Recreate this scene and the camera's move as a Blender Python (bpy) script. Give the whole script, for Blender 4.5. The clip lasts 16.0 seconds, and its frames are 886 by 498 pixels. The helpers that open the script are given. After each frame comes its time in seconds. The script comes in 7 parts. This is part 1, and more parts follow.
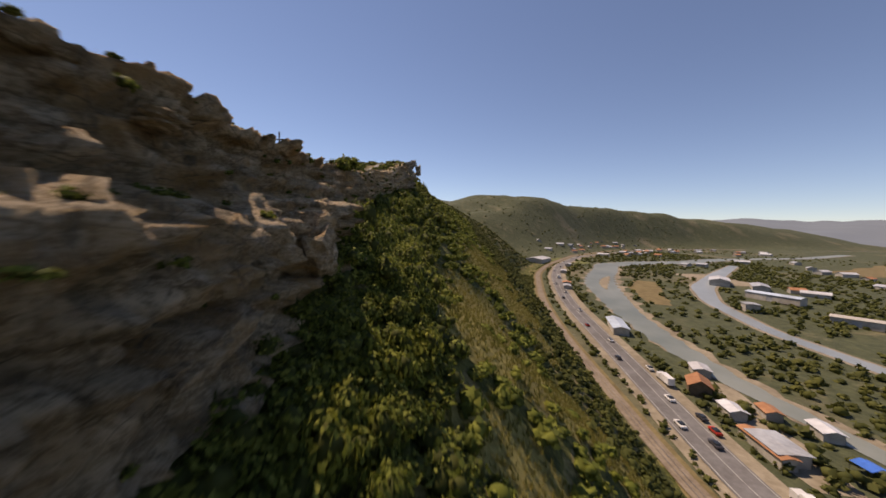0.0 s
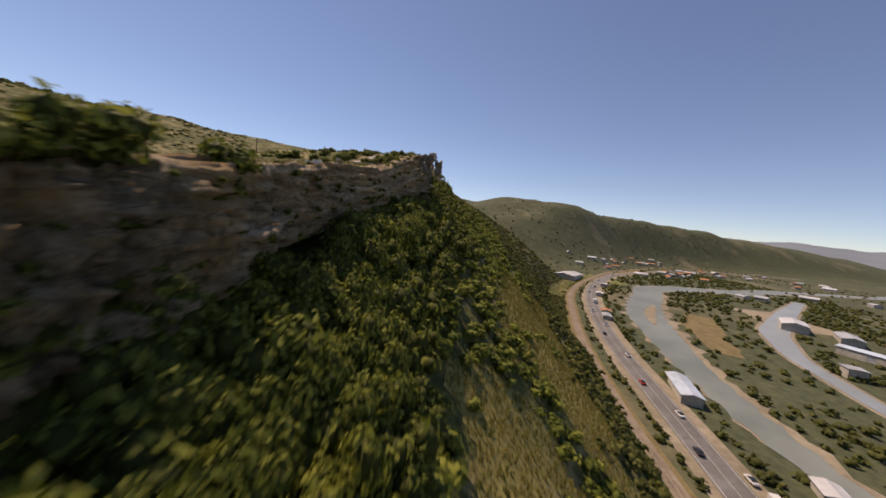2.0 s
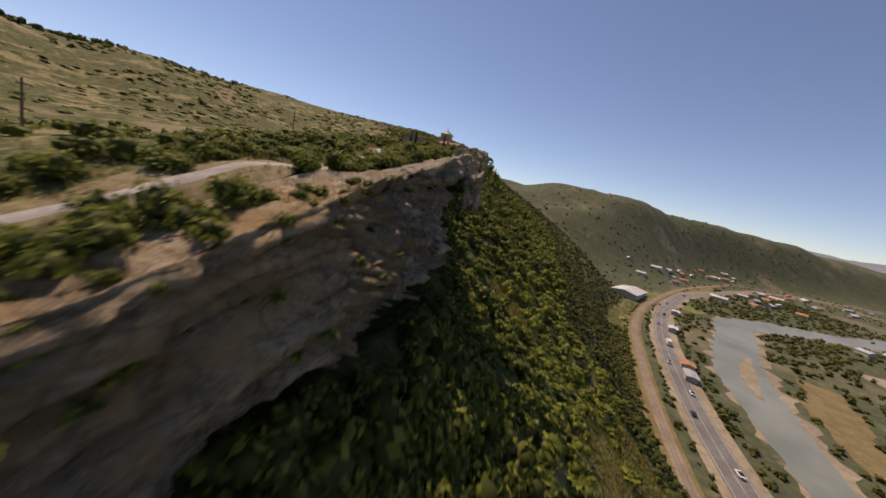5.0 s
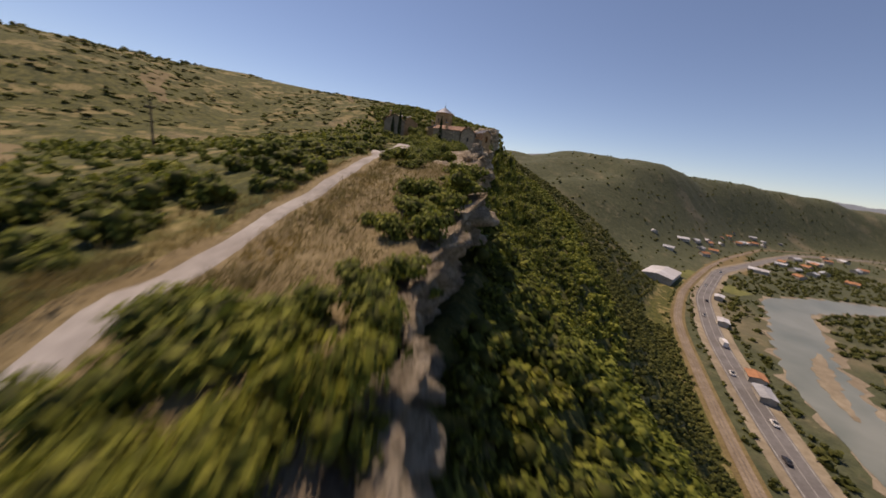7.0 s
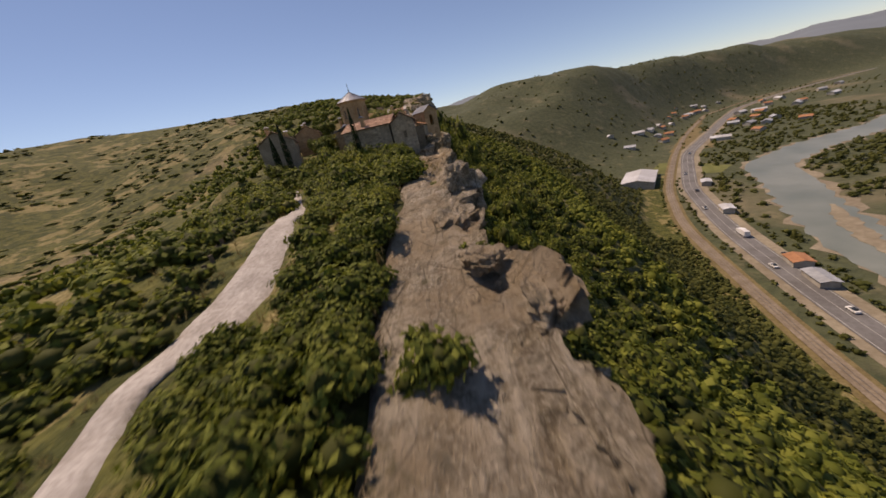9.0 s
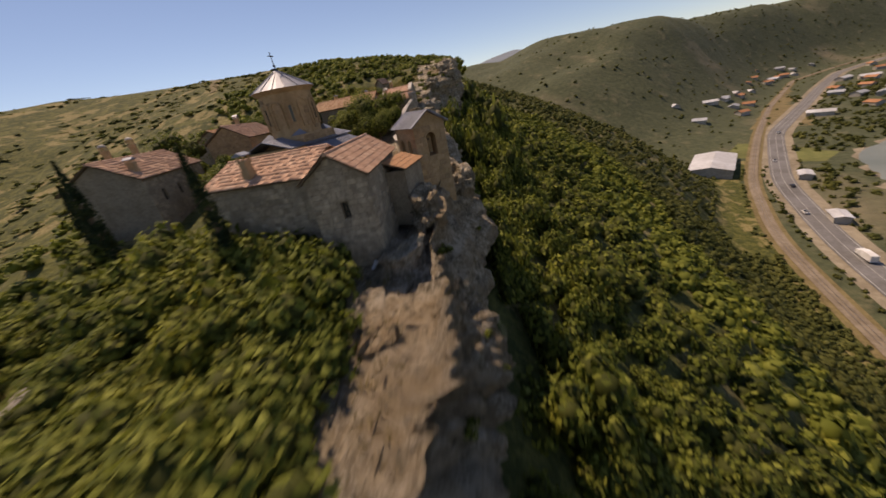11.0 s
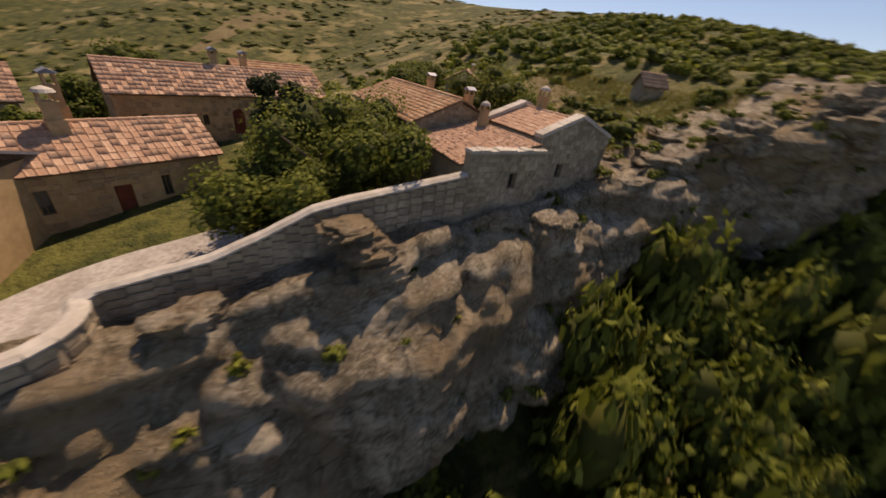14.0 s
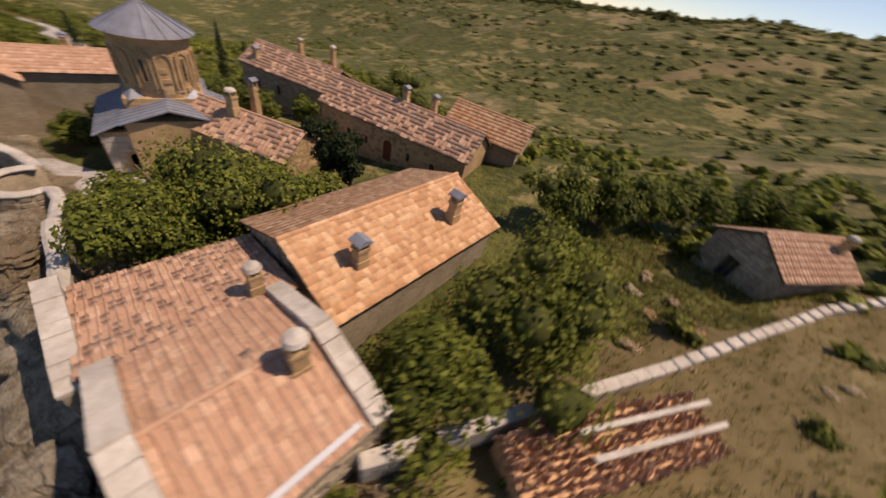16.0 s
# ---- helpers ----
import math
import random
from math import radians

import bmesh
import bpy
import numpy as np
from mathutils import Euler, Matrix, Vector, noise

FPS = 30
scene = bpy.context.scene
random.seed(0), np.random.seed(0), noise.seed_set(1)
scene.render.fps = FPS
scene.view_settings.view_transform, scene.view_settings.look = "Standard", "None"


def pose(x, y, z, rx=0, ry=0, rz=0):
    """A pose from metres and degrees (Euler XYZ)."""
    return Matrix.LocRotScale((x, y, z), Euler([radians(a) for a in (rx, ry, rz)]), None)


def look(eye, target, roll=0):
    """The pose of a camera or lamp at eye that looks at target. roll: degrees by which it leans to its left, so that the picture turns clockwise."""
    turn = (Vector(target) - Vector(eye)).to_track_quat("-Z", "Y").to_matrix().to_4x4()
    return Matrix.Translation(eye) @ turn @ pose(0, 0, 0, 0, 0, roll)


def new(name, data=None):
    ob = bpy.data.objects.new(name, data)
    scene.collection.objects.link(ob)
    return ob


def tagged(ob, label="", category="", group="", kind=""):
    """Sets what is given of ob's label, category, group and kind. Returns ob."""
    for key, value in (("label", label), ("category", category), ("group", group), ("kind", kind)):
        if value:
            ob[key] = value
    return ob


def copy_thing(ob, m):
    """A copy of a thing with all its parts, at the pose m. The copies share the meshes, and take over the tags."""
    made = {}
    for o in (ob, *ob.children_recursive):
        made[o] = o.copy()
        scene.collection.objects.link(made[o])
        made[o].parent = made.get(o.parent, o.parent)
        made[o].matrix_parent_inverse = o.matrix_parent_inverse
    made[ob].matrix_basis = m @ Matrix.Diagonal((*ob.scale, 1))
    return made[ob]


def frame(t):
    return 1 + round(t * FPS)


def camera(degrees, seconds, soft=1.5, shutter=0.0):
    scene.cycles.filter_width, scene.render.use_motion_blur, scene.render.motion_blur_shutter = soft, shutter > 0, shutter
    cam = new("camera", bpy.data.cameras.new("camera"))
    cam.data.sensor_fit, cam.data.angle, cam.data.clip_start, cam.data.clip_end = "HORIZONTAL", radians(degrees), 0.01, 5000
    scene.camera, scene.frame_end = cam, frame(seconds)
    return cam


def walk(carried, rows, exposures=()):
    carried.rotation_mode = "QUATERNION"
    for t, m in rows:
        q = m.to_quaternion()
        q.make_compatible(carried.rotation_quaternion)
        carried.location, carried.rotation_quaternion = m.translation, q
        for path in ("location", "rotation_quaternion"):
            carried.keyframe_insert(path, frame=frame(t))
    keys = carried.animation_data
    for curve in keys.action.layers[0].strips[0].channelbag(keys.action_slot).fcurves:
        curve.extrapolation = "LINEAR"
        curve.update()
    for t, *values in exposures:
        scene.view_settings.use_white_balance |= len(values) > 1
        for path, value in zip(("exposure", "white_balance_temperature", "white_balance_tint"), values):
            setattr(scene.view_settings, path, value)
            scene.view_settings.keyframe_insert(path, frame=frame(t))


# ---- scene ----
cam = camera(106.8, 16.0, 1.6, 0.45)
PATH = [
    (0, (0.886, -0.073, 102.255), (0.877, 1.924, 102.147), 1.3),
    (0.5, (0.148, 9.188, 103.888), (0.133, 11.185, 103.774), 1.5),
    (1, (0.121, 19.203, 105.447), (0.078, 21.199, 105.333), 2.3),
    (1.5, (0.034, 29.683, 107.491), (-0.054, 31.677, 107.373), 4.1),
    (2, (-0.477, 40.55, 110.201), (-0.61, 42.541, 110.067), 5.9),
    (2.5, (-1.286, 51.079, 113.189), (-1.457, 53.064, 113.015), 7.6),
    (3, (-2.092, 61.048, 116.536), (-2.298, 63.023, 116.304), 8.9),
    (3.5, (-3.235, 71.336, 119.426), (-3.474, 73.302, 119.144), 10.2),
    (4, (-4.531, 81.456, 121.905), (-4.808, 83.412, 121.591), 11.4),
    (4.2, (-5.091, 85.595, 122.43), (-5.374, 87.556, 122.153), 10.6),
    (6.3, (-9.467, 124.662, 133.96), (-9.892, 126.556, 133.482), 14.6),
    (6.5, (-11.195, 129.271, 134.485), (-11.605, 131.168, 134.003), 13.3),
    (7, (-15.557, 140.44, 135.997), (-15.899, 142.349, 135.506), 8.1),
    (7.5, (-19.399, 152.257, 138.003), (-19.654, 154.17, 137.478), 1.5),
    (8, (-21.57, 162.256, 139.759), (-21.762, 164.165, 139.194), -4.9),
    (8.5, (-22.658, 170.814, 141.513), (-22.82, 172.705, 140.884), -9.3),
    (9, (-22.989, 177.777, 142.602), (-23.157, 179.655, 141.936), -12.9),
    (9.2, (-22.696, 179.448, 143.036), (-22.875, 181.319, 142.353), -13.4),
    (11.3, (-20.217, 219.709, 148.771), (-20.649, 221.461, 147.909), -10.7),
    (11.5, (-19.62, 223.147, 149.219), (-20.107, 224.876, 148.338), -9.6),
    (12, (-18.519, 231.508, 149.89), (-19.156, 233.173, 148.983), -6.2),
    (12.5, (-17.612, 239.723, 150.543), (-18.455, 241.277, 149.607), -3.8),
    (13, (-17.698, 247.914, 151.05), (-18.752, 249.324, 150.1), 0.3),
    (13.5, (-18.328, 255.347, 151.709), (-19.597, 256.556, 150.744), 4.3),
    (14, (-19.998, 262.607, 152.769), (-21.47, 263.521, 151.77), 8.8),
    (14.5, (-22.282, 269.076, 154.101), (-23.899, 269.592, 153.042), 11.5),
    (15, (-26.027, 275.443, 155.653), (-27.682, 275.455, 154.531), 14.2),
    (15.5, (-29.948, 280.202, 157.501), (-31.476, 279.74, 156.297), 15.8),
    (16, (-35.575, 283.893, 159.427), (-36.807, 282.975, 158.147), 15.4),
]
walk(cam, [(t, look(eye, target, roll)) for t, eye, target, roll in PATH], [(0, 0.22, 8400, 24), (4.5, 0.2, 8400, 24), (7, 0.06, 8400, 24), (9.5, 0.05, 8500, 24), (12.5, 0.2, 9200, 24), (14.8, 0.2, 9300, 24), (16, 0.18, 8500, 24)])

# ---- light and sky ----
SUN_AZ, SUN_EL = -49.0, 59.0
sun_to = Vector((math.sin(radians(SUN_AZ)) * math.cos(radians(SUN_EL)), math.cos(radians(SUN_AZ)) * math.cos(radians(SUN_EL)), math.sin(radians(SUN_EL))))
world = bpy.data.worlds.new("sky")
scene.world = world
world.use_nodes = True
wn, wl = world.node_tree.nodes, world.node_tree.links
wn.clear()
sky = wn.new("ShaderNodeTexSky")
sky.sky_type, sky.sun_disc = "NISHITA", False
sky.sun_elevation, sky.sun_rotation = radians(SUN_EL), radians(SUN_AZ)
sky.altitude, sky.air_density, sky.dust_density, sky.ozone_density = 2400, 1.1, 0.1, 6.0
wbg, wout = wn.new("ShaderNodeBackground"), wn.new("ShaderNodeOutputWorld")
wbg.inputs[1].default_value = 0.115
wl.new(sky.outputs[0], wbg.inputs[0])
wl.new(wbg.outputs[0], wout.inputs[0])
sun_data = bpy.data.lights.new("sun", "SUN")
sun_data.energy, sun_data.angle, sun_data.color = 4.1, radians(0.53), (1.0, 0.93, 0.82)
sun = new("sun", sun_data)
sun.matrix_world = look((0, 0, 400), Vector((0, 0, 400)) - sun_to)


# ---- materials ----
class Mat:
    """A node material with a few short-cuts."""

    def __init__(self, name, rough=0.8, metal=0.0):
        self.m = bpy.data.materials.new(name)
        self.m.use_nodes = True
        self.t = self.m.node_tree
        self.b = self.t.nodes["Principled BSDF"]
        self.b.inputs["Roughness"].default_value = rough
        self.b.inputs["Metallic"].default_value = metal
        self.b.inputs["Specular IOR Level"].default_value = 0.3
        self.co = self.t.nodes.new("ShaderNodeNewGeometry").outputs["Position"]

    def link(self, a, b):
        self.t.links.new(a, b)

    def node(self, kind):
        return self.t.nodes.new(kind)

    def noise(self, scale, detail=4.0, rough=0.55, vec=None, stretch=None):
        n = self.node("ShaderNodeTexNoise")
        n.inputs["Scale"].default_value, n.inputs["Detail"].default_value, n.inputs["Roughness"].default_value = scale, detail, rough
        vec = vec or self.co
        if stretch:
            mp = self.node("ShaderNodeMapping")
            mp.inputs["Scale"].default_value = stretch
            self.link(vec, mp.inputs["Vector"])
            vec = mp.outputs[0]
        self.link(vec, n.inputs["Vector"])
        return n.outputs[0]

    def ramp(self, fac, stops):
        r = self.node("ShaderNodeValToRGB")
        els = r.color_ramp.elements
        while len(els) < len(stops):
            els.new(0.5)
        for e, (p, c) in zip(els, stops):
            e.position, e.color = p, (*c, 1)
        self.link(fac, r.inputs[0])
        return r.outputs[0]

    def mix(self, fac, a, b, kind="MIX"):
        n = self.node("ShaderNodeMix")
        n.data_type, n.blend_type = "RGBA", kind
        for v, i in ((fac, 0), (a, 6), (b, 7)):
            if isinstance(v, (int, float)):
                n.inputs[i].default_value = v
            elif isinstance(v, tuple):
                n.inputs[i].default_value = (*v, 1)
            else:
                self.link(v, n.inputs[i])
        return n.outputs[2]

    def base(self, c):
        if isinstance(c, tuple):
            self.b.inputs["Base Color"].default_value = (*c, 1)
        else:
            self.link(c, self.b.inputs["Base Color"])
        return self

    def bump(self, h, strength=0.4, dist=0.05):
        n = self.node("ShaderNodeBump")
        n.inputs["Strength"].default_value, n.inputs["Distance"].default_value = strength, dist
        self.link(h, n.inputs["Height"])
        self.link(n.outputs[0], self.b.inputs["Normal"])
        return self

    def island(self):
        return self.node("ShaderNodeNewGeometry").outputs["Random Per Island"]

    def each(self):
        return self.node("ShaderNodeObjectInfo").outputs["Random"]


def leaf_mat(name, dark, mid, light, patch=0.12, dry=0.0):
    m = Mat(name, 0.75)
    a = m.ramp(m.island(), [(0.0, dark), (0.45, mid), (1.0, light)])
    tint = m.ramp(m.noise(patch, 3), [(0.35, (0.75, 0.8, 0.7)), (0.55, (1, 1, 1)), (0.70, (1.18, 1.1, 0.85))])
    c = m.mix(1.0, a, tint, "MULTIPLY")
    if dry:
        c = m.mix(m.ramp(m.noise(patch * 2.3, 2), [(0.6, (0, 0, 0)), (0.75, (dry, dry, dry))]), c, (0.2, 0.15, 0.06))
    m.base(c)
    m.b.inputs["Specular IOR Level"].default_value = 0.2
    tr = m.node("ShaderNodeBsdfTranslucent")
    m.link(c, tr.inputs[0])
    add = m.node("ShaderNodeMixShader")
    add.inputs[0].default_value = 0.35
    out = m.t.nodes["Material Output"]
    m.link(m.b.outputs[0], add.inputs[1])
    m.link(tr.outputs[0], add.inputs[2])
    m.link(add.outputs[0], out.inputs[0])
    return m.m


LEAF = leaf_mat("scrub_leaves", (0.062, 0.080, 0.014), (0.138, 0.160, 0.026), (0.25, 0.262, 0.055))
# Darker leaf tone for the cores: shade between the leaves, put into colour.
CORE_SHADE = leaf_mat("crown_core_shade", (0.055, 0.065, 0.015), (0.068, 0.078, 0.018), (0.085, 0.092, 0.024))
GRASS_LEAF = leaf_mat("olive_grass", (0.15, 0.138, 0.034), (0.225, 0.20, 0.055), (0.31, 0.27, 0.09), 0.1)
LEAF_DARK = leaf_mat("tree_leaves", (0.05, 0.072, 0.014), (0.105, 0.13, 0.024), (0.18, 0.20, 0.042), 0.5)
LEAF_FAR = leaf_mat("far_leaves", (0.06, 0.068, 0.018), (0.09, 0.098, 0.026), (0.13, 0.135, 0.04), 0.03)
HILL_LEAF = leaf_mat("hill_scrub_leaves", (0.085, 0.095, 0.022), (0.125, 0.135, 0.032), (0.18, 0.182, 0.05), 0.03)
CYPRESS = leaf_mat("cypress_leaves", (0.012, 0.025, 0.01), (0.025, 0.04, 0.015), (0.045, 0.06, 0.02), 0.5)
DRY_LEAF = leaf_mat("dry_tufts", (0.15, 0.12, 0.05), (0.24, 0.19, 0.08), (0.33, 0.27, 0.13), 0.3)


def ground_mat():
    m = Mat("hill_earth", 0.95)
    fine, mid, big = m.noise(1.7, 6, 0.65), m.noise(0.16, 5, 0.6), m.noise(0.018, 4, 0.6)
    bands = m.noise(0.055, 6, 0.66, stretch=(1.5, 0.42, 1.5))
    grass = m.ramp(fine, [(0.3, (0.13, 0.105, 0.04)), (0.5, (0.20, 0.163, 0.067)), (0.7, (0.29, 0.24, 0.115))])
    green = m.ramp(fine, [(0.3, (0.062, 0.066, 0.015)), (0.7, (0.122, 0.119, 0.031))])
    clump = m.noise(0.42, 5, 0.7)
    green = m.mix(m.ramp(clump, [(0.46, (0, 0, 0)), (0.54, (0.9, 0.9, 0.9))]), green, (0.040, 0.048, 0.011))
    patch = m.mix(0.5, m.ramp(bands, [(0.47, (1, 1, 1)), (0.54, (0, 0, 0))]), m.ramp(mid, [(0.44, (0, 0, 0)), (0.53, (1, 1, 1))]))
    c = m.mix(m.ramp(patch, [(0.08, (0, 0, 0)), (0.42, (1, 1, 1))]), grass, green)
    bare = m.ramp(fine, [(0.3, (0.20, 0.145, 0.085)), (0.7, (0.32, 0.24, 0.15))])
    c = m.mix(m.ramp(big, [(0.62, (0, 0, 0)), (0.72, (0.7, 0.7, 0.7))]), c, bare)
    m.base(c).bump(clump, 0.9, 0.9)
    return m.m


def far_mat():
    """Scrub, fields and bare slopes of the far country."""
    m = Mat("far_country", 0.95)
    a, b, c2 = m.noise(0.05, 6, 0.7), m.noise(0.008, 5, 0.6), m.noise(0.25, 3, 0.6)
    green = m.ramp(c2, [(0.3, (0.042, 0.051, 0.026)), (0.7, (0.082, 0.091, 0.046))])
    dry = m.ramp(c2, [(0.3, (0.11, 0.10, 0.056)), (0.7, (0.185, 0.16, 0.092))])
    c = m.mix(m.ramp(a, [(0.57, (0, 0, 0)), (0.72, (1, 1, 1))]), green, dry)
    c = m.mix(m.ramp(b, [(0.56, (0, 0, 0)), (0.7, (0.7, 0.7, 0.7))]), c, (0.20, 0.165, 0.105))
    m.base(c).bump(a, 0.7, 3.0)
    return m.m


def rock_mat(name, low, mid, high, ochre, lichen, bed=(0.22, 0.16, 2.8)):
    """Bedded sandstone: tones by bed and by block, cracks, stains and grain."""
    m = Mat(name, 0.92)
    fine, grain, big = m.noise(1.9, 8, 0.72), m.noise(7.0, 6, 0.75), m.noise(0.22, 5, 0.6)
    lay = m.noise(0.8, 7, 0.68, stretch=bed)
    c = m.ramp(lay, [(0.37, low), (0.48, mid), (0.59, high)])
    c = m.mix(m.ramp(fine, [(0.40, (0.9, 0.9, 0.9)), (0.54, (0, 0, 0))]), c, low)
    c = m.mix(m.ramp(grain, [(0.50, (0, 0, 0)), (0.60, (0.85, 0.85, 0.85))]), c, high)
    c = m.mix(m.ramp(big, [(0.46, (0, 0, 0)), (0.62, (0.8, 0.8, 0.8))]), c, ochre)
    streak = m.noise(1.3, 6, 0.7, stretch=(1.0, 1.0, 0.22))
    c = m.mix(m.ramp(streak, [(0.55, (0, 0, 0)), (0.66, (0.8, 0.8, 0.8))]), c, lichen)
    c = m.mix(m.ramp(m.noise(0.6, 7, 0.75), [(0.60, (0, 0, 0)), (0.68, (0.7, 0.7, 0.7))]), c, (0.095, 0.09, 0.03))
    vor = m.node("ShaderNodeTexVoronoi")
    vor.feature = "DISTANCE_TO_EDGE"
    vor.inputs["Scale"].default_value = 0.55
    mp = m.node("ShaderNodeMapping")
    mp.inputs["Scale"].default_value = (1.0, 0.7, 1.6)
    warp = m.mix(0.25, m.co, m.t.nodes.new("ShaderNodeTexNoise").outputs[1], "ADD")
    m.link(warp, mp.inputs["Vector"])
    m.link(mp.outputs[0], vor.inputs["Vector"])
    crack = m.ramp(vor.outputs["Distance"], [(0.0, (0, 0, 0)), (0.025, (1, 1, 1))])
    worn = m.ramp(m.noise(0.7, 4), [(0.42, (1, 1, 1)), (0.60, (0, 0, 0))])
    crack = m.mix(worn, crack, (1.0, 1.0, 1.0))
    m.base(m.mix(crack, (low[0] * 0.7, low[1] * 0.7, low[2] * 0.7), c))
    tot = None
    for h, k in ((fine, 1.0), (lay, 0.9), (grain, 0.65), (crack, 0.10)):
        mul = m.node("ShaderNodeMath")
        mul.operation = "MULTIPLY"
        mul.inputs[1].default_value = k
        m.link(h, mul.inputs[0])
        if tot:
            ad = m.node("ShaderNodeMath")
            ad.operation = "ADD"
            m.link(tot, ad.inputs[0])
            m.link(mul.outputs[0], ad.inputs[1])
            tot = ad.outputs[0]
        else:
            tot = mul.outputs[0]
    m.bump(tot, 1.0, 0.7)
    return m.m


GROUND, FAR = ground_mat(), far_mat()
ROCK = rock_mat("sandstone", (0.24, 0.165, 0.095), (0.54, 0.40, 0.25), (0.74, 0.60, 0.42), (0.54, 0.335, 0.15), (0.23, 0.195, 0.14), (0.22, 0.16, 2.2))
RIDGE_ROCK = rock_mat("pale_ridge_sandstone", (0.22, 0.175, 0.12), (0.46, 0.385, 0.285), (0.66, 0.57, 0.45), (0.44, 0.335, 0.22), (0.22, 0.19, 0.135), (2.2, 0.16, 1.8))
CRAG_ROCK = rock_mat("grey_crag_sandstone", (0.165, 0.13, 0.085), (0.42, 0.345, 0.25), (0.68, 0.59, 0.46), (0.40, 0.285, 0.165), (0.14, 0.12, 0.08), (0.5, 0.4, 1.2))
# Blue distance haze put into the far ranges' colour and faint glow.
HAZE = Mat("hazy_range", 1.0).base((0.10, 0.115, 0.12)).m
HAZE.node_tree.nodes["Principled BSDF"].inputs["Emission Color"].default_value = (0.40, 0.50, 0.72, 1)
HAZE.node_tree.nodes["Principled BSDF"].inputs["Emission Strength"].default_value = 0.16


def plain(name, lo, hi, scale=3.0, rough=0.85, bump=0.2, metal=0.0, each=0.0, dist=0.02):
    """Two tones by grain and stains, and a little shift from piece to piece."""
    m = Mat(name, rough, metal)
    f = m.noise(scale, 6, 0.65)
    c = m.ramp(f, [(0.3, lo), (0.7, hi)])
    st = m.ramp(m.noise(scale * 0.13, 4), [(0.4, (0.72, 0.70, 0.68)), (0.6, (1, 1, 1))])
    c = m.mix(0.8, c, st, "MULTIPLY")
    if each:
        s = m.ramp(m.each(), [(0, (1 - each, 1 - each, 1 - each)), (1, (1 + each, 1 + each * 0.9, 1 + each * 0.8))])
        c = m.mix(1.0, c, s, "MULTIPLY")
    m.base(c)
    if bump:
        m.bump(f, bump, dist)
    return m.m


def tile_mat(name, a, b, c, isl=False):
    m = Mat(name, 0.85)
    r = m.island() if isl else m.each()
    col = m.ramp(r, [(0.0, a), (0.35, b), (0.7, c), (1.0, (c[0] * 1.15, c[1] * 1.25, c[2] * 1.3))])
    col = m.mix(m.ramp(m.noise(5, 5), [(0.5, (0, 0, 0)), (0.75, (0.6, 0.6, 0.6))]), col, (0.17, 0.125, 0.095))
    m.base(col).bump(m.noise(30, 4), 0.25, 0.01)
    return m.m


TILE = tile_mat("clay_tiles", (0.395, 0.228, 0.152), (0.435, 0.256, 0.172), (0.475, 0.288, 0.196))
TILE_J = tile_mat("clay_tiles_joined", (0.395, 0.228, 0.152), (0.435, 0.256, 0.172), (0.475, 0.288, 0.196), True)
TILE_O = tile_mat("orange_tiles", (0.42, 0.215, 0.11), (0.50, 0.27, 0.145), (0.56, 0.325, 0.185), True)
PLASTER = plain("ochre_sandstone", (0.36, 0.24, 0.125), (0.52, 0.365, 0.205), 2.5, 0.9, 0.35)
STONE = plain("rubble_stone", (0.25, 0.205, 0.15), (0.46, 0.385, 0.285), 4.0, 0.92, 0.5, 0.0, 0.22)
MORTAR = plain("wall_mortar", (0.22, 0.18, 0.13), (0.36, 0.30, 0.22), 6.0, 0.95, 0.5)
COPING = plain("pale_coping", (0.40, 0.365, 0.32), (0.58, 0.54, 0.49), 3.0, 0.9, 0.35)
ZINC = plain("zinc_sheet", (0.19, 0.205, 0.25), (0.28, 0.30, 0.355), 1.2, 0.55, 0.04, 0.25)
WOOD = plain("weathered_wood", (0.10, 0.07, 0.045), (0.20, 0.145, 0.095), 8.0, 0.85, 0.3)
RED_WOOD = plain("red_door_paint", (0.16, 0.035, 0.02), (0.24, 0.06, 0.035), 6.0, 0.6, 0.1)
# Near-black for the slab inside houses: the rooms' darkness as colour.
DARK = plain("room_shade", (0.015, 0.013, 0.011), (0.03, 0.026, 0.022), 2.0, 0.95, 0.0)
IRON = plain("dark_iron", (0.05, 0.05, 0.055), (0.10, 0.10, 0.11), 9.0, 0.6, 0.1, 0.5)
GRAVEL = plain("pale_gravel", (0.28, 0.255, 0.235), (0.50, 0.47, 0.445), 5.0, 0.95, 0.5, dist=0.06)
TRACK = plain("worn_concrete_track", (0.25, 0.235, 0.22), (0.39, 0.37, 0.35), 1.6, 0.92, 0.3)
ASPHALT = plain("grey_asphalt", (0.13, 0.125, 0.125), (0.19, 0.185, 0.185), 0.6, 0.9, 0.1)
LINE = plain("road_paint", (0.30, 0.30, 0.29), (0.42, 0.42, 0.40), 3.0, 0.8, 0.0)
BALLAST = plain("rail_ballast", (0.17, 0.135, 0.10), (0.29, 0.235, 0.175), 1.0, 0.95, 0.4, dist=0.1)
STEEL = plain("rail_steel", (0.2, 0.18, 0.16), (0.34, 0.31, 0.28), 2.0, 0.5, 0.0, 0.8)
SAND = plain("river_gravel", (0.20, 0.165, 0.115), (0.32, 0.275, 0.205), 0.35, 0.95, 0.3, dist=0.2)
FIELD = plain("dry_field", (0.13, 0.10, 0.046), (0.225, 0.175, 0.085), 0.9, 0.95, 0.3, dist=0.1)
DRY_GRASS = plain("dry_ridge_grass", (0.125, 0.095, 0.045), (0.285, 0.225, 0.125), 3.2, 0.95, 0.8, dist=0.15)
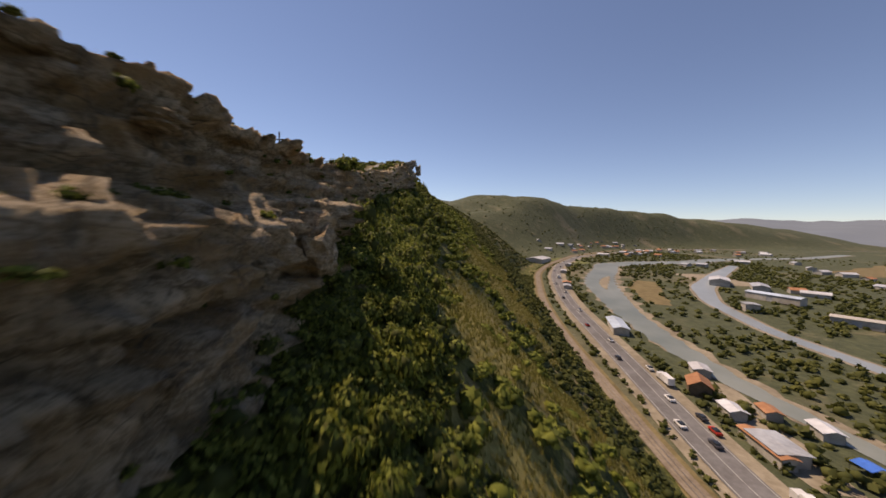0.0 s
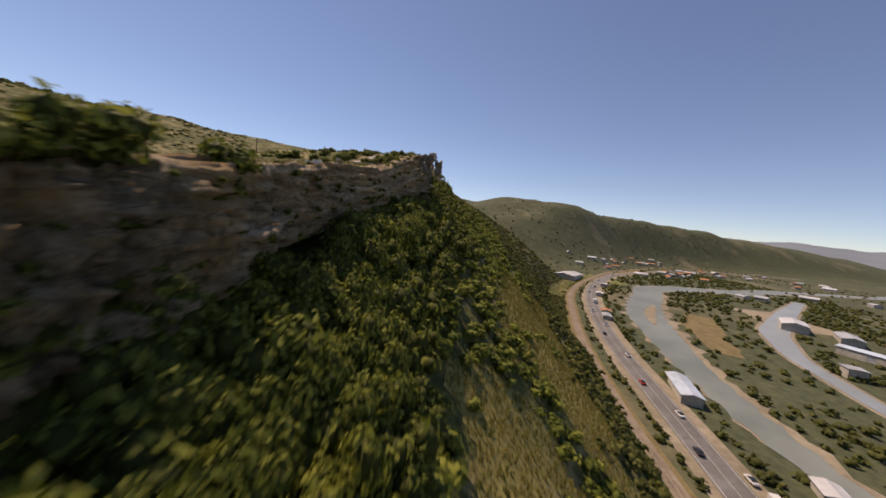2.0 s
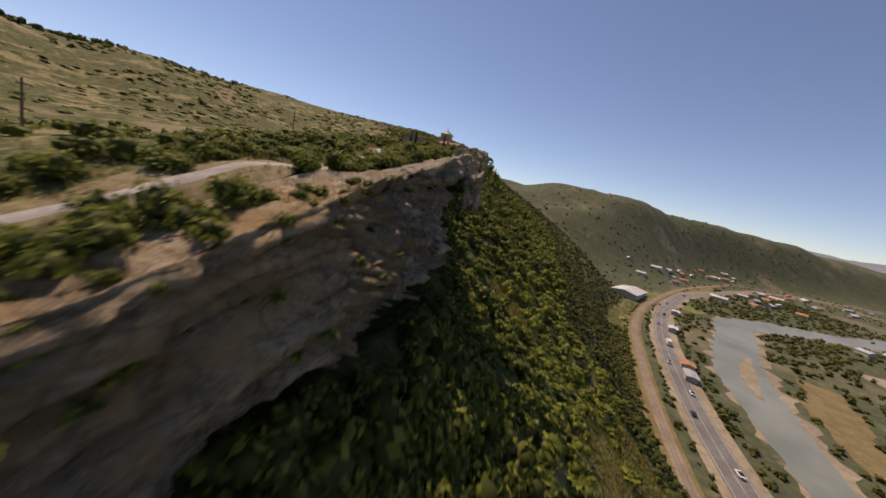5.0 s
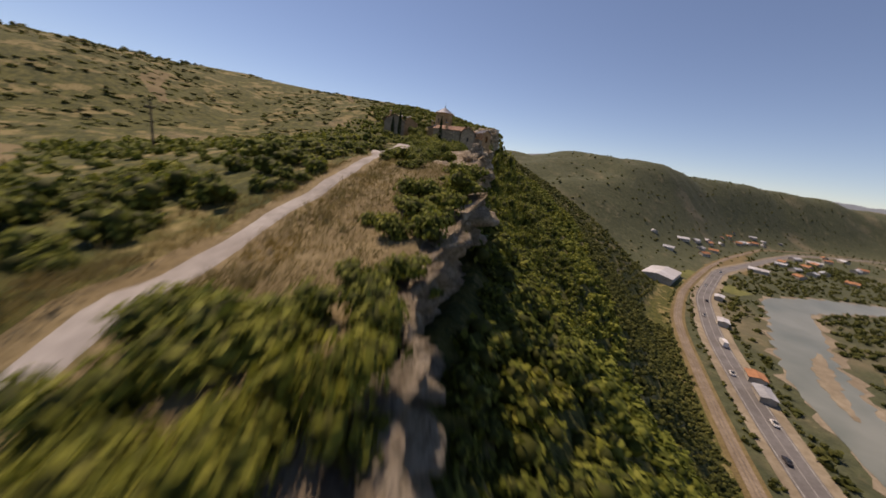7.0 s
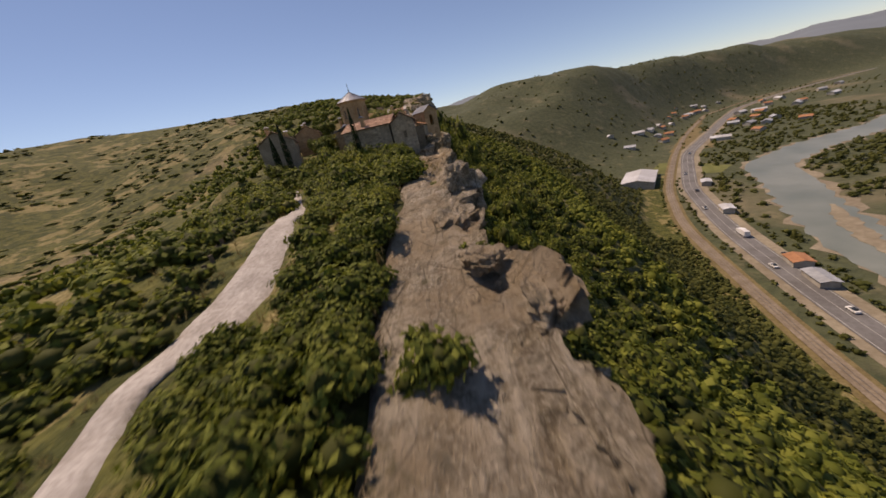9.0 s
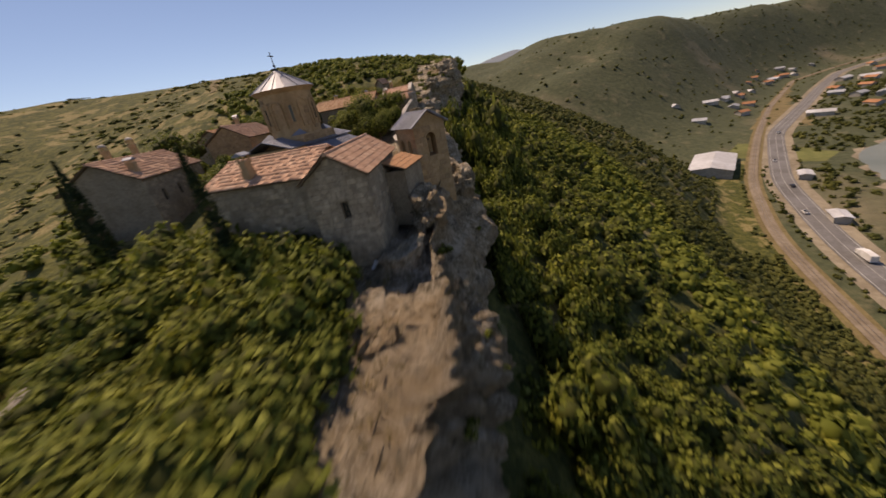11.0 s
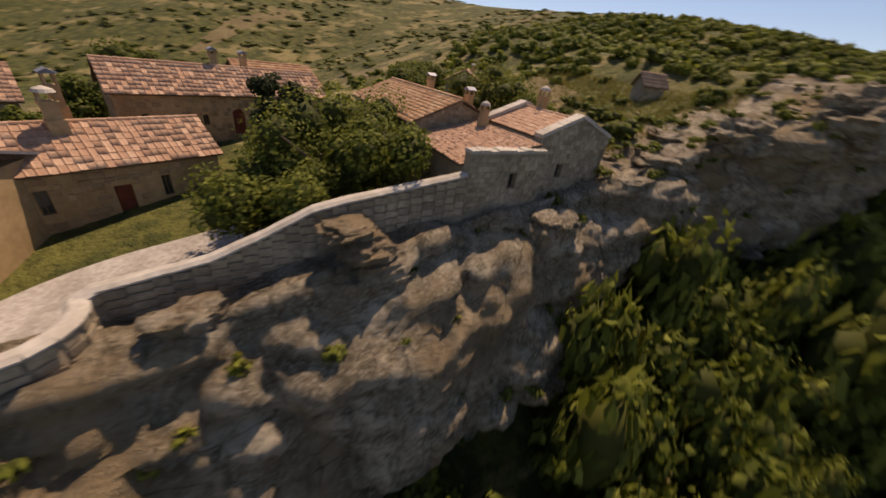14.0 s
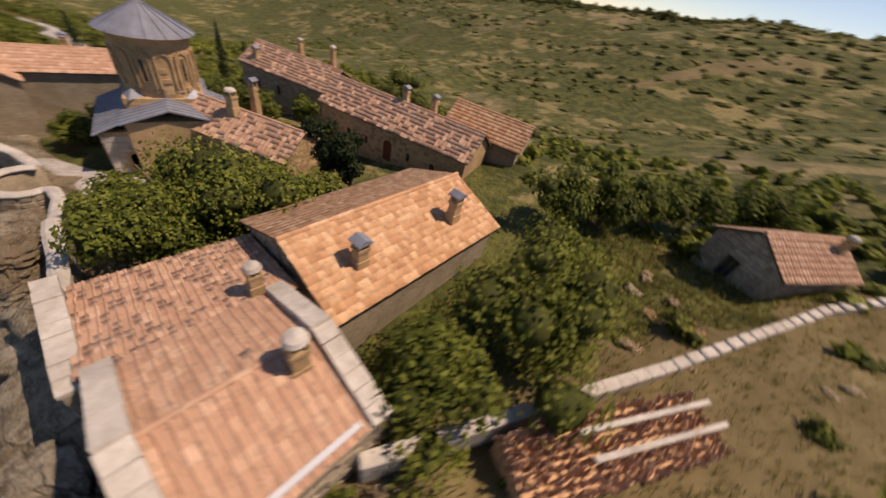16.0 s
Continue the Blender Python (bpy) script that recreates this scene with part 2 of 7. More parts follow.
MEADOW = plain("olive_meadow", (0.16, 0.135, 0.036), (0.31, 0.262, 0.088), 1.4, 0.95, 0.8, dist=0.2)
GREENFIELD = plain("green_field", (0.10, 0.115, 0.035), (0.17, 0.17, 0.06), 0.25, 0.95, 0.3, dist=0.1)
WHITE_ROOF = plain("white_sheet_roof", (0.46, 0.47, 0.49), (0.62, 0.63, 0.66), 0.4, 0.5, 0.0)
WHITE_WALL = plain("pale_render", (0.34, 0.315, 0.28), (0.50, 0.47, 0.42), 0.5, 0.9, 0.05)
GREY_ROOF = plain("grey_sheet_roof", (0.28, 0.30, 0.33), (0.42, 0.44, 0.47), 0.6, 0.6, 0.05)
BLUE_ROOF = plain("blue_grey_roof", (0.36, 0.44, 0.54), (0.50, 0.58, 0.68), 0.5, 0.5, 0.02)
RUST_ROOF = plain("rusty_roof", (0.32, 0.14, 0.07), (0.46, 0.23, 0.12), 0.6, 0.8, 0.05)
BLUE = plain("blue_tarpaulin", (0.03, 0.13, 0.5), (0.05, 0.18, 0.62), 1.0, 0.5, 0.0)
CAR_W = plain("white_car_paint", (0.7, 0.7, 0.7), (0.78, 0.78, 0.78), 1.0, 0.25, 0.0)
CAR_D = plain("dark_car_paint", (0.04, 0.04, 0.05), (0.06, 0.06, 0.07), 1.0, 0.25, 0.0)
CAR_R = plain("red_car_paint", (0.4, 0.03, 0.02), (0.45, 0.05, 0.03), 1.0, 0.25, 0.0)
RUBBER = plain("tyre_rubber", (0.015, 0.015, 0.015), (0.03, 0.03, 0.03), 4.0, 0.9, 0.0)
GLASS = plain("window_glass", (0.02, 0.025, 0.03), (0.03, 0.035, 0.04), 1.0, 0.08, 0.0)


def water_mat(name, a, b):
    m = Mat(name, 0.4)
    m.base(m.ramp(m.noise(0.03, 4), [(0.35, a), (0.65, b)]))
    m.b.inputs["Specular IOR Level"].default_value = 0.5
    m.bump(m.noise(0.5, 4, 0.6), 0.25, 0.15)
    return m.m


WATER = water_mat("silty_river_water", (0.14, 0.16, 0.135), (0.21, 0.225, 0.195))
CANAL = water_mat("milky_canal_water", (0.20, 0.23, 0.24), (0.26, 0.29, 0.30))


# ---- mesh helpers ----
def part(name, bm, material, parent=None, label="", smooth=False):
    """One bmesh as one mesh object, under a thing or a part where one is given."""
    me = bpy.data.meshes.new(name)
    bm.to_mesh(me)
    bm.free()
    if smooth:
        me.polygons.foreach_set("use_smooth", [True] * len(me.polygons))
    me.materials.append(material)
    ob = new(name, me)
    if parent:
        ob.parent = parent
    return tagged(ob, label)


def sheet(name, verts, faces, material, parent=None, smooth=False):
    """A large mesh from arrays of places and of quads or triangles."""
    verts, faces = np.asarray(verts, np.float32), np.asarray(faces, np.int32)
    me = bpy.data.meshes.new(name)
    k = faces.shape[1]
    me.vertices.add(len(verts))
    me.vertices.foreach_set("co", verts.ravel())
    me.loops.add(faces.size)
    me.loops.foreach_set("vertex_index", faces.ravel())
    me.polygons.add(len(faces))
    me.polygons.foreach_set("loop_start", np.arange(0, faces.size, k, dtype=np.int32))
    if smooth:
        me.polygons.foreach_set("use_smooth", np.ones(len(faces), bool))
    me.update(calc_edges=True)
    me.materials.append(material)
    ob = new(name, me)
    if parent:
        ob.parent = parent
    return ob


def grid_faces(nr, nc, loop=False):
    i = np.arange(nr - 1)[:, None] * nc + np.arange(nc - 1)[None, :]
    i = i.ravel()
    return np.stack([i, i + 1, i + nc + 1, i + nc], 1)


def box(bm, x0, x1, y0, y1, z0, z1, m=None):
    g = bmesh.ops.create_cube(bm, size=1)["verts"]
    bmesh.ops.scale(bm, vec=(x1 - x0, y1 - y0, z1 - z0), verts=g)
    bmesh.ops.translate(bm, vec=((x0 + x1) / 2, (y0 + y1) / 2, (z0 + z1) / 2), verts=g)
    if m:
        bmesh.ops.transform(bm, matrix=m, verts=g)
    return g


def tube(bm, r0, r1, z0, z1, seg=12, x=0.0, y=0.0):
    g = bmesh.ops.create_cone(bm, cap_ends=True, segments=seg, radius1=r0, radius2=r1, depth=z1 - z0)["verts"]
    bmesh.ops.translate(bm, vec=(x, y, (z0 + z1) / 2), verts=g)
    return g


def prism(bm, outline, y0, y1):
    """A solid between y0 and y1 over an outline of x, z pairs."""
    a = [bm.verts.new((x, y0, z)) for x, z in outline]
    b = [bm.verts.new((x, y1, z)) for x, z in outline]
    bm.faces.new(a)
    bm.faces.new(b[::-1])
    n = len(a)
    for i in range(n):
        bm.faces.new((a[i], b[i], b[(i + 1) % n], a[(i + 1) % n]))


def rough(bm, amount, scale=1.0, seed=0.0):
    for v in bm.verts:
        v.co += amount * noise.noise_vector(v.co * scale + Vector((seed, seed * 1.7, -seed)))


def empty(name, m, label, category, group=""):
    ob = new(name)
    ob.empty_display_size = 0.3
    ob.matrix_basis = m
    return tagged(ob, label, category, group)


# ---- the monastery's own survey and where it lies in the place ----
SITE_TURN = np.array(((0.9957, 0.02717, 0.08854), (-0.02954, 0.99924, 0.02559), (-0.08778, -0.02809, 0.99574)))
SITE_FROM, SITE_TO = np.array((-30.0, 225.0, 142.0)), np.array((-30.39, 244.86, 144.89))


def site(x, y, z):
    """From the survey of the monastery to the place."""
    return tuple(float(v) for v in SITE_TO + SITE_TURN @ (np.array((x, y, z), float) - SITE_FROM))


# ---- the lie of the land ----
# Along the ridge: y, then the rim's x and z and the height of the rock face.
RIM = np.array([
    (-300, -14, 104, 14), (-40, -13, 109.4, 16), (10, -14, 110.5, 15), (20, -14, 110.3, 15), (28, -14, 110.2, 14), (40, -14, 111, 9), (52, -14.6, 112.0, 5),
    (66, -15, 113.7, 5), (80, -16.5, 116.7, 6), (95, -16.6, 119, 5), (108, -15.8, 122.4, 5), (118, -13.6, 126.2, 6), (126, -12, 128.6, 7), (131, -11.6, 129.7, 8), (137, -12.4, 130.6, 8),
    (143, -13.9, 131.7, 8), (145, -16.0, 131.4, 8), (149, -17.5, 131.2, 8), (153, -18, 131.5, 8), (157, -18.1, 132.2, 8), (162, -17.9, 133.3, 9), (167, -16.7, 134.4, 9), (171, -16.8, 135.3, 9),
    (174, -19.6, 135.9, 8), (178, -20.7, 136.3, 8), (182, -20.6, 136.8, 9), (186, -20.0, 137.2, 9), (189, -21.0, 137.4, 9), (192, -22.0, 137.4, 9), (197, -21.4, 138.9, 9), (202, -21.8, 140.2, 9), (206, -22.8, 138.6, 9),
    (213, -23.2, 138.5, 10), (223, -23.4, 139.6, 12),
]).T
RIM2 = np.array([
    (216, -24.5, 137.8, 12), (223, -24, 139.9, 13), (232, -28.3, 140.5, 13), (240, -30.5, 141.6, 12), (250, -32.0, 143.9, 11),
    (258, -33.2, 144.5, 9), (265, -33.5, 146.3, 8), (275, -33, 149, 8), (284, -30, 152.8, 9), (290, -31, 156.0, 12), (298, -31, 152.5, 10), (312, -30, 147, 5), (345, -28, 146.5, 2), (420, -30, 150, 2), (700, -60, 120, 2), (5000, -60, 100, 2),
]).T
for i in range(11):
    RIM2[1, i], RIM2[0, i], RIM2[2, i] = site(RIM2[1, i], RIM2[0, i], RIM2[2, i])
RIM2[0, 11:13] += 22
RIM = np.concatenate([RIM, RIM2], 1)
SLOPE = np.array([
    (-300, 78, 0.55, 0), (0, 80, 0.72, 0), (25, 86, 0.85, 0), (42, 92.5, 0.9, 0), (70, 91.5, 0.9, 0), (100, 99.5, 0.92, 0), (140, 106.5, 0.92, 0),
    (176, 113, 0.9, 0), (204, 109.5, 0.86, 0), (228, 115, 0.66, 0.002), (253, 119, 0.52, 0.0048), (285, 123, 0.5, 0.0048), (313, 128.5, 0.46, 0.0045),
    (358, 134, 0.45, 0.0036), (430, 138, 0.45, 0.002), (485, 138, 0.45, 0.0014), (560, 110, 0.3, 0.001), (700, 75, 0.1, 0), (5000, 60, 0, 0),
]).T
for i in range(8, 14):
    s = SLOPE[2, i] + 0.088 * (1 + SLOPE[2, i] ** 2)
    px, py, pz = site(-25, SLOPE[0, i], SLOPE[1, i] + 25 * SLOPE[2, i])
    SLOPE[0, i], SLOPE[1, i], SLOPE[2, i] = py, pz + s * px, s
RAIL = np.array([(-900, 150), (-200, 76), (0, 63), (81, 62), (113, 64), (175, 67.5), (234, 75), (272, 82), (346, 100), (380, 110), (443, 140), (520, 190), (650, 286), (850, 455), (960, 640), (1050, 900), (1120, 1300), (1250, 2600), (5000, 9000)]).T
ROAD = np.array([(-900, 160), (-200, 88), (0, 74), (66, 75), (106, 79.5), (166, 87), (245, 96), (289, 105.5), (339, 118), (365, 125), (443, 156), (540, 218), (649, 322), (734, 400), (844, 509), (950, 690), (1040, 960), (1110, 1350), (1240, 2600), (5000, 9000)]).T


def smooth_interp(y, xs, vs):
    """Interpolation with rounded corners."""
    w = 4.0
    return sum(np.interp(y + o, xs, vs) for o in (-w, -w / 2, 0, w / 2, w)) / 5


def step(a, b, v):
    u = np.clip((v - a) / (b - a), 0, 1)
    return u * u * (3 - 2 * u)


def rim(y):
    return tuple(smooth_interp(y, RIM[0], RIM[i]) for i in (1, 2, 3))


def floor_z(y):
    return np.clip(47 + 0.05 * (y - 196), 41, 65)


def lumps(x, y, s, seed=0.0):
    """Cheap smooth unevenness of about -1 to 1."""
    a = np.sin(x * s + 1.3 * np.sin(y * s * 0.7 + seed) + seed) * np.cos(y * s * 1.1 + 1.7 * np.sin(x * s * 0.6 - seed))
    b = np.sin(x * s * 2.3 - seed + 1.1 * np.sin(y * s * 2.0)) * np.cos(y * s * 2.6 + seed * 2)
    return 0.65 * a + 0.35 * b


def ridge(x, y, line, slope, soft=60.0):
    """A ridge along a line of (x, y, z) with even flanks."""
    best = np.full(np.shape(x), -1e9)
    for (x0, y0, z0), (x1, y1, z1) in zip(line, line[1:]):
        dx, dy = x1 - x0, y1 - y0
        t = np.clip(((x - x0) * dx + (y - y0) * dy) / (dx * dx + dy * dy), 0, 1)
        d = np.hypot(x - x0 - t * dx, y - y0 - t * dy)
        best = np.maximum(best, z0 + t * (z1 - z0) - slope * (np.sqrt(d * d + soft * soft) - soft))
    return best


def plateau(x, y):
    """The land left of the rim."""
    xe, ze, _ = rim(y)
    d = np.maximum(xe - x, 0)
    z = ze - 6.5 * step(14, 75, d) * step(350, 240, y) + 0.25 * lumps(x, y, 0.35) * step(1, 5, d)
    z = z - 2.2 * step(60, 20, y) * step(2, 30, d)
    z = z - 1.5 * step(0.8, 9, d) * step(118, 127, y) * step(148, 142, y)
    z = z - 1.2 * step(-37, -43, x) * step(-95, -75, x) * step(277, 284, y) * step(314, 302, y)
    # the monastery's terrace
    v = y - 19.9 + 0.0295 * (x + 30)
    terrace = step(206, 214, v) * step(262, 254, v) * step(3, 7, d) * step(46, 34, d)
    want = np.interp(v, (200, 218, 232, 240, 250, 258, 270), (136.5, 137.8, 139.5, 140.6, 142.6, 143.6, 145.0)) - 0.03 * np.maximum(d - 16, 0)
    want = want + 2.9 - 0.088 * (x + 30) - 0.028 * (v - 225)
    z = z * (1 - terrace) + want * terrace
    far = ridge(x, y, ((-300, -900, 120), (-290, -300, 138), (-275, 0, 147), (-262, 150, 157), (-250, 220, 162), (-240, 275, 170.5), (-240, 330, 176), (-222, 372, 178.5), (-187, 395, 178), (-150, 392, 176), (-125, 386, 175), (-105, 382, 174), (-88, 380, 170.5), (-70, 380, 166), (-50, 385, 158), (-40, 440, 142)), 0.55, 60)
    far = far + 2.2 * lumps(x, y, 0.03, 2.0) + 0.8 * lumps(x, y, 0.11, 5.0)
    back = np.interp(x, (-1200, -500, -300), (40, 110, 400))
    hill = np.minimum(far, back)
    k = 6.0
    m = np.maximum(z, hill)
    z = m + k * np.log(np.exp((z - m) / k) + np.exp((hill - m) / k)) - k * 0.12
    z = np.maximum(z, np.where(y > 430, mountains(x, y), -99))
    return np.where((x < -420) & (y < 430), np.maximum(hill, 38 + 4 * lumps(x, y, 0.006)), z)


def mountains(x, y):
    a = ridge(x, y, ((-900, 900, 190), (-500, 850, 185), (-100, 850, 180), (10, 850, 183), (75, 850, 191), (150, 850, 189), (255, 870, 196), (372, 950, 189), (578, 1175, 191), (758, 1250, 184), (924, 1310, 173), (1209, 1430, 166), (1680, 1610, 143), (2280, 1910, 100)), 0.48, 110)
    a = a + 6 * lumps(x, y, 0.011, 1.0) + 5 * lumps(x, y, 0.026, 3.0)
    return a


def far_range(x, y):
    b = ridge(x, y, ((300, 3500, 350), (1300, 3300, 250), (2100, 2900, 255), (2900, 2500, 250), (3900, 1900, 270), (4600, 900, 280), (4700, -900, 250)), 0.17, 200)
    return b + 25 * lumps(x, y, 0.004, 2.0) + 9 * lumps(x, y, 0.013, 6.0)


def rail_side(x, y):
    """How far places lie to the left of the railway."""
    best = np.full(np.shape(x), 1e9)
    for y0, x0, y1, x1 in zip(RAIL[0], RAIL[1], RAIL[0][1:], RAIL[1][1:]):
        dx, dy = x1 - x0, y1 - y0
        t = np.clip(((x - x0) * dx + (y - y0) * dy) / (dx * dx + dy * dy), 0, 1)
        best = np.minimum(best, np.hypot(x - x0 - t * dx, y - y0 - t * dy))
    return np.where(x < np.interp(y, RAIL[0], RAIL[1]), best, -best)


def valley(x, y):
    """The land right of the rim: the steep wooded flank, the flat floor, the mountains behind."""
    z0, s, c = (smooth_interp(y, SLOPE[0], SLOPE[i]) for i in (1, 2, 3))
    flank = z0 - s * x - c * np.maximum(x, 0) ** 2
    flank = flank + 0.8 * lumps(x, y, 0.13, 1.0) + 1.8 * lumps(x, y, 0.05, 2.0) * step(-8, 10, x)
    fl = floor_z(y)
    xr = np.interp(y, RAIL[0], RAIL[1])
    clear = step(4, 22, np.abs(x - xr - 6))
    mt = mountains(x, y)
    mt = fl + (np.maximum(mt, fl) - fl) * np.maximum(step(0, 165, rail_side(x, y)) * step(420, 640, y), step(900, 1600, x))
    k = 2.5
    top = np.maximum(flank, fl)
    z = top + k * np.log(np.exp(np.maximum(flank - top, -60) / k) + np.exp(np.maximum(fl - top, -60) / k))
    z = np.maximum(np.where(flank - fl < -3 * k, fl, z), mt)
    return fl + (z - fl) * clear


def land(x, y):
    x, y = np.asarray(x, float), np.asarray(y, float)
    xe = rim(y)[0]
    return np.where(x < xe, plateau(x, y), valley(x, y))


# ---- ground: one sheet, with the step of the rock face between its two halves ----
rows_y = np.concatenate([-np.geomspace(2200, 30, 24), np.arange(-24, 350, 1.6), np.arange(352, 1100, 7.5), 1100 + np.geomspace(8, 3700, 36)])
left_d = np.concatenate([np.geomspace(4300, 130, 40), np.linspace(126, 4.8, 63)])
right_d = np.concatenate([np.linspace(-4.1, 140, 76), np.arange(144, 900, 8.5), 900 + np.geomspace(10, 3900, 34)])
Y = np.repeat(rows_y[:, None], len(left_d) + len(right_d), 1)
XE = rim(Y)[0]
X = np.concatenate([XE[:, : len(left_d)] - left_d, XE[:, len(left_d):] + right_d], 1)
Z = np.concatenate([plateau(X[:, : len(left_d)], Y[:, : len(left_d)]), valley(X[:, len(left_d):], Y[:, len(left_d):])], 1)
edge = len(left_d) + int(np.sum(right_d < 0.3))
foot_z = valley(XE[:, :1] + 0.3, Y[:, :1])
Z[:, len(left_d): edge] = np.minimum(Z[:, len(left_d): edge], foot_z - 0.5 * (0.3 - right_d[: edge - len(left_d)])[None, :])
Z[:, : len(left_d)] -= 0.55 * step(9.0, 5.6, left_d)[None, :]
faces = grid_faces(*X.shape)
ground = sheet("ground", np.stack([X, Y, Z], -1).reshape(-1, 3), faces, GROUND, smooth=True)
ground.data.materials.append(FAR)
mid_y, mid_x = Y[:-1, :-1].ravel(), X[:-1, :-1].ravel()
far_face = (mid_x > np.interp(mid_y, RAIL[0], RAIL[1]) - 3) | (mid_y > 480) | (mid_x < -330)
ground.data.polygons.foreach_set("material_index", far_face.astype(np.int32))
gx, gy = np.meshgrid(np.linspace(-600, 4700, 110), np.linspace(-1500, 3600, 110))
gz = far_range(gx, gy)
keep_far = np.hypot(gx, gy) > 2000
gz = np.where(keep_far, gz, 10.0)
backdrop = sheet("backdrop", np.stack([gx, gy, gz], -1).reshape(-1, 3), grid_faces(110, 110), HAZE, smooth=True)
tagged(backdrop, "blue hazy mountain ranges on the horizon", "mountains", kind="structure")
tagged(ground, "dry grassy ridge dropping to a broad green valley floor", "ground", kind="structure")


# ---- the rock face along the rim ----
CLIFF_N = 62


def cliff_mesh(name, y0, y1, dy, label, material=None):
    ys = np.arange(y0, y1 + dy / 2, dy)
    V = []
    for y in ys:
        xe, ze, h = (float(v) for v in rim(np.array(y)))
        inner = float(np.interp(y, (118, 128, 143, 147, 157, 162, 175, 180, 196, 202, 210, 276, 284), (6, 5.6, 5.4, 5.2, 5.2, 5.2, 5.2, 6.0, 5.8, 5.2, 6.0, 6.0, 9.0))) + 0.7 * max(0.0, noise.noise((y * 0.12, 3.0, 0)))
        low, bulge = float(step(44, 34, y)), float(step(216, 232, y))
        crag = float(step(276, 286, y))
        flat_face = float(step(42, 54, y) * step(126, 114, y))
        for j in range(CLIFF_N):
            u = j / (CLIFF_N - 1)
            if u < 0.24:
                d = inner * (1 - u / 0.24)
                x = xe - d
                z = float(plateau(np.array(x), np.array(y))) + 0.25 * (1 - (d / inner) ** 2) - (0.35 if j == 0 else 0)
                drop = 0.0
            else:
                w = (u - 0.24) / 0.76
                drop = (h + 3.0) * w ** 1.1
                z = ze + 0.25 - drop
                # a stepped face at first, then an overhang, then great bulging lobes
                x = xe + low * (0.4 + 3.2 * float(step(0.22, 0.55, w)) + 1.4 * w)
                x += (1 - low) * (1 - bulge) * (0.5 * math.sin(math.pi * w) - 0.3 * w + 0.8 * w * float(step(72, 62, y)) - 1.0 * flat_face * float(step(0.55, 0.8, w)))
                x += bulge * (1 - 0.75 * crag) * ((3.4 + 2.9 * float(step(240, 252, y))) * (1 - math.exp(-drop / 4.2)) - 1.8 * float(step(8.5, 11.5, drop)))
                x += bulge * crag * (0.9 * math.sin(min(1.0, drop / 6.0) * math.pi))
                stair = float(max(step(80, 90, y) * step(126, 116, y), step(66, 58, y) * step(30, 40, y)))
                if stair:
                    x += stair * 0.34 * min(6.0, math.floor(drop * 1.5 + 0.6 * noise.noise((y * 0.11, 5.0, 0)) + 0.3))
            p = Vector((x, y, z))
            k = min(1.0, u / 0.18)
            # beds of rock stand out as ledges, cracks and blocks break them up
            bed = (z * 0.95 - 0.055 * y) * (1 - flat_face) + (z - ze) * 1.05 * flat_face + (1.1 - 0.6 * flat_face) * noise.noise(p * 0.09) + (0.25 - 0.12 * flat_face) * noise.noise(p * 0.5)
            layer = math.floor(bed)
            rise = bed - layer
            shelf = noise.cell(Vector((layer * 1.37, 0.4, 0.2))) - 0.5 + 0.6 * (noise.cell(Vector((layer * 2.1, math.floor(y * 0.17 + layer * 0.37), 7.7))) - 0.5)
            joint = -0.5 if rise < 0.14 else 0.0
            fine = noise.cell(Vector((math.floor(bed * 2.6) * 0.77, math.floor(y * 0.5 + 0.6 * noise.noise(p * 0.4)), 3.3))) - 0.5
            cell = noise.voronoi(p * (0.36 - 0.23 * bulge) + Vector((0, 0, 0.5 * noise.noise(p * 0.3))))
            block = noise.cell(cell[1][0] * 7.3) - 0.5
            gap = cell[0][1] - cell[0][0]
            crack = min(1.0, gap * 5.0) - 1.0
            dome = (min(1.0, gap * 1.6) ** 0.6 - 0.55) * bulge
            rugged = noise.noise(p * 0.8) * 0.32 + noise.noise(p * 1.9) * 0.2 + abs(noise.noise(p * 0.45)) * -0.5
            out = (1 - 0.75 * bulge) * ((1.5 - 0.5 * flat_face) * shelf + joint) + (0.5 - 0.2 * bulge - 0.15 * flat_face) * fine + (0.9 - 0.45 * bulge - 0.6 * flat_face) * block + (0.6 - 0.35 * bulge - 0.4 * flat_face) * crack + 1.2 * dome + (0.9 - 0.3 * bulge) * noise.noise(p * 0.15 + Vector((5, 0, 0))) + 0.45 + rugged * (1 - 0.5 * bulge - 0.55 * flat_face)
            face = float(step(0.2, 0.34, u))
            out = max(out, -0.8 - 2.6 * float(step(0.10, 0.2, u)), -0.6 - 3.0 * float(step(0.16, 0.25, u)) - 3.0 * float(step(178, 172, y) + step(200, 206, y)))
            nx = 0.25 + 0.75 * face
            nz = 1.0 - 0.85 * face
            V.append((p.x + out * nx * k, p.y + 0.5 * k * noise.noise(p * 0.5 + Vector((0, 9, 0))), p.z + out * nz * k * 0.45))
    ob = sheet(name, V, grid_faces(len(ys), CLIFF_N)[:, ::-1], material or ROCK, smooth=False)
    return tagged(ob, label, "cliff", kind="structure")


cliff_mesh("cliff", -44, 119, 0.31, "layered brown sandstone cliff with ledges along the ridge")
cliff_mesh("cliff", 118, 226, 0.28, "pale bare sandstone backbone of the ridge", RIDGE_ROCK)
cliff_mesh("cliff", 225, 350, 0.30, "grey weathered sandstone crag under the monastery wall", CRAG_ROCK)


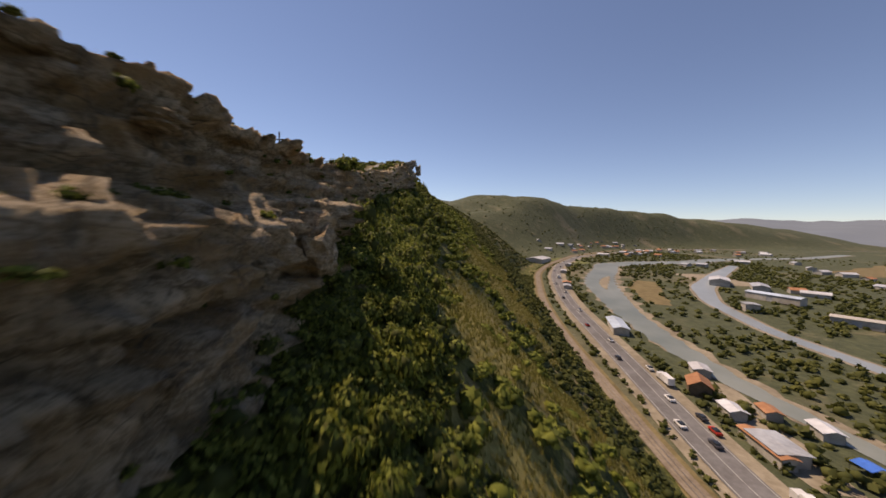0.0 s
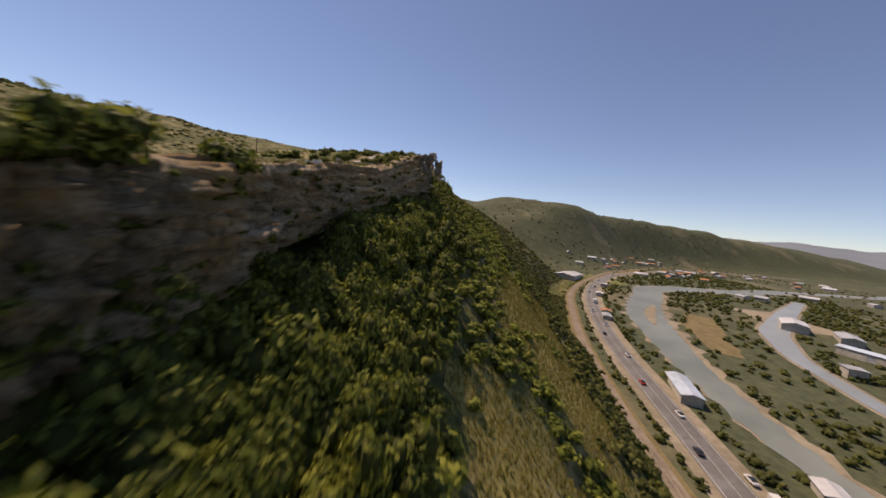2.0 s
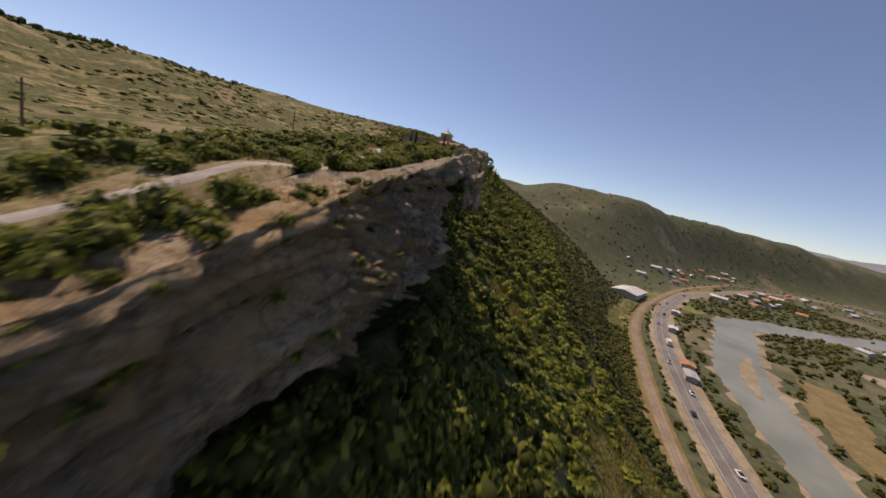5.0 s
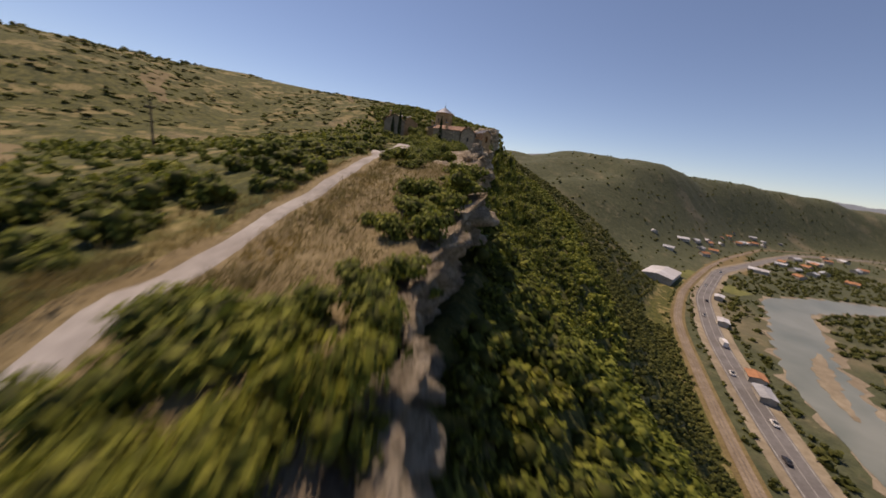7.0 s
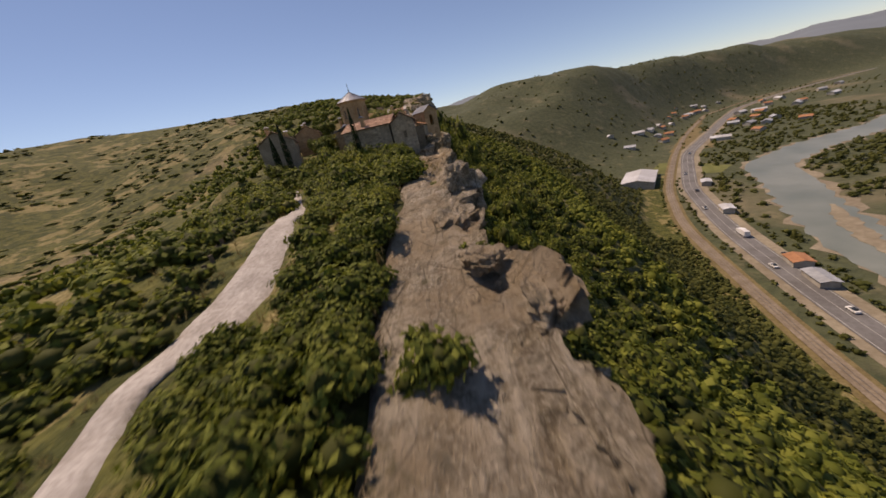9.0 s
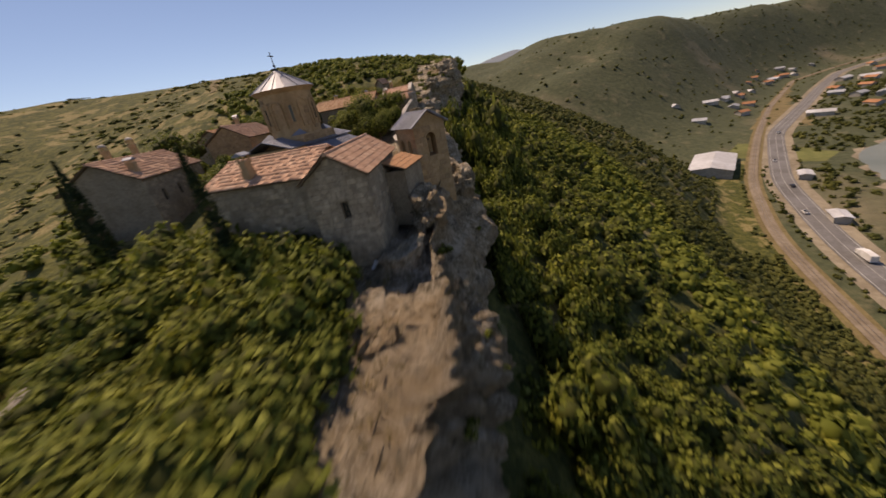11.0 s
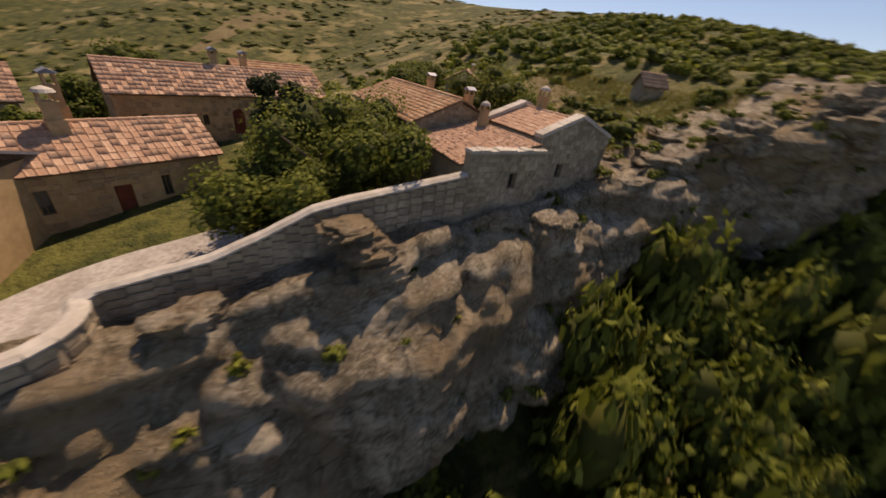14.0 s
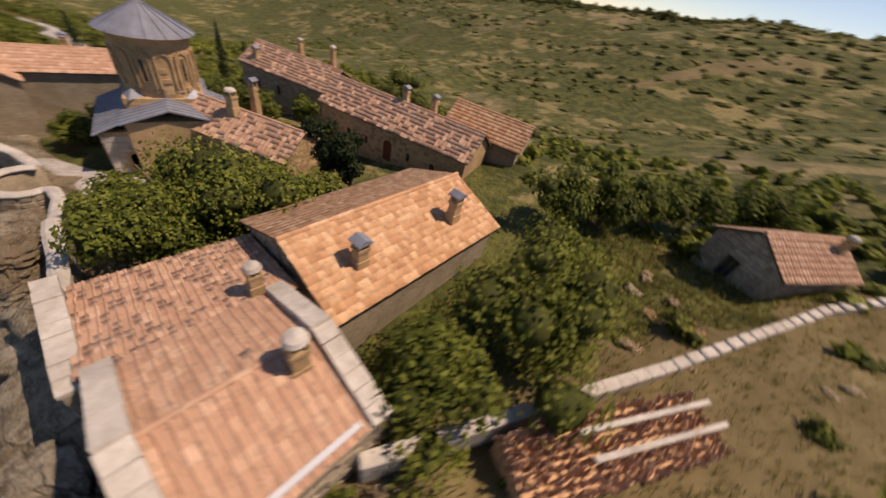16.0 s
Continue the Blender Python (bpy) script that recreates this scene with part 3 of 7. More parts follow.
# ---- roads, rails, water, fields: strips laid on the land ----
def strip(name, line, material, label, lift=0.12, z_of=land, category="road", parent=None, across=3, wave=0.0, span=4.0):
    """A band along a line of (x, y, width)."""
    line = np.array(line, float)
    seg = np.hypot(np.diff(line[:, 0]), np.diff(line[:, 1]))
    s = np.concatenate([[0], np.cumsum(seg)])
    n = max(2, int(s[-1] / span))
    ss = np.linspace(0, s[-1], n)
    k = np.array([sum(np.interp(ss + o * span * 2, s, line[:, i]) for o in (-1, -0.5, 0, 0.5, 1)) / 5 for i in range(3)]).T
    k[0], k[-1] = line[0], line[-1]
    d = np.gradient(k[:, :2], axis=0)
    d /= np.linalg.norm(d, axis=1)[:, None]
    side = np.stack([d[:, 1], -d[:, 0]], 1)
    V = []
    for j in range(across):
        o = (j / (across - 1) - 0.5) * k[:, 2]
        if wave and j in (0, across - 1):
            o = o * (1 + wave * np.sin(ss * 0.23 + j) * np.cos(ss * 0.61 + 2 * j))
        p = k[:, :2] + side * o[:, None]
        dip = 0.3 if across >= 5 and z_of is land and j in (0, across - 1) else 0.0
        V.append(np.stack([p[:, 0], p[:, 1], z_of(p[:, 0], p[:, 1]) + lift - dip], 1))
    V = np.stack(V, 1).reshape(-1, 3)
    ob = sheet(name, V, grid_faces(n, across)[:, ::-1], material, parent)
    if label:
        tagged(ob, label, category, kind="structure")
    return ob


def flat(x, y):
    return floor_z(y)


TRACK_LINE = [(-60, 78, 3.6), (-36, 86, 4.2), (-26.8, 90, 4.4), (-24.2, 93.6, 4.0), (-24.6, 98, 2.6), (-23.4, 102, 2.2), (-24.4, 108, 2.0), (-22.6, 116, 2.0), (-22.0, 124, 2.2), (-22.4, 131, 2.2), (-23.2, 136, 2.2),
              (-24.8, 142, 2.2), (-26.4, 148, 2.2), (-28.0, 153, 2.2), (-29.2, 158, 2.2), (-29.6, 163, 2.2), (-30.2, 167, 2.2), (-31.0, 171.5, 2.1), (-32.3, 178, 2.0), (-33.0, 181.5, 1.9)]
TRACK_AT = np.array(TRACK_LINE).T
PATH_LINE = [(-33.0, 181.2, 1.7), (-34.8, 184.8, 1.5), (-35.6, 187.6, 2.2), (-34.6, 190.8, 3.6), (-34.8, 195, 3.3), (-36.8, 203, 2.5), (-40.8, 213, 1.8), (-46.3, 225, 1.4)]
strip("track_verge", [(x, y, 4.4) for x, y, w in TRACK_LINE[6:]], DRY_GRASS, "straw-coloured grass verge of the ridge track", 0.05, across=9, span=1.0, wave=0.3, category="verge")
strip("grass_bank", [(-21.3, 143.5, 1.2), (-21.0, 148, 4.6), (-22.2, 153, 5.6), (-22.6, 158, 6.6), (-23.4, 163, 7.4), (-23.4, 168, 8.2), (-24.2, 172, 8.6), (-25.6, 176, 6.0), (-27, 178.5, 2.0)], DRY_GRASS, "straw-brown grass bank between track and rock", 0.42, across=11, span=0.8, wave=0.25, category="grass bank")
strip("ridge_track", TRACK_LINE, TRACK, "pale worn concrete track along the grassy ridge", 0.10, across=5, span=1.0)
strip("gravel_path", PATH_LINE, GRAVEL, "white gravel path climbing to the monastery", 0.12, across=7, span=0.8, wave=0.45, category="path")
strip("courtyard", [site(a, b, 142)[:2] + (w,) for a, b, w in ((-31.2, 227, 1.4), (-33.4, 231.5, 3.0), (-35.4, 235.5, 5.4), (-36.8, 239.5, 4.6), (-38.4, 242, 2.0))], GRAVEL, "pale flagged terrace between church and parapet", 0.10, across=9, span=0.8, category="terrace")

road_pts = [(float(np.interp(y, ROAD[0], ROAD[1])), y, 10.5) for y in np.concatenate([np.arange(-400, 460, 30.0), np.arange(480, 2400, 60.0)])]
rail_pts = [(float(np.interp(y, RAIL[0], RAIL[1])), y, 5.0) for y in np.concatenate([np.arange(-400, 460, 30.0), np.arange(480, 1800, 60.0)])]
strip("road_shoulder", [(x + 0.5, y, 19) for x, y, w in road_pts], SAND, "pale dusty shoulders of the highway", 0.15, flat, span=8)
strip("road", road_pts, ASPHALT, "grey two-lane highway along the river", 0.35, flat, span=8)
for off, w in ((-4.6, 0.3), (4.6, 0.3), (0.0, 0.25)):
    strip("road_line", [(x + off, y, w) for x, y, _ in road_pts], LINE, "white painted line on the highway", 0.40, flat, span=8, across=2)
strip("railway_bed", [(x, y, 9) for x, y, w in rail_pts], FIELD, "dry grassy bank of the railway", 0.2, flat, span=8)
strip("railway", rail_pts, BALLAST, "brown ballast of a single railway line", 0.6, flat, span=8)
for off in (-0.76, 0.76):
    strip("rail", [(x + off, y, 0.16) for x, y, _ in rail_pts], STEEL, "steel rail on brown ballast", 0.75, flat, span=8, across=2, category="rail")

RIVER = [(150, -200, 10), (132, 40, 8), (123, 105, 9), (119, 132, 15), (121, 175, 20), (128, 225, 23), (140, 270, 30), (154, 320, 38), (176, 368, 36), (205, 415, 36), (226, 458, 38), (285, 486, 36), (370, 506, 32), (480, 560, 30), (700, 640, 30), (1000, 820, 30)]
CANAL_LINE = [(240, -150, 12), (206, 60, 13), (197, 140, 13), (196, 195, 12), (216, 263, 15), (251, 318, 23), (330, 395, 20), (421, 478, 12)]
RIVER = [(x, y, w * (0.78 if y > 110 else 0.95)) for x, y, w in RIVER]
strip("river_bank", [(x + 2, y, w * 1.12 + 3) for x, y, w in RIVER], SAND, "pale gravel banks of the river", 0.12, flat, span=6, wave=0.3, across=7, category="bank")
strip("river", RIVER, WATER, "milky grey-green river", 0.22, flat, span=5, wave=0.16, across=7, category="river")
CANAL_LINE = [(x, y, w * 0.8) for x, y, w in CANAL_LINE]
strip("canal_bank", [(x, y, w + 5) for x, y, w in CANAL_LINE], SAND, "pale gravel banks of the canal", 0.12, flat, span=6, across=3, category="bank")
strip("canal", CANAL_LINE, CANAL, "wide pale canal of still water", 0.22, flat, span=6, across=3, category="canal")
strip("river_gravel_bar", [(150, 300, 2), (158, 322, 8), (172, 348, 9), (186, 368, 2)], SAND, "gravel bar with drifted stones in the river", 0.32, flat, span=3, wave=0.4, across=5, category="gravel bar")
for i, (pts, mt, lab) in enumerate((
    ([(205, 470, 24), (150, 545, 60), (190, 610, 40)], GREENFIELD, "mown green field beside the warehouse"),
    ([(230, 560, 50), (300, 690, 60), (380, 790, 40)], FIELD, "dry brown field on the valley floor"),
    ([(168, 250, 14), (185, 300, 26), (214, 345, 22)], FIELD, "dry bare patch between river and canal"),
    ([(300, 180, 30), (420, 250, 40), (520, 320, 30)], FIELD, "pale dry field beyond the canal"),
    ([(520, 420, 40), (760, 520, 60), (980, 600, 50)], FIELD, "long pale field far down the valley"),
    ([(300, 330, 60), (300, 400, 40)], SAND, "bare yard of the works by the canal"),
    ([(98, 76, 10), (103, 112, 16), (112, 130, 8)], SAND, "dusty yard of the roadside market"),
)):
    strip("field", pts, mt, lab, 0.09, flat, span=8, wave=0.25, across=5, category="field")
for pts, lab in (([(-58, 150, 10), (-75, 160, 16), (-100, 176, 14)], "brown mown field on the plateau"), ([(-46, 118, 8), (-60, 128, 12), (-90, 140, 8)], "pale dry clearing on the plateau"),
                 ([(-150, 250, 3), (-172, 262, 9), (-186, 280, 5)], "pale bare scar on the hillside"), ([(-120, 340, 3), (-140, 372, 4), (-165, 385, 3)], "pale dirt track on the far hillside")):
    strip("clearing", pts, FIELD, lab, 0.25, span=2, wave=0.3, across=7, category="clearing")
strip("clearing", [(-40, 281, 5), (-44, 288, 12), (-54, 293, 12), (-64, 297, 8)], FIELD, "dry brown yard beside the tile stack", 0.18, span=1.5, wave=0.4, across=9, category="clearing")
strip("meadow", [(-24.5, 90, 2), (-24.6, 100, 3), (-24.8, 110, 3.4), (-25.0, 117, 2)], DRY_GRASS, "dry brown ground between the track and the cliff", 0.07, span=1.0, wave=0.35, across=9, category="meadow")
strip("meadow", [(-26.5, 149, 3), (-27.1, 154, 7.6), (-27.6, 160, 8.4), (-28.6, 167, 8.4), (-30.4, 174, 5)], DRY_GRASS, "dry brown grass between the track and the rock", 0.07, span=1.0, wave=0.25, across=9, category="meadow")


# ---- scrub and trees ----
rng = np.random.default_rng(7)


def ico(sub):
    bm = bmesh.new()
    bmesh.ops.create_icosphere(bm, subdivisions=sub, radius=1)
    v = np.array([p.co[:] for p in bm.verts])
    f = np.array([[p.index for p in q.verts] for q in bm.faces])
    bm.free()
    return v, f


ICO = {1: ico(1), 2: ico(2)}


def leaves(centres, normals, size):
    """Two triangles a leaf, folded a little along the middle."""
    n = len(centres)
    t = np.cross(normals, rng.normal(size=(n, 3)))
    t /= np.linalg.norm(t, axis=1)[:, None] + 1e-9
    b = np.cross(normals, t)
    s = (size * rng.uniform(0.7, 1.35, n))[:, None]
    tip, tail = centres + t * s, centres - t * s
    l, r = centres + b * s * 0.62 - normals * s * 0.22, centres - b * s * 0.62 - normals * s * 0.22
    V = np.stack([tip, l, tail, r], 1).reshape(-1, 3)
    i = np.arange(n)[:, None] * 4
    F = np.concatenate([i + [0, 1, 2], i + [0, 2, 3]], 0)
    return V, F


def bush(n_leaf, leaf, lobes, core, flat_top=0.85, core_size=0.84):
    """A clump of unit size: rough cores with leaves standing off them."""
    V, F, k = [], [], 0
    cs = np.concatenate([[[0, 0, 0.35]], rng.uniform(-0.5, 0.5, (lobes, 3)) * [1.2, 1.2, 0.6] + [0, 0, 0.4]])
    rs = np.concatenate([[0.62], rng.uniform(0.32, 0.55, lobes)])
    for c, r in zip(cs, rs):
        v, f = ICO[core]
        w = v * r * core_size * rng.uniform(0.75, 1.15, (len(v), 1)) * [1, 1, flat_top] + c
        V.append(w), F.append(f + k)
        k += len(w)
    which = rng.choice(len(cs), n_leaf, p=rs ** 2 / (rs ** 2).sum())
    d = rng.normal(size=(n_leaf, 3))
    d[:, 2] = np.abs(d[:, 2]) * 1.1 - 0.45
    d /= np.linalg.norm(d, axis=1)[:, None]
    p = cs[which] + d * (rs[which] * rng.uniform(0.78, 1.12, n_leaf))[:, None] * [1, 1, flat_top]
    nn = d + rng.normal(size=(n_leaf, 3)) * 0.45 + [0, 0, 0.35]
    nn /= np.linalg.norm(nn, axis=1)[:, None]
    v, f = leaves(p, nn, leaf)
    V.append(v), F.append(f + k)
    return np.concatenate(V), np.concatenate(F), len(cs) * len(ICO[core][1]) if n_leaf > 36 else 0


def scatter(name, kinds, P, R, material, label, squash=None, category="scrub", parent=None):
    """Many clumps as one mesh: P places, R radii."""
    V, F, k = [], [], 0
    pick = rng.integers(0, len(kinds), len(P))
    turn = rng.uniform(0, 2 * math.pi, len(P))
    sq = rng.uniform(0.75, 1.15, len(P)) if squash is None else squash
    dark = []
    for i, (tv, tf, n_core) in enumerate(kinds):
        w = np.nonzero(pick == i)[0]
        if not len(w):
            continue
        c, s = np.cos(turn[w])[:, None], np.sin(turn[w])[:, None]
        r = R[w][:, None]
        x = (tv[None, :, 0] * c - tv[None, :, 1] * s) * r + P[w, 0][:, None]
        y = (tv[None, :, 0] * s + tv[None, :, 1] * c) * r + P[w, 1][:, None]
        z = tv[None, :, 2] * r * sq[w][:, None] + P[w, 2][:, None]
        V.append(np.stack([x, y, z], -1).reshape(-1, 3))
        F.append((tf[None] + (np.arange(len(w)) * len(tv))[:, None, None]).reshape(-1, 3) + k)
        k += len(w) * len(tv)
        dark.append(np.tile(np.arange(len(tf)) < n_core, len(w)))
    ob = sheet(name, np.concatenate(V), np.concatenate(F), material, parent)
    # core faces take the dark tone that paints shade into the gaps
    ob.data.materials.append(CORE_SHADE)
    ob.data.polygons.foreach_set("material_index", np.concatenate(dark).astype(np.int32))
    if label:
        tagged(ob, label, category, kind="stuff")
    return ob


def dots(x0, x1, y0, y1, gap):
    """Places on an uneven grid."""
    gx, gy = np.meshgrid(np.arange(x0, x1, gap), np.arange(y0, y1, gap))
    n = gx.size
    return gx.ravel() + rng.uniform(-0.55, 0.55, n) * gap, gy.ravel() + rng.uniform(-0.55, 0.55, n) * gap


def from_line(x, y, line):
    """How far places lie from a line of (x, y, width), less half the width."""
    best = np.full(len(x), 1e9)
    for (x0, y0, w0), (x1, y1, w1) in zip(line, line[1:]):
        dx, dy = x1 - x0, y1 - y0
        t = np.clip(((x - x0) * dx + (y - y0) * dy) / (dx * dx + dy * dy), 0, 1)
        best = np.minimum(best, np.hypot(x - x0 - t * dx, y - y0 - t * dy) - 0.5 * (w0 + t * (w1 - w0)))
    return best


def meadow(x, y):
    """Above nought where the flank is open grass: long patches down the slope, in a belt under the upper woods."""
    grass = lumps(x * 0.28, y, 0.10, 0.7) + 0.5 * lumps(x * 0.5, y, 0.31, 2.2)
    lo = np.interp(y, (20, 75, 115, 150, 170), (1, 1, 7, 13, 20))
    return grass + 0.34 - 1.1 * step(4, -5, x - lo) - 1.0 * step(30, 38, x) - 1.0 * step(150, 172, y)


NEAR = [bush(440, 0.094, 7, 1, core_size=0.74) for _ in range(6)]
MID = [bush(112, 0.152, 5, 1) for _ in range(7)]
LOW = [bush(34, 0.25, 2, 1) for _ in range(7)]
TUFT = [bush(40, 0.22, 2, 1, core_size=0.7) for _ in range(6)]
TINY = [bush(11, 0.36, 1, 1) for _ in range(6)]

# the wooded flank under the rock face
x, y = dots(-34, 95, -16, 365, 2.35)
xe = rim(y)[0]
h = rim(y)[2]
foot = xe + 0.7 + 3.3 * step(46, 34, y) + 2.9 * step(218, 232, y) * step(290, 276, y)
xr = np.interp(y, RAIL[0], RAIL[1])
open_grass = meadow(x, y) > 0
keep = (x > foot) & (x < xr - 6) & ~((y > 214) & (x < foot + 46) & (y < 330)) & ~(open_grass & (rng.random(len(x)) > 0.07)) & (rng.random(len(x)) < 0.93)
x, y, foot = x[keep], y[keep], foot[keep]
r = rng.uniform(1.35, 2.35, len(x)) * np.where(x - foot < 14, 1.05, 1.0)
P = np.stack([x, y, land(x, y) - 0.15], 1)
near = (x - foot < 13) & (y < 320) & (y > 0)
closest = near & (x - foot < 7.5) & ((y < 44) | (y > 190)) & (rng.random(len(x)) < 0.6)
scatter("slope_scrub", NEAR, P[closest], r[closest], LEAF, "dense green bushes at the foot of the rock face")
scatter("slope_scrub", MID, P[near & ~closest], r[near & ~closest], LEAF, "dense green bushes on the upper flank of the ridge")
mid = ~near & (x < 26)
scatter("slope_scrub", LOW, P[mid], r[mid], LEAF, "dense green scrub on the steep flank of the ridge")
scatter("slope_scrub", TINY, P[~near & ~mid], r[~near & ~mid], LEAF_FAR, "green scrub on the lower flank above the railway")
# taller woods below the monastery
x, y = dots(-30, 36, 214, 330, 2.95)
foot = rim(y)[0] + 0.8 + 3.4 * step(218, 232, y) * step(296, 280, y)
keep = (x > foot) & (x < foot + 46) & (rng.random(len(x)) < 0.9)
x, y, foot = x[keep], y[keep], foot[keep]
P = np.stack([x, y, land(x, y) - 0.3], 1)
r = rng.uniform(1.6, 3.1, len(x)) * (1 + 0.18 * lumps(x, y, 0.22, 4.0)) * (1 + 0.25 * step(264, 276, y) * step(24, 10, x - foot))
sq = rng.uniform(0.85, 1.35, len(x)) * (1 + 0.6 * step(16, 7, x - foot)) * (1 + 0.5 * step(264, 276, y) * step(24, 10, x - foot))
near = (x - foot < 15) & (y < 296)
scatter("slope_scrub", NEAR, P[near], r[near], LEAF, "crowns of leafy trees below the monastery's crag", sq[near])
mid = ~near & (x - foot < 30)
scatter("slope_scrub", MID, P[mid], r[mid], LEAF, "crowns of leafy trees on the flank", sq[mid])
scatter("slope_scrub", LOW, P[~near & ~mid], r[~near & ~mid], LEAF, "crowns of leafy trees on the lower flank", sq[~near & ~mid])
# a close hedge of taller bushes against the foot of the rock
y = np.arange(-10, 300, 1.25)
y = np.concatenate([y, y + 0.6, y + 0.3])
x = rim(y)[0] + 3.4 * step(46, 34, y) + 4.4 * step(218, 232, y) * step(300, 288, y) + np.repeat([0.3, 1.7, 3.4], len(y) // 3) + 1.6 * step(66, 74, y) * step(218, 206, y) + rng.uniform(-0.5, 0.5, len(y))
y = y + rng.uniform(-0.5, 0.5, len(y))
keep = (rng.random(len(x)) < 0.85) & ((y < 214) | (y > 288))
x, y = x[keep], y[keep]
P = np.stack([x, y, land(x, y) - 0.2], 1)
r = rng.uniform(1.2, 2.1, len(x)) * np.where((y > 34) & (y < 66), 1.15, np.where((y > 118) & (y < 206), 0.72, 1.0))
near = ((y > 20) & (y < 75)) | ((y > 232) & (y < 290))
scatter("slope_scrub", NEAR, P[near], r[near], LEAF, "tall leafy bushes against the foot of the rock")
scatter("slope_scrub", MID, P[~near], r[~near], LEAF, "tall leafy bushes against the foot of the rock")
for off, gap, kinds, y0, y1 in ((2.6, 2.0, NEAR, 40, 76), (2.6, 2.0, MID, 76, 128), (4.6, 2.1, NEAR, 40, 128), (6.8, 2.2, NEAR, 40, 110), (9.2, 2.4, NEAR, 40, 74), (9.2, 2.4, MID, 74, 128), (11.8, 2.6, MID, 40, 128)):
    y = np.arange(y0, y1, gap)
    y = y + rng.uniform(-0.7, 0.7, len(y))
    x = rim(y)[0] + off + 1.6 * np.maximum(step(84, 94, y), step(66, 58, y)) * (off < 6) + rng.uniform(-0.7, 0.7, len(y))
    scatter("slope_scrub", kinds, np.stack([x, y, land(x, y) - 0.2], 1), rng.uniform(1.7, 2.6, len(y)), LEAF, "tall leafy bushes on the flank under the rock", rng.uniform(1.3, 2.0, len(y)))
# and its continuation beyond the monastery
x, y = dots(-40, 130, 365, 520, 4.2)
keep = (x > rim(y)[0] + 1) & (x < np.interp(y, RAIL[0], RAIL[1]) - 22) & (rng.random(len(x)) < 0.9)
x, y = x[keep], y[keep]
scatter("slope_scrub", TINY, np.stack([x, y, land(x, y) - 0.2], 1), rng.uniform(1.8, 2.9, len(x)), LEAF_FAR, "green scrub on the far spur of the ridge")

# bushes on the plateau
GARDEN = [(-30, 228, 8), (-42, 244, 30), (-46, 260, 34), (-44, 278, 22)]
x, y = dots(-95, -15, 20, 365, 2.1)
d = rim(y)[0] - x
patch = lumps(x, y, 0.09, 3.0) + 0.5 * lumps(x, y, 0.3, 1.0)
strip_grass = (y > 146) & (y < 177) & (d > 2.0) & (x > -29.2)
want = np.where(strip_grass, 0.0, np.where(y < 104, np.where(patch > 0.35, 0.5, 0.06), np.where(patch > -0.25, 0.72, 0.25)))
want = np.where((y > 122) & (y < 148) & (d > 5.2) & (x > -30), 0.8, want)
want = np.where((y > 118) & (y < 147) & (d < 5.6), 0.0, want)
want = np.where((y > 110) & (y <= 124) & (d > 5.4) & (x > -30), 0.5, want)
want = np.where((y > 99) & (y < 119) & (d < 11), 0.75, want)
want = np.where((y > 177) & (y < 232) & (d > 6.0), 0.95, want)
want = np.where((d < 6.0) & (y > 177), 0.04, want)
keep = (d > 2.2) & (rng.random(len(x)) < want) & (from_line(x, y, TRACK_LINE) > 0.9) & (from_line(x, y, PATH_LINE) > 0.8) & (from_line(x, y, GARDEN) > 0)
keep &= ~((x < -34) & (x > -62) & (y > 274) & (y < 300) & (rng.random(len(x)) < 0.85))
keep &= ~((x < -45) & (y > 140) & (y < 185) & (from_line(x, y, [(-58, 150, 12), (-75, 160, 18), (-100, 176, 16)]) < 0))
x, y, d = x[keep], y[keep], d[keep]
r = rng.uniform(0.65, 1.35, len(x)) * np.where((y > 177) | ((y > 104) & (y < 177) & (d < 26)), 1.3, 1.0)
P = np.stack([x, y, land(x, y) - 0.1], 1)
near = (d < 14) & (y > 60) & (y < 235)
scatter("plateau_bush", NEAR, P[near], r[near], LEAF, "leafy green bushes beside the ridge track")
scatter("plateau_bush", MID, P[~near & (d < 24)], r[~near & (d < 24)], LEAF, "green bushes in dry grass on the plateau")
far = ~near & (d >= 24) & (rng.random(len(x)) < 0.85)
scatter("plateau_bush", LOW, P[far & (d < 42)], r[far & (d < 42)], LEAF, "green bushes scattered over the plateau")
scatter("plateau_bush", TINY, P[far & (d >= 42)], r[far & (d >= 42)], LEAF, "green bushes dotted over the far plateau")
x = np.array([-18.4, -20.4, -19.4, -18.6, -19.4, -18.9, -18.6, -18.7, -20.0, -19.4, -21.0, -19.8, -20.7, -19.5, -21.2, -22.0, -20.5, -23.0, -22.4, -19.3, -20.9, -28.6, -27.4, -26.6, -29.4, -28.0, -26.0, -27.2])
y = np.array([146.0, 142.7, 144.5, 140.0, 137.5, 134.6, 131.6, 149.0, 151.0, 153.2, 148.0, 158.0, 160.0, 162.2, 157.0, 161.5, 163.6, 158.6, 164.5, 172.0, 173.2, 177.0, 178.5, 180.2, 178.8, 181.0, 173.4, 176.4])
scatter("path_bush", NEAR, np.stack([x, y, plateau(x, y) + 0.3], 1), rng.uniform(1.0, 1.75, len(x)), LEAF, "leafy bushes between the track and the rock")
n = 30
y = np.linspace(121, 147, n) + rng.uniform(-0.6, 0.6, n)
far_x, near_x = np.interp(y, TRACK_AT[1], TRACK_AT[0]) + 2.0, rim(y)[0] - 5.0
x = far_x + (near_x - far_x) * rng.uniform(0.1, 1.0, n)
scatter("path_bush", NEAR, np.stack([x, y, plateau(x, y) - 0.1], 1), rng.uniform(1.2, 1.9, n), LEAF, "dense leafy bushes between the track and the rock")
x, y = np.array([-19.6, -18.9, -20.4]), np.array([166.4, 167.6, 168.2])
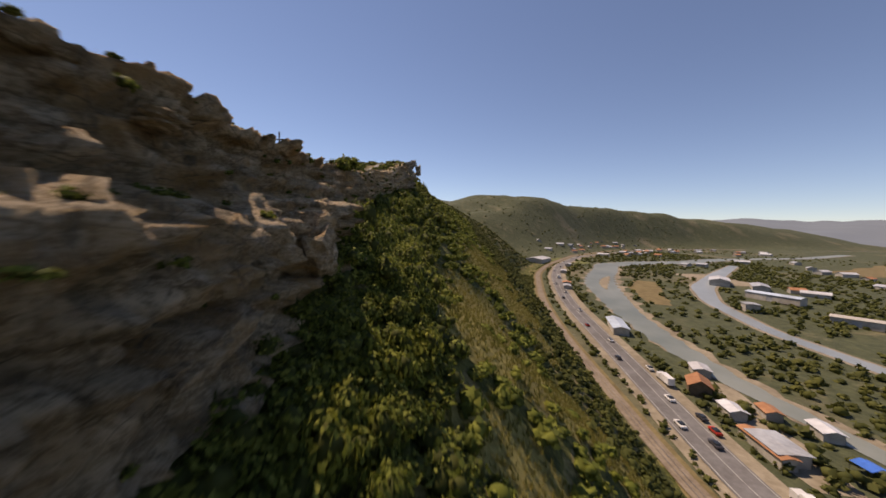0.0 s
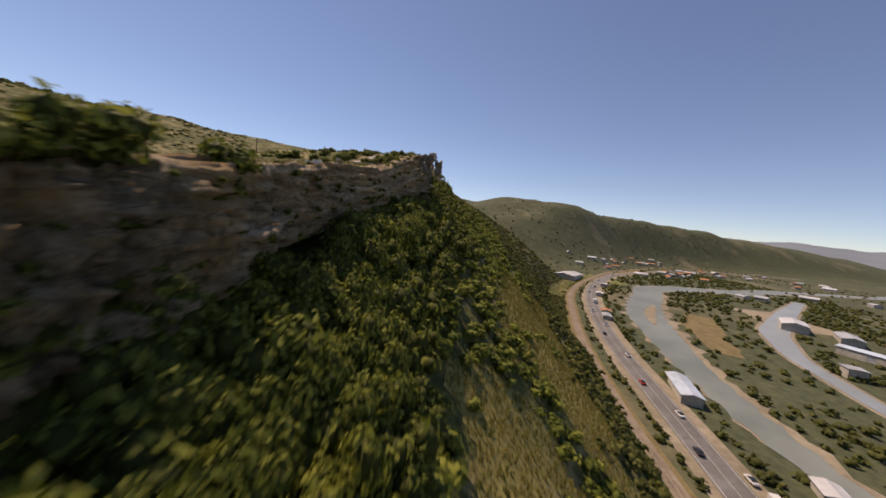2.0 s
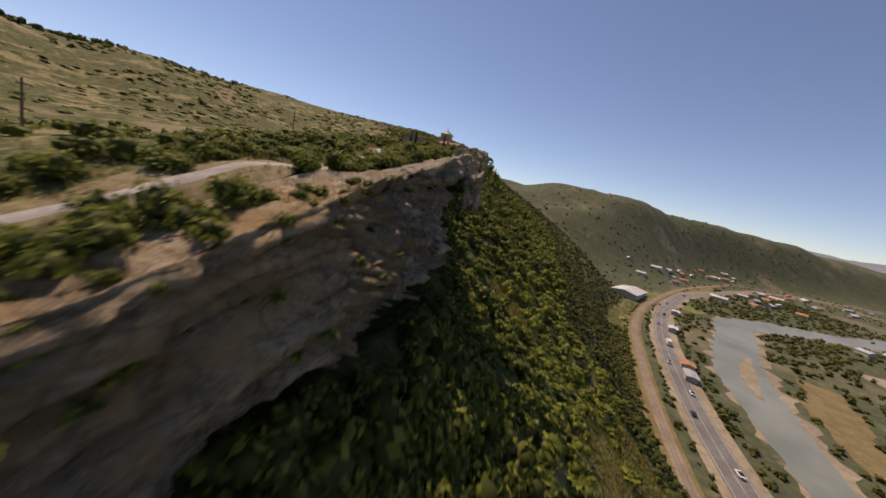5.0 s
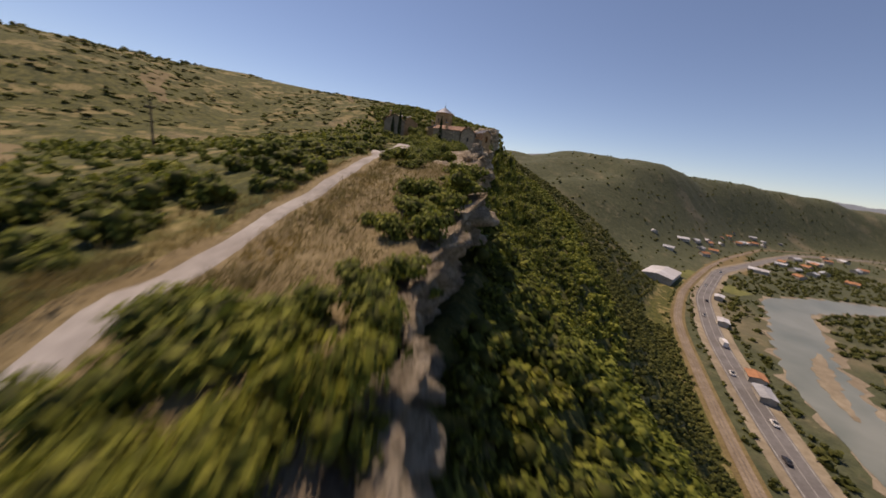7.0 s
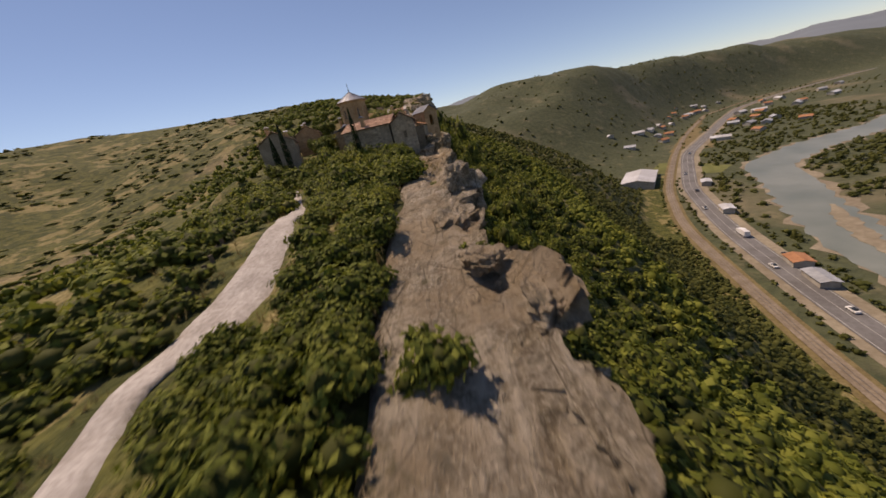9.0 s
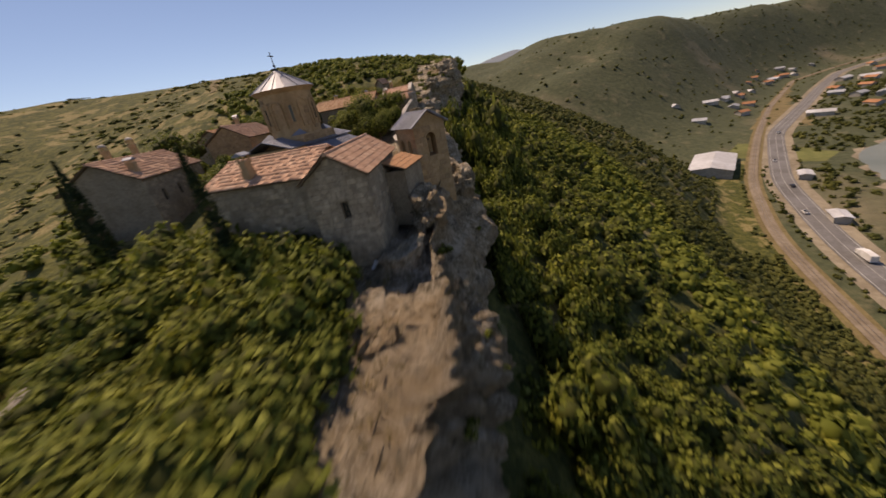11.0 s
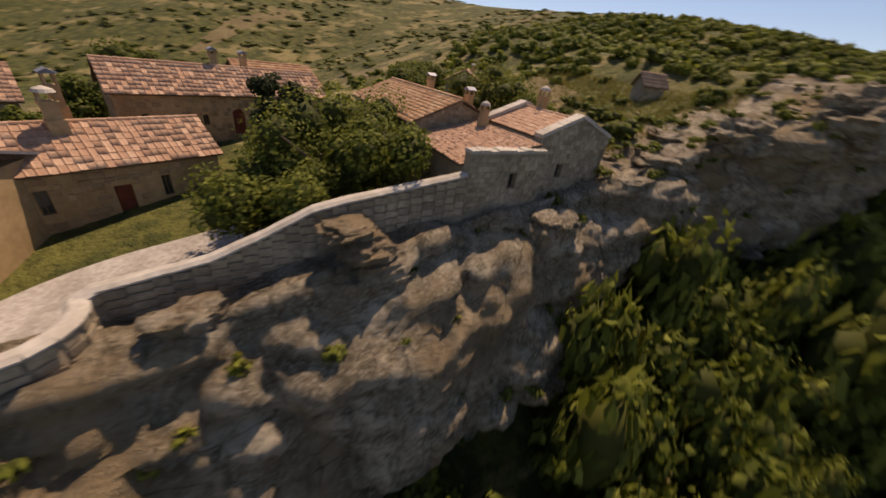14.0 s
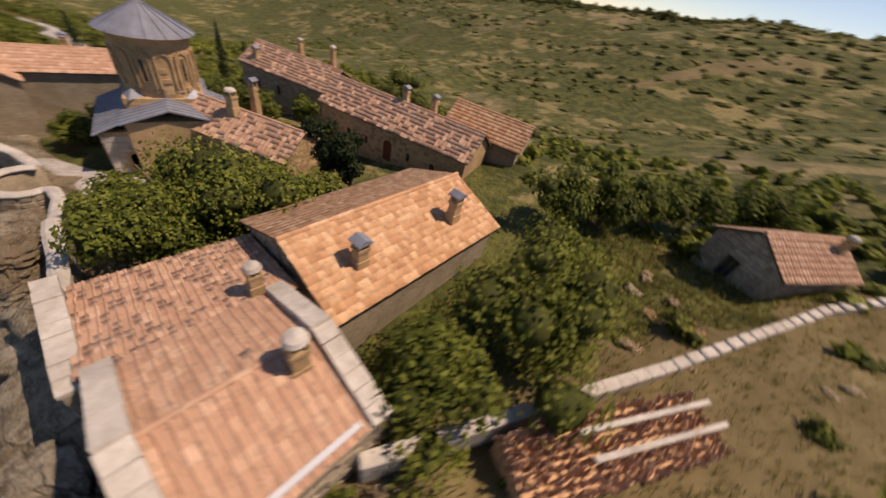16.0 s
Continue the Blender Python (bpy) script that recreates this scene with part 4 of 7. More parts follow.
scatter("ridge_bush", NEAR, np.stack([x, y, plateau(x, y) + 0.3], 1), np.array([1.8, 1.5, 1.4]), LEAF, "large dark leafy bush on the bare rock")
y = np.concatenate([np.arange(3, 27, 1.3), np.arange(6, 44, 1.5), np.arange(6, 44, 1.7)])
x = rim(y)[0] + np.where(np.arange(len(y)) < 19, rng.uniform(5.6, 8.6, len(y)), rng.uniform(8.0, 13.5, len(y)))
scatter("slope_scrub", NEAR, np.stack([x, y, land(x, y) - 0.2], 1), rng.uniform(1.7, 2.5, len(y)), LEAF, "tall leafy bushes against the foot of the rock", rng.uniform(1.3, 1.8, len(y)))
x, y = np.array([-30.4, -31.2, -36.9, -33.0, -32.2, -32.6, -30.6, -30.0, -31.4, -39.4, -38.8]), np.array([183.4, 186.0, 183.6, 187.0, 185.2, 188.2, 181.0, 188.6, 184.4, 185.4, 188.0])
scatter("path_bush", NEAR, np.stack([x, y, land(x, y) - 0.1], 1), rng.uniform(0.9, 1.4, len(x)), LEAF, "leafy bushes crowding the foot of the gravel path")
n = 46
y = rng.uniform(183, 207, n)
x = -25.9 - 0.12 * (y - 183) - rng.uniform(0.6, 4.0, n)
keep = from_line(x, y, PATH_LINE) > 0.6
x, y = x[keep], y[keep]
scatter("path_bush", NEAR, np.stack([x, y, land(x, y) - 0.1], 1), rng.uniform(0.9, 1.6, len(x)), LEAF, "leafy hedge between the gravel path and the rock")
x = np.array([-19.6, -20.6, -19.0, -18.4, -21.2, -25.2, -26.0, -24.6, -20.3, -27.2, -21.2, -20.2, -22.0])
y = np.array([94.0, 93.6, 95.0, 96.2, 94.4, 98.9, 99.6, 100.2, 95.2, 98.4, 104.5, 106.0, 107.5])
scatter("track_bush", NEAR, np.stack([x, y, plateau(x, y) + 0.05], 1), rng.uniform(0.7, 1.15, len(x)), LEAF, "low bushes round the paved turning place")
strip("bare_ground", [(-20.4, 87.5, 1.4), (-20.4, 91, 3.0), (-19.8, 94.5, 3.4), (-19.6, 98.2, 2.2)], SAND, "bare sandy earth at the cliff's edge", 0.34, span=0.8, wave=0.3, across=9, category="bare ground")
# the wide hillside behind
x, y = dots(-300, -88, 20, 440, 3.9)
patch = lumps(x * 1.4, y * 0.55, 0.05, 1.0) + 0.7 * lumps(x * 1.3, y * 0.7, 0.13, 4.0)
keep = rng.random(len(x)) < np.where(patch > -0.1, 0.8, 0.03)
keep &= from_line(x, y, [(-75, 160, 18), (-100, 176, 16)]) > 0
x, y = x[keep], y[keep]
scatter("hill_scrub", TINY, np.stack([x, y, land(x, y) - 0.15], 1), rng.uniform(1.0, 2.7, len(x)), HILL_LEAF, "low scrub in patches over the dry hillside", rng.uniform(0.22, 0.42, len(x)))
x, y = dots(-285, -236, 20, 480, 5.0)
scatter("far_tree", TINY, np.stack([x, y, land(x, y) - 0.3], 1), rng.uniform(2.2, 3.6, len(x)), LEAF_FAR, "dark line of woods along the crest of the hill")
x, y = dots(-90, -24, 288, 430, 3.0)
keep = (rim(y)[0] - x > np.where(y > 306, -1.0, 5)) & (rng.random(len(x)) < 0.8) & (from_line(x, y, [(-44, 282, 12), (-70, 297, 16)]) > 0)
x, y = x[keep], y[keep]
close = (y < 306) & (x > -66)
keep = ~close | (rng.random(len(x)) < 0.35)
x, y, close = x[keep], y[keep], close[keep]
scatter("yard_bush", NEAR, np.stack([x, y, land(x, y) - 0.15], 1)[close], rng.uniform(0.7, 1.3, close.sum()), LEAF, "leafy bushes round the dry yard")
x, y = x[~close], y[~close]
scatter("hill_scrub", LOW, np.stack([x, y, land(x, y) - 0.15], 1), rng.uniform(1.2, 2.2, len(x)), LEAF, "dense green scrub on the knoll behind the monastery")

# trees and bushes of the valley floor
x, y = dots(55, 480, -60, 720, 5.9)
fx = from_line(x, y, RIVER)
road_x, rail_x = np.interp(y, ROAD[0], ROAD[1]), np.interp(y, RAIL[0], RAIL[1])
patch = lumps(x, y, 0.022, 2.0) + 0.6 * lumps(x, y, 0.07, 3.0)
keep = (fx > 3) & (from_line(x, y, CANAL_LINE) > 3) & (np.abs(x - road_x) > 11) & (np.abs(x - rail_x) > 6.0) & (x > rail_x - 6)
keep &= (rng.random(len(x)) < np.where(patch > 0.0, 0.85, 0.28) * np.where((y > 40) & (y < 150) & (x < 122), 1.15, 1.0))
for line in ([(205, 470, 24), (140, 490, 70), (150, 545, 62), (190, 610, 40)], [(230, 560, 50), (300, 690, 60), (380, 790, 40)], [(300, 300, 50), (300, 400, 40)], [(168, 250, 10), (185, 300, 20), (214, 345, 16)], [(300, 180, 26), (420, 250, 34), (520, 320, 26)]):
    keep &= from_line(x, y, line) > 0
VT = np.stack([x[keep], y[keep]], 1)
scatter("valley_tree", TINY, np.stack([VT[:, 0], VT[:, 1], land(VT[:, 0], VT[:, 1]) - 0.1], 1), rng.uniform(1.8, 4.0, len(VT)), LEAF_FAR, "green trees and thickets on the valley floor")
yy = np.arange(-40, 470, 2.6)
rx, qx = np.interp(yy, ROAD[0], ROAD[1]), np.interp(yy, RAIL[0], RAIL[1])
xx = np.concatenate([(rx + qx) / 2 - 0.5 + rng.uniform(-1.2, 1.2, len(yy)), qx - 6 + rng.uniform(-1.5, 1.5, len(yy)), rx + 13 + rng.uniform(-2, 4, len(yy))])
yy = np.tile(yy, 3)
keep = rng.random(len(xx)) < 0.62
xx, yy = xx[keep], yy[keep]
keep = from_line(xx, yy, RIVER) > 2
xx, yy = xx[keep], yy[keep]
scatter("roadside_bush", TINY, np.stack([xx, yy, floor_z(yy)], 1), rng.uniform(1.0, 2.2, len(xx)), LEAF_FAR, "bushes between the railway and the highway")
x, y = dots(-250, 800, 520, 1200, 16)
keep = (rng.random(len(x)) < 0.55 * (lumps(x, y, 0.012, 1) > -0.3)) & (np.abs(x - np.interp(y, ROAD[0], ROAD[1])) > 14)
x, y = x[keep], y[keep]
scatter("far_tree", TINY, np.stack([x, y, land(x, y) - 0.3], 1), rng.uniform(1.6, 3.2, len(x)), LEAF_FAR, "far trees on the foot of the mountains")


# open grass on the flank
gx, gy = np.meshgrid(np.arange(-6, 43, 0.8), np.arange(14, 174, 0.8))
gz = valley(gx, gy) + 0.07 + 0.05 * lumps(gx, gy, 1.3, 2.0)
faces = grid_faces(*gx.shape)
mid_x, mid_y = gx.ravel()[faces].mean(1), gy.ravel()[faces].mean(1)
faces = faces[(meadow(mid_x, mid_y) > -0.05) & (mid_x > rim(mid_y)[0] + 6)]
grass_sheet = sheet("grass_patch", np.stack([gx, gy, gz], -1).reshape(-1, 3), faces, MEADOW, smooth=True)
tagged(grass_sheet, "long patches of olive dry grass on the steep flank", "grass", kind="structure")


# dry grass on the plateau's edge and on the open patches of the flank
def tufts(name, x, y, hgt, material, label, width=0.035):
    n, b = len(x), 6
    z = land(x, y) + 0.38 * ((y > 143) & (y < 179) & (x > -29))
    c = np.repeat(np.stack([x, y, z], 1), b, 0) + np.concatenate([rng.normal(size=(n * b, 2)) * 0.13, np.zeros((n * b, 1))], 1)
    a = rng.uniform(0, 2 * math.pi, n * b)
    hh = np.repeat(hgt, b) * rng.uniform(0.6, 1.3, n * b)
    side = np.stack([np.cos(a), np.sin(a), 0 * a], 1) * width
    tip = c + np.stack([rng.normal(size=n * b) * 0.14, rng.normal(size=n * b) * 0.14, hh], 1)
    V = np.stack([c - side - [0, 0, 0.05], c + side - [0, 0, 0.05], tip], 1).reshape(-1, 3)
    ob = sheet(name, V, np.arange(n * b * 3).reshape(-1, 3), material)
    return tagged(ob, label, "grass", kind="stuff")


x, y = dots(-48, -13, 5, 230, 0.8)
d = rim(y)[0] - x
keep = (d > np.where((y > 116) & (y < 215), 5.8, 1.5)) & (from_line(x, y, TRACK_LINE) > 0.15) & (from_line(x, y, PATH_LINE) > 0.1) & (rng.random(len(x)) < np.where(d < 16, 0.8, 0.2))
tufts("dry_grass", x[keep], y[keep], rng.uniform(0.25, 0.6, keep.sum()), DRY_LEAF, "dry straw-coloured grass on the ridge top")
x, y = dots(-33, -18, 146, 178, 0.26)
d = rim(y)[0] - x
keep = (d > np.where((y > 161) & (y < 170), 4.2, 2.4)) & (from_line(x, y, TRACK_LINE) > 0.1) & (from_line(x, y, PATH_LINE) > 0.1) & (x > np.interp(y, TRACK_AT[1], TRACK_AT[0]) - 3.0) & (rng.random(len(x)) < 0.6 + 0.4 * lumps(x, y, 0.8, 2.0))
tufts("dry_grass", x[keep], y[keep], rng.uniform(0.14, 0.38, keep.sum()), DRY_LEAF, "thick dry brown grass between the track and the rock", 0.03)
x, y = dots(-6, 42, 14, 172, 0.72)
keep = meadow(x, y) > -0.06
tufts("dry_grass", x[keep], y[keep], rng.uniform(0.4, 0.9, keep.sum()), GRASS_LEAF, "yellowish grass on the open patches of the flank", 0.10)
x, y = dots(-64, -36, 278, 303, 0.34)
keep = rng.random(len(x)) < 0.75
tufts("dry_grass", x[keep], y[keep], rng.uniform(0.2, 0.5, keep.sum()), GRASS_LEAF, "dry grass in the walled yard", 0.05)

# a fringe of low shrubs along the rim
y = np.arange(2, 120, 0.8)
x = rim(y)[0] - rng.uniform(0.4, 3.2, len(y))
keep = rng.random(len(y)) < np.where(y < 62, 0.75, np.where((y > 86) & (y < 103), 0.08, 0.4))
x, y = x[keep], y[keep]
scatter("rim_shrub", MID, np.stack([x, y, plateau(x, y) + 0.1], 1), rng.uniform(0.3, 0.8, len(x)), LEAF, "low shrubs and dry growth along the rim")

# low growth over the flat top of the crag beside the yard
n = 150
y = rng.uniform(281, 318, n)
x = rim(y)[0] - rng.uniform(0.8, 9.0, n)
scatter("crag_shrub", TUFT, np.stack([x, y, plateau(x, y) + 0.2], 1), rng.uniform(0.3, 0.85, n), LEAF, "low shrubs and grass over the crag's flat top", rng.uniform(0.5, 0.9, n))

# shrubs rooted in the ledges of the rock
V = []
for cl in [o for o in scene.objects if o.name.startswith("cliff")]:
    co = np.empty(len(cl.data.vertices) * 3, np.float32)
    cl.data.vertices.foreach_get("co", co)
    co = co.reshape(-1, CLIFF_N, 3)
    up = co[:, 1:, 2] - co[:, :-1, 2]
    flatness = np.abs(up) / (np.linalg.norm(co[:, 1:] - co[:, :-1], axis=2) + 1e-6)
    ii, jj = np.nonzero((flatness < 0.42) & (np.arange(CLIFF_N - 1)[None, :] > 16))
    w = rng.choice(len(ii), min(len(ii), 150 if co[0, 0, 1] > 0 else 420), replace=False)
    V.append(co[ii[w], jj[w]])
V = np.concatenate(V)
scatter("ledge_shrub", TUFT, V - [0, 0, 0.15], rng.uniform(0.25, 0.8, len(V)), LEAF, "small shrubs rooted in ledges of the cliff")


# ---- the monastery, drawn in its own survey; settle() brings it into the place ----
earlier = set(scene.objects)


def site_ground(x, y):
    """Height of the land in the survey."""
    px, py, pz = site(x, y, 142.0)
    return float(land(px, py)) - pz + 142.0


def settle(ob):
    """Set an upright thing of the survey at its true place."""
    p = ob.matrix_basis.translation.copy()
    q = Vector(site(p.x, p.y, p.z + 2.0)) - Vector((0, 0, 2.0))
    ob.matrix_basis = Matrix.Translation(q) @ Matrix.Rotation(radians(-1.63), 4, "Z") @ Matrix.Translation(-p) @ ob.matrix_basis


def opening_cells(openings):
    """Rectangles that stand for openings; an arched one becomes a row of narrow ones."""
    cells = []
    for x0, x1, z0, z1, arched in openings:
        if not arched:
            cells.append((x0, x1, z0, z1))
            continue
        r, n = (x1 - x0) / 2, 8
        for i in range(n):
            a, b = x0 + 2 * r * i / n, x0 + 2 * r * (i + 1) / n
            m = abs((a + b) / 2 - (x0 + r))
            cells.append((a, b, z0, z1 - r + math.sqrt(max(r * r - m * m, 0))))
    return cells


def wall(bm, length, z0, z1, thick, openings=(), m=Matrix()):
    """An upright wall along x from 0, its outer face at y = 0, with openings that go through it. Openings: x0, x1, z0, z1, arched."""
    cells = opening_cells(openings)
    xs = sorted({0.0, length, *[c[0] for c in cells], *[c[1] for c in cells]})
    for a, b in zip(xs, xs[1:]):
        if b - a < 1e-4:
            continue
        mid = (a + b) / 2
        holes = sorted((c[2], c[3]) for c in cells if c[0] - 1e-5 <= mid <= c[1] + 1e-5)
        z = z0
        for h0, h1 in holes:
            if h0 > z + 1e-4:
                box(bm, a, b, 0, thick, z, h0, m)
            z = h1
        if z < z1 - 1e-4:
            box(bm, a, b, 0, thick, z, z1, m)
    bmesh.ops.remove_doubles(bm, verts=bm.verts[:], dist=0.0005)


def frame_at(x, y, z, dx, dy):
    """A pose whose x axis runs along (dx, dy)."""
    return Matrix.Translation((x, y, z)) @ Matrix.Rotation(math.atan2(dy, dx), 4, "Z")


def tile_mesh(name, w, l, material, barrel=0.05):
    """A clay pan tile with a rolled edge and a thick lower lip."""
    bm = bmesh.new()
    prof = [(-w / 2, 0.0), (-w / 2 + 0.2 * w, barrel), (-w / 2 + 0.42 * w, 0.012), (w / 2, 0.006)]
    lo = [bm.verts.new((x, 0, z + min(0.022, barrel * 0.5))) for x, z in prof]
    hi = [bm.verts.new((x, l * 1.12, z)) for x, z in prof]
    lip = [bm.verts.new((x, 0.0, z - 0.012)) for x, z in prof]
    for i in range(3):
        bm.faces.new((lo[i], lo[i + 1], hi[i + 1], hi[i]))
        bm.faces.new((lip[i], lip[i + 1], lo[i + 1], lo[i]))
    me = bpy.data.meshes.new(name)
    bm.to_mesh(me)
    bm.free()
    me.materials.append(material)
    return me


TILE_SHAPES = {}


def tile_plane(parent, m, width, rise_len, w=0.30, l=0.40, single=0, mats=(TILE, TILE_J), barrel=0.05, seed=1):
    """Tiles over a roof plane: m maps x along the eave, y up the slope. The first `single` are parts of their own, the rest one mesh."""
    r = random.Random(seed)
    key = (w, l, mats[0].name, barrel)
    if key not in TILE_SHAPES:
        TILE_SHAPES[key] = (tile_mesh("tile", w * 1.1, l, mats[0], barrel), tile_mesh("tiles", w * 1.1, l, mats[1], barrel))
    me, mj = TILE_SHAPES[key]
    places = []
    nx, ny = int(width / w), max(1, int(rise_len / l))
    for j in range(ny):
        for i in range(nx):
            q = m @ pose((i + 0.5) * width / nx + r.uniform(-0.012, 0.012), j * rise_len / ny + r.uniform(-0.02, 0.02), 0.03 + r.uniform(0, 0.012), r.uniform(-1.5, 1.5), r.uniform(-1.5, 1.5), r.uniform(-2.2, 2.2))
            places.append(q)
    chosen = set(r.sample(range(len(places)), min(single, len(places)))) if single < len(places) else set(range(len(places)))
    rest_v, rest_f, k = [], [], 0
    tv = [v.co.copy() for v in mj.vertices]
    tf = [list(p.vertices) for p in mj.polygons]
    for n, q in enumerate(places):
        if n in chosen:
            ob = new("tile", me)
            ob.parent = parent
            ob.matrix_basis = q
        else:
            rest_v += [(q @ v)[:] for v in tv]
            rest_f += [[a + k for a in f] for f in tf]
            k += len(tv)
    if rest_f:
        sheet("tiles", rest_v, rest_f, mats[1], parent)["kind"] = "stuff"


def stone_shapes(name, material, n=6):
    out = []
    for i in range(n):
        bm = bmesh.new()
        box(bm, -0.5, 0.5, -0.5, 0.5, -0.5, 0.5)
        bmesh.ops.bevel(bm, geom=bm.edges[:], offset=0.09, segments=1, affect="EDGES")
        rough(bm, 0.11, 1.9, 3.0 + i * 5)
        me = bpy.data.meshes.new(name)
        bm.to_mesh(me)
        bm.free()
        me.materials.append(material)
        out.append(me)
    return out


RUBBLE = stone_shapes("stone", STONE)
ASHLAR = stone_shapes("stone", plain("ochre_blocks", (0.30, 0.20, 0.11), (0.44, 0.31, 0.185), 3.5, 0.9, 0.35, 0.0, 0.16))
PALE = stone_shapes("stone", plain("pale_blocks", (0.40, 0.365, 0.32), (0.56, 0.52, 0.465), 3.5, 0.9, 0.35, 0.0, 0.12))


def stone_facing(parent, m, length, z0, z1, openings=(), course=0.28, most=170, shapes=RUBBLE, seed=1, proud=0.035, top=None):
    """Uneven courses of stones, each standing a little proud of the wall. top(x): the wall's height along a gable."""
    r = random.Random(seed)
    cells, n, z = opening_cells(openings), 0, z0
    spots = []
    while z < z1 - 0.1:
        h = course * r.uniform(0.75, 1.3)
        x = r.uniform(-0.2, 0.0)
        while x < length - 0.08:
            w = course * r.uniform(0.9, 2.2)
            a, b = max(x, 0.0), min(x + w, length)
            x += w
            if b - a < 0.12 or (top and z + h > top((a + b) / 2)) or z + h > z1 + 0.02:
                continue
            if any(a < c[1] + 0.02 and b > c[0] - 0.02 and z < c[3] + 0.02 and z + h > c[2] - 0.02 for c in cells):
                continue
            spots.append((a, b, z, z + h))
        z += h
    r.shuffle(spots)
    for a, b, c, d in spots[:most]:
        ob = new("stone", r.choice(shapes))
        ob.parent = parent
        ob.matrix_basis = m @ Matrix.Translation(((a + b) / 2, 0.06 - r.uniform(0.3, 1) * proud, (c + d) / 2)) @ pose(0, 0, 0, 0, r.uniform(-2, 2), 0) @ Matrix.Diagonal(((b - a) * 0.95, 0.16, (d - c) * 0.93, 1))


def window_part(parent, m, x0, x1, z0, z1, y=0.14, frame_mat=WOOD):
    """A wooden frame with a pane, set back in the wall."""
    bm = bmesh.new()
    t = 0.05
    box(bm, x0, x0 + t, y, y + 0.06, z0, z1, m)
    box(bm, x1 - t, x1, y, y + 0.06, z0, z1, m)
    box(bm, x0 + t, x1 - t, y, y + 0.06, z0, z0 + t, m)
    box(bm, x0 + t, x1 - t, y, y + 0.06, z1 - t, z1, m)
    box(bm, (x0 + x1) / 2 - 0.02, (x0 + x1) / 2 + 0.02, y, y + 0.05, z0 + t, z1 - t, m)
    w = part("window", bm, frame_mat, parent)
    bm = bmesh.new()
    box(bm, x0 + t * 0.6, x1 - t * 0.6, y + 0.02, y + 0.035, z0 + t * 0.6, z1 - t * 0.6, m)
    part("pane", bm, GLASS, w)


def door_part(parent, m, x0, x1, z0, z1, material=RED_WOOD, label="dark red painted plank door"):
    bm = bmesh.new()
    n = 5
    for i in range(n):
        a, b = x0 + (x1 - x0) * i / n, x0 + (x1 - x0) * (i + 1) / n
        box(bm, a + 0.006, b - 0.006, 0.16, 0.21, z0, z1, m)
    box(bm, x0, x1, 0.145, 0.16, z0 + 0.3, z0 + 0.42, m)
    box(bm, x0, x1, 0.145, 0.16, z1 - 0.5, z1 - 0.38, m)
    d = part("door", bm, material, parent, label)
    bm = bmesh.new()
    g = bmesh.ops.create_icosphere(bm, subdivisions=1, radius=0.035)["verts"]
    bmesh.ops.translate(bm, vec=(x1 - 0.12, 0.12, z0 + 0.95), verts=g)
    bmesh.ops.transform(bm, matrix=m, verts=g)
    part("handle", bm, IRON, d, "small iron knob")


def chimney_part(parent, x, y, z0, z1, s=0.5, cap="round", turn=0.0, m=Matrix()):
    """A plastered stack with a collar and a cap on short posts."""
    q = m @ Matrix.Translation((x, y, 0)) @ Matrix.Rotation(turn, 4, "Z")
    bm = bmesh.new()
    h = z1 - z0
    box(bm, -s / 2, s / 2, -s / 2, s / 2, z0, z0 + h * 0.45, q)
    box(bm, -s * 0.42, s * 0.42, -s * 0.42, s * 0.42, z0 + h * 0.45, z0 + h * 0.8, q)
    box(bm, -s * 0.5, s * 0.5, -s * 0.5, s * 0.5, z0 + h * 0.72, z0 + h * 0.8, q)
    for a, b in ((-1, -1), (1, -1), (1, 1), (-1, 1)):
        box(bm, a * s * 0.36 - 0.05, a * s * 0.36 + 0.05, b * s * 0.36 - 0.05, b * s * 0.36 + 0.05, z0 + h * 0.8, z1 - 0.1, q)
    rough(bm, 0.02, 3.0, x)
    c = part("chimney", bm, PLASTER, parent, "plastered chimney stack")
    bm = bmesh.new()
    if cap == "round":
        g = tube(bm, s * 0.62, s * 0.5, z1 - 0.1, z1 + 0.04, 12)
        g += tube(bm, s * 0.5, 0.05, z1 + 0.042, z1 + 0.16, 12)
        bmesh.ops.transform(bm, matrix=q, verts=g)
        part("cap", bm, COPING, c, "pale round stone cap")
    else:
        box(bm, -s * 0.62, s * 0.62, -s * 0.62, s * 0.62, z1 - 0.1, z1 - 0.04, q)
        prism_v = len(bm.verts)
        prism(bm, [(-s * 0.6, z1 - 0.038), (s * 0.6, z1 - 0.038), (0, z1 + 0.14)], -s * 0.6, s * 0.6)
        bm.verts.ensure_lookup_table()
        bmesh.ops.transform(bm, matrix=q, verts=bm.verts[prism_v:])
        part("cap", bm, ZINC, c, "grey sheet-metal cap")


